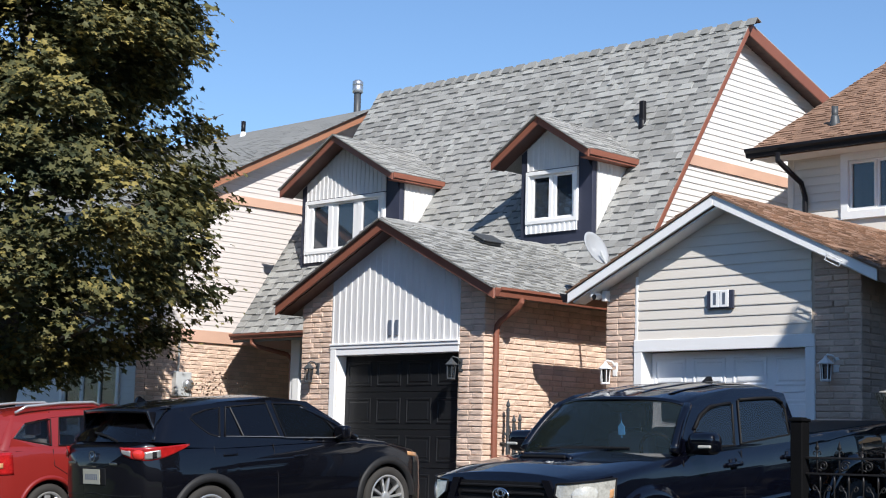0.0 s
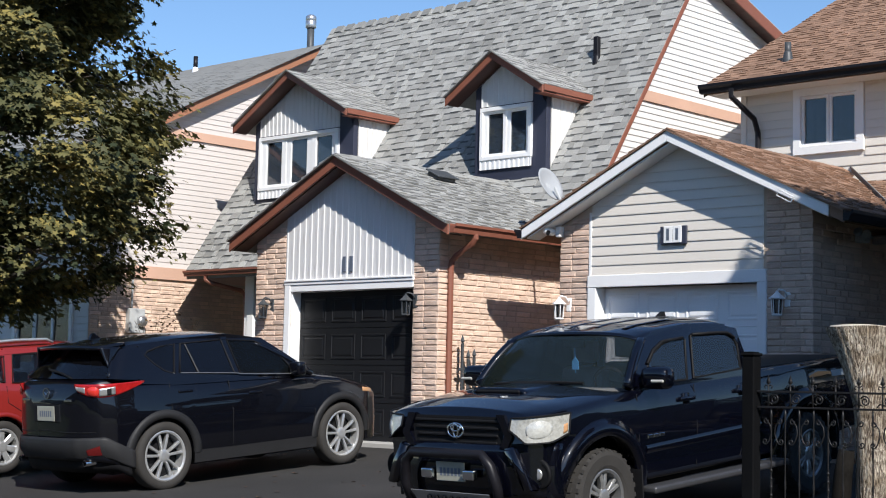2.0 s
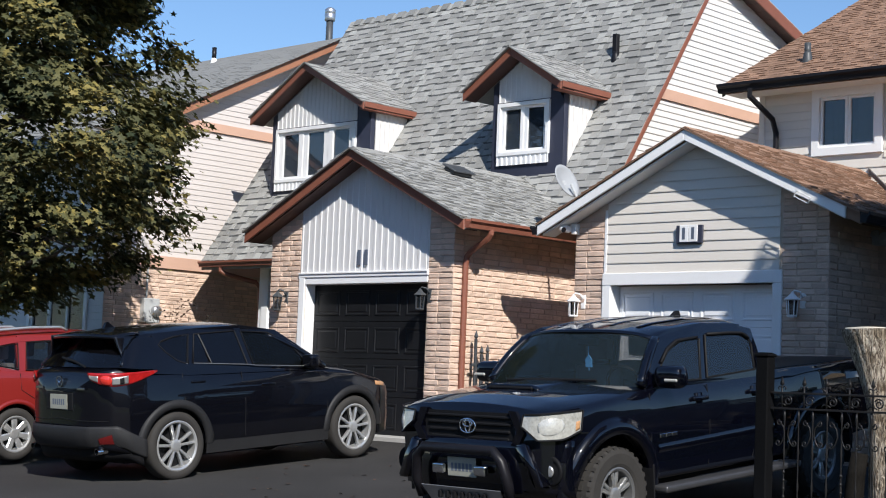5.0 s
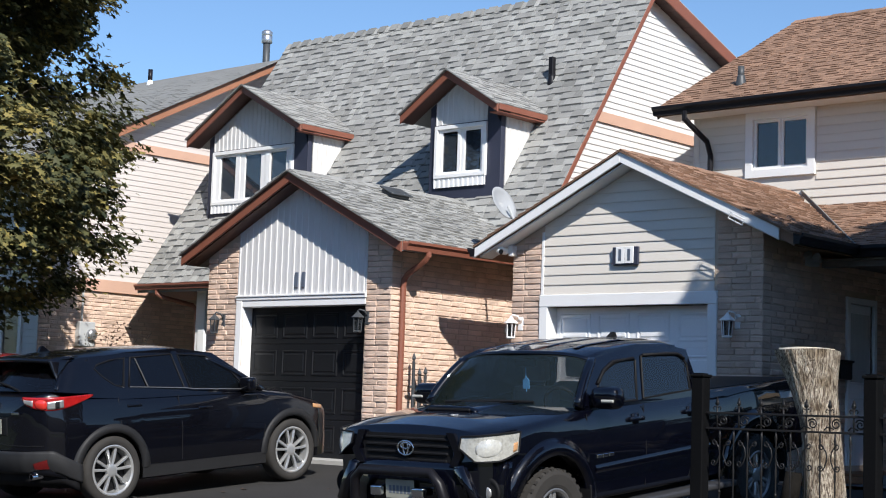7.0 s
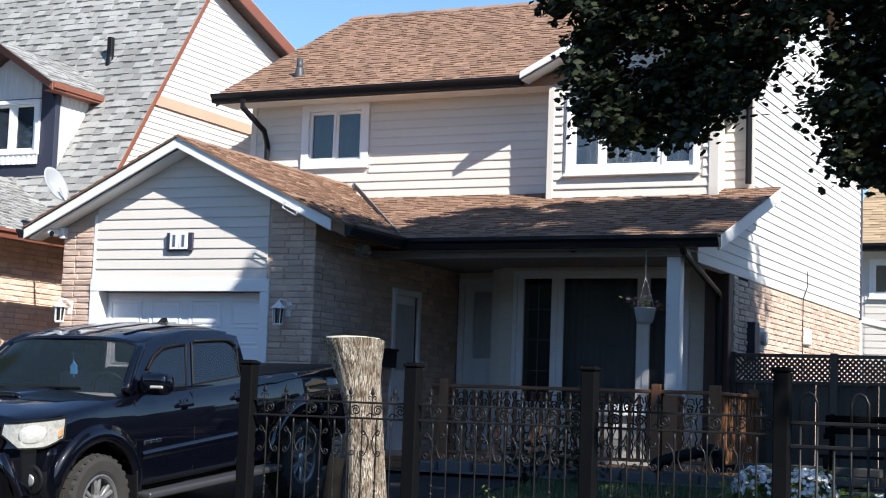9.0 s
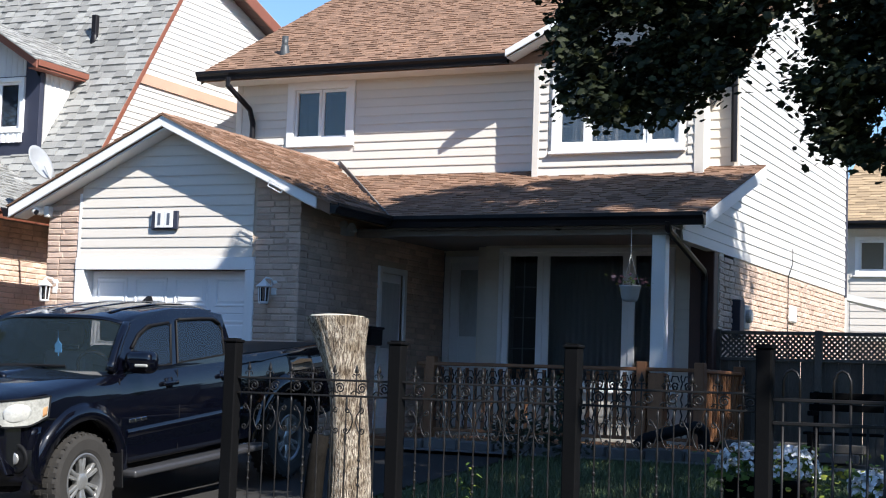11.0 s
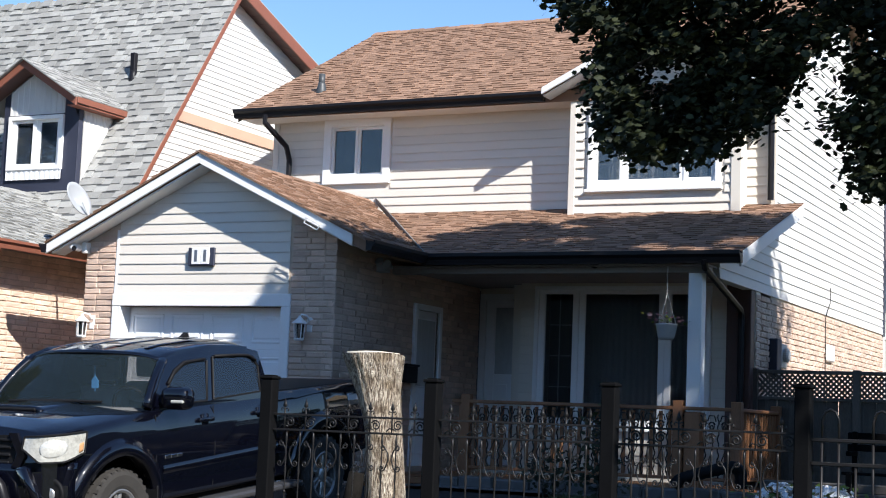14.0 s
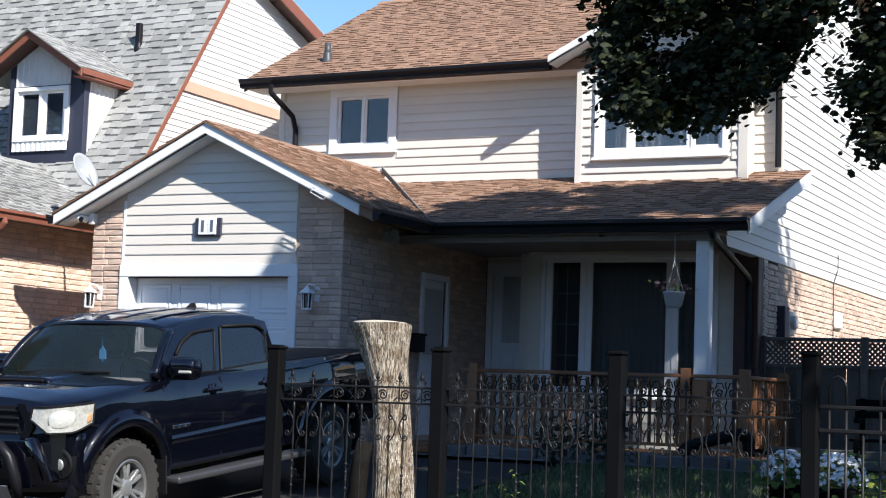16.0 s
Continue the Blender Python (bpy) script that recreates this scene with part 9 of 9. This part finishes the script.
# ---- roof fittings ----
def vent_pipe(x, y, z0, z1, r, material, label, square=False, flash=None):
    T = thing("roof_vent", (x, y, z0), label, "roof vent")
    bm = bmesh.new()
    if square:
        soft_box(bm, (x - r, y - r, z0), (x + r, y + r, z1), 0.008)
    else:
        lathe(bm, [(r, z0), (r, z1), (r * 0.8, z1), (r * 0.8, z1 - 0.05)], 16, Matrix.Translation((x, y, 0)))
    part("pipe", bm, material, T, smooth=not square)
    bm = bmesh.new()
    lathe(bm, [(r * 2.0, z0 - 0.22), (r * 1.6, z0 - 0.04), (r * 1.2, z0 + 0.06), (r * 1.05, z0 + 0.08)], 16, Matrix.Translation((x, y, 0)))
    part("flashing", bm, flash or material, T, smooth=True)


vent_pipe(-15.90, 20.74, 7.13, 7.50, 0.045, M_BLACK_METAL, "black square vent pipe on the grey roof", True)
vent_pipe(-12.5, 21.0, 6.78, 7.0, 0.05, M_LAMP_GREY, "dark vent pipe on the brown roof")
vent_pipe(-27.85, 21.9, 8.55, 8.87, 0.05, M_BLACK_METAL, "black vent pipe with pale flashing on the old roof", False, M_WHITE)
GV = thing("roof_vent", (-16.12, 17.3, 4.8), "low dark box vent on the garage roof", "roof vent")
mg = slope_frame((-16.12, 17.30, 4.79), (0, 1, 0), (-1, 0, 0.494))
bm = bmesh.new()
soft_box(bm, (-0.2, -0.12, 0.0), (0.2, 0.12, 0.06), 0.02, mg)
soft_box(bm, (-0.23, -0.15, 0.06), (0.23, 0.15, 0.085), 0.01, mg)
part("hood", bm, M_LAMP_GREY, GV)
FU = thing("chimney_flue", (-24.9, 22.6, 8.6), "metal chimney flue with a bright round cap", "chimney")
bm = bmesh.new()
lathe(bm, [(0.075, 8.2), (0.075, 9.28)], 18, Matrix.Translation((-24.9, 22.6, 0)))
part("pipe", bm, M_LAMP_GREY, FU, smooth=True)
bm = bmesh.new()
lathe(bm, [(0.1, 9.22), (0.115, 9.24), (0.115, 9.36), (0.105, 9.37), (0.115, 9.38), (0.115, 9.46), (0.07, 9.50), (0.01, 9.51)], 18, Matrix.Translation((-24.9, 22.6, 0)))
part("cap", bm, M_METAL, FU, smooth=True)
DS = thing("satellite_dish", (-13.75, 17.2, 4.1), "grey oval satellite dish on a short mast at the roof edge", "satellite dish")
md = Matrix.Translation((-13.96, 17.2, 4.55)) @ Matrix.Rotation(radians(96), 4, "Z") @ Matrix.Rotation(radians(66), 4, "X")
bm = bmesh.new()
rows = []
for j in range(7):
    q = j / 6
    rows.append([bm.verts.new(md @ Vector((0.27 * q * math.cos(2 * math.pi * k / 28), 0.25 * q * math.sin(2 * math.pi * k / 28), -0.06 + 0.06 * q * q))) for k in range(28)])
for a, b in zip(rows, rows[1:]):
    for k in range(28):
        bm.faces.new((a[k], a[(k + 1) % 28], b[(k + 1) % 28], b[k]))
bmesh.ops.remove_doubles(bm, verts=bm.verts[:], dist=0.0005)
bmesh.ops.solidify(bm, geom=bm.faces[:], thickness=0.012)
part("reflector", bm, M_DISH, DS, smooth=True)
bm = bmesh.new()
for u, w in ((-0.055, 0.03), (-0.015, 0.014), (0.02, 0.02), (0.05, 0.012)):
    soft_box(bm, (u - w / 2, -0.045, -0.055), (u + w / 2, 0.03, -0.045), 0.002, md)
part("mark", bm, M_GREY_PLASTIC, DS, "faint grey mark")
bm = bmesh.new()
tube(bm, [(-13.62, 17.25, 3.85), (-13.75, 17.25, 4.2), (-13.9, 17.22, 4.5)], 0.02, 8)
part("mast", bm, M_GREY_PLASTIC, DS)

# ---- curtains and blinds behind the panes ----
def curtain(m, u0, u1, v0, v1, n, folds, label, material=None):
    bm = bmesh.new()
    k = folds * 6
    g = [[bm.verts.new(m @ Vector((u0 + (u1 - u0) * i / k, v, n + 0.03 * math.sin(i * math.pi / 3)))) for v in (v0, v1)] for i in range(k + 1)]
    for a, b in zip(g, g[1:]):
        bm.faces.new((a[0], b[0], b[1], a[1]))
    T = thing("curtain", m @ Vector(((u0 + u1) / 2, v0, n)), label, "curtain")
    part("cloth", bm, material or M_CURTAIN, T, smooth=True)


curtain(fg, -7.75, -6.35, 1.75, 3.55, -0.35, 16, "dark grey pleated curtain behind the picture window")
curtain(fbay, -7.6, -6.2, 4.95, 6.05, -0.25, 14, "striped pale vertical blind behind the bay window", M_WHITE)
curtain(fb, -12.05, -11.65, 5.3, 6.1, -0.3, 3, "dark drape behind the upper window")

# ---- house beyond the back yards ----
FH = thing("house", (-2.5, 37, 0.95), "distant beige sided house with a brown roof", "house")
fF = front(36.0)
FHW = [(-6.62, -5.3, 4.5, 5.35)]
wf = wall("front_wall", fF, lambda v: -6.72, lambda v: 4.0, 0.3, 5.7, FHW, M_BEIGE_SIDING, FH)
siding(wf, fF, lambda v: -6.72, lambda v: 4.0, 1.0, 5.7, FHW, M_CREAM_SIDING, 0.15)
window(fF, *FHW[0], FH, (1, 1), M_WHITE)
FR = slab("roof", [(-7.1, 35.5, 5.65), (4.4, 35.5, 5.65), (4.4, 40, 8.2), (-7.1, 40, 8.2)], M_TAN_SHINGLE, FH, 0.18)
shingles(FR, slope_frame((-7.1, 35.5, 5.65), (1, 0, 0), (0, 4.5, 2.55)), lambda v: 0.0, lambda v: 5.0, 5.17, M_TAN_SHINGLE, limit=60, expo=0.15, widths=(0.25, 0.33, 0.4))
gutter("gutter", (-7.1, 35.5, 5.64), (4.4, 35.5, 5.64), M_BLACK_METAL, FH, out=(0, -1, 0), size=0.16)
slab("roof", [(-7.1, 40, 8.2), (4.4, 40, 8.2), (4.4, 44.5, 5.65), (-7.1, 44.5, 5.65)], M_BROWN_SHINGLE, FH, 0.18)
wall("gable_wall", side(-6.72), lambda v: max(36.0, 40 - (8.0 - v) / 0.55), lambda v: min(44.0, 40 + (8.0 - v) / 0.55), 0.3, 7.9, [], M_CREAM_SIDING, FH, breaks=(5.7, 5.9))
LT = thing("garden_shed", (-4.6, 31.0, 0.95), "pale lean-to shed roof behind the house", "shed")
slab("roof", [(-5.9, 30.2, 3.75), (-2.0, 30.2, 2.9), (-2.0, 33, 2.9), (-5.9, 33, 3.75)], M_WHITE, LT, 0.12)
bm = bmesh.new()
soft_box(bm, (-5.7, 30.4, 0.9), (-2.2, 32.9, 2.85), 0.02)
part("wall", bm, M_BRICK_B, LT)
# unseen boxes closing the street, added for dark reflections and less sky light
bm = bmesh.new()
box(bm, (-70, -26, -0.5), (50, -25, 8.0))
tagged(part("backdrop", bm, M_FAR, None, "dull unseen box added to close the far side of the street", kind="structure"), category="backdrop")

bm = bmesh.new()
box(bm, (24, -25, -0.5), (25, 60, 8.0))
tagged(part("backdrop", bm, M_FAR, None, "dull unseen box added to close the end of the street", kind="structure"), category="backdrop")

# ---- dry leaves blown over the asphalt ----
rnd = random.Random(64)
lv, lf = [], []
for i in range(260):
    x, y = rnd.uniform(-20.0, -6.8), rnd.uniform(5.0, 15.6)
    s, a = rnd.uniform(0.015, 0.04), rnd.uniform(0, 6.28)
    o = len(lv)
    for k in range(5):
        b = a + k * 1.2566
        lv.append((x + s * math.cos(b) * (1.4 if k == 0 else 0.8), y + s * math.sin(b), ground_z(y) + 0.008 + 0.012 * rnd.random()))
    lf.append(tuple(range(o, o + 5)))
tagged(raw("fallen_leaves", lv, lf, M_SHRUB, label="small dry leaves scattered on the dark asphalt", kind="stuff"), category="leaves")
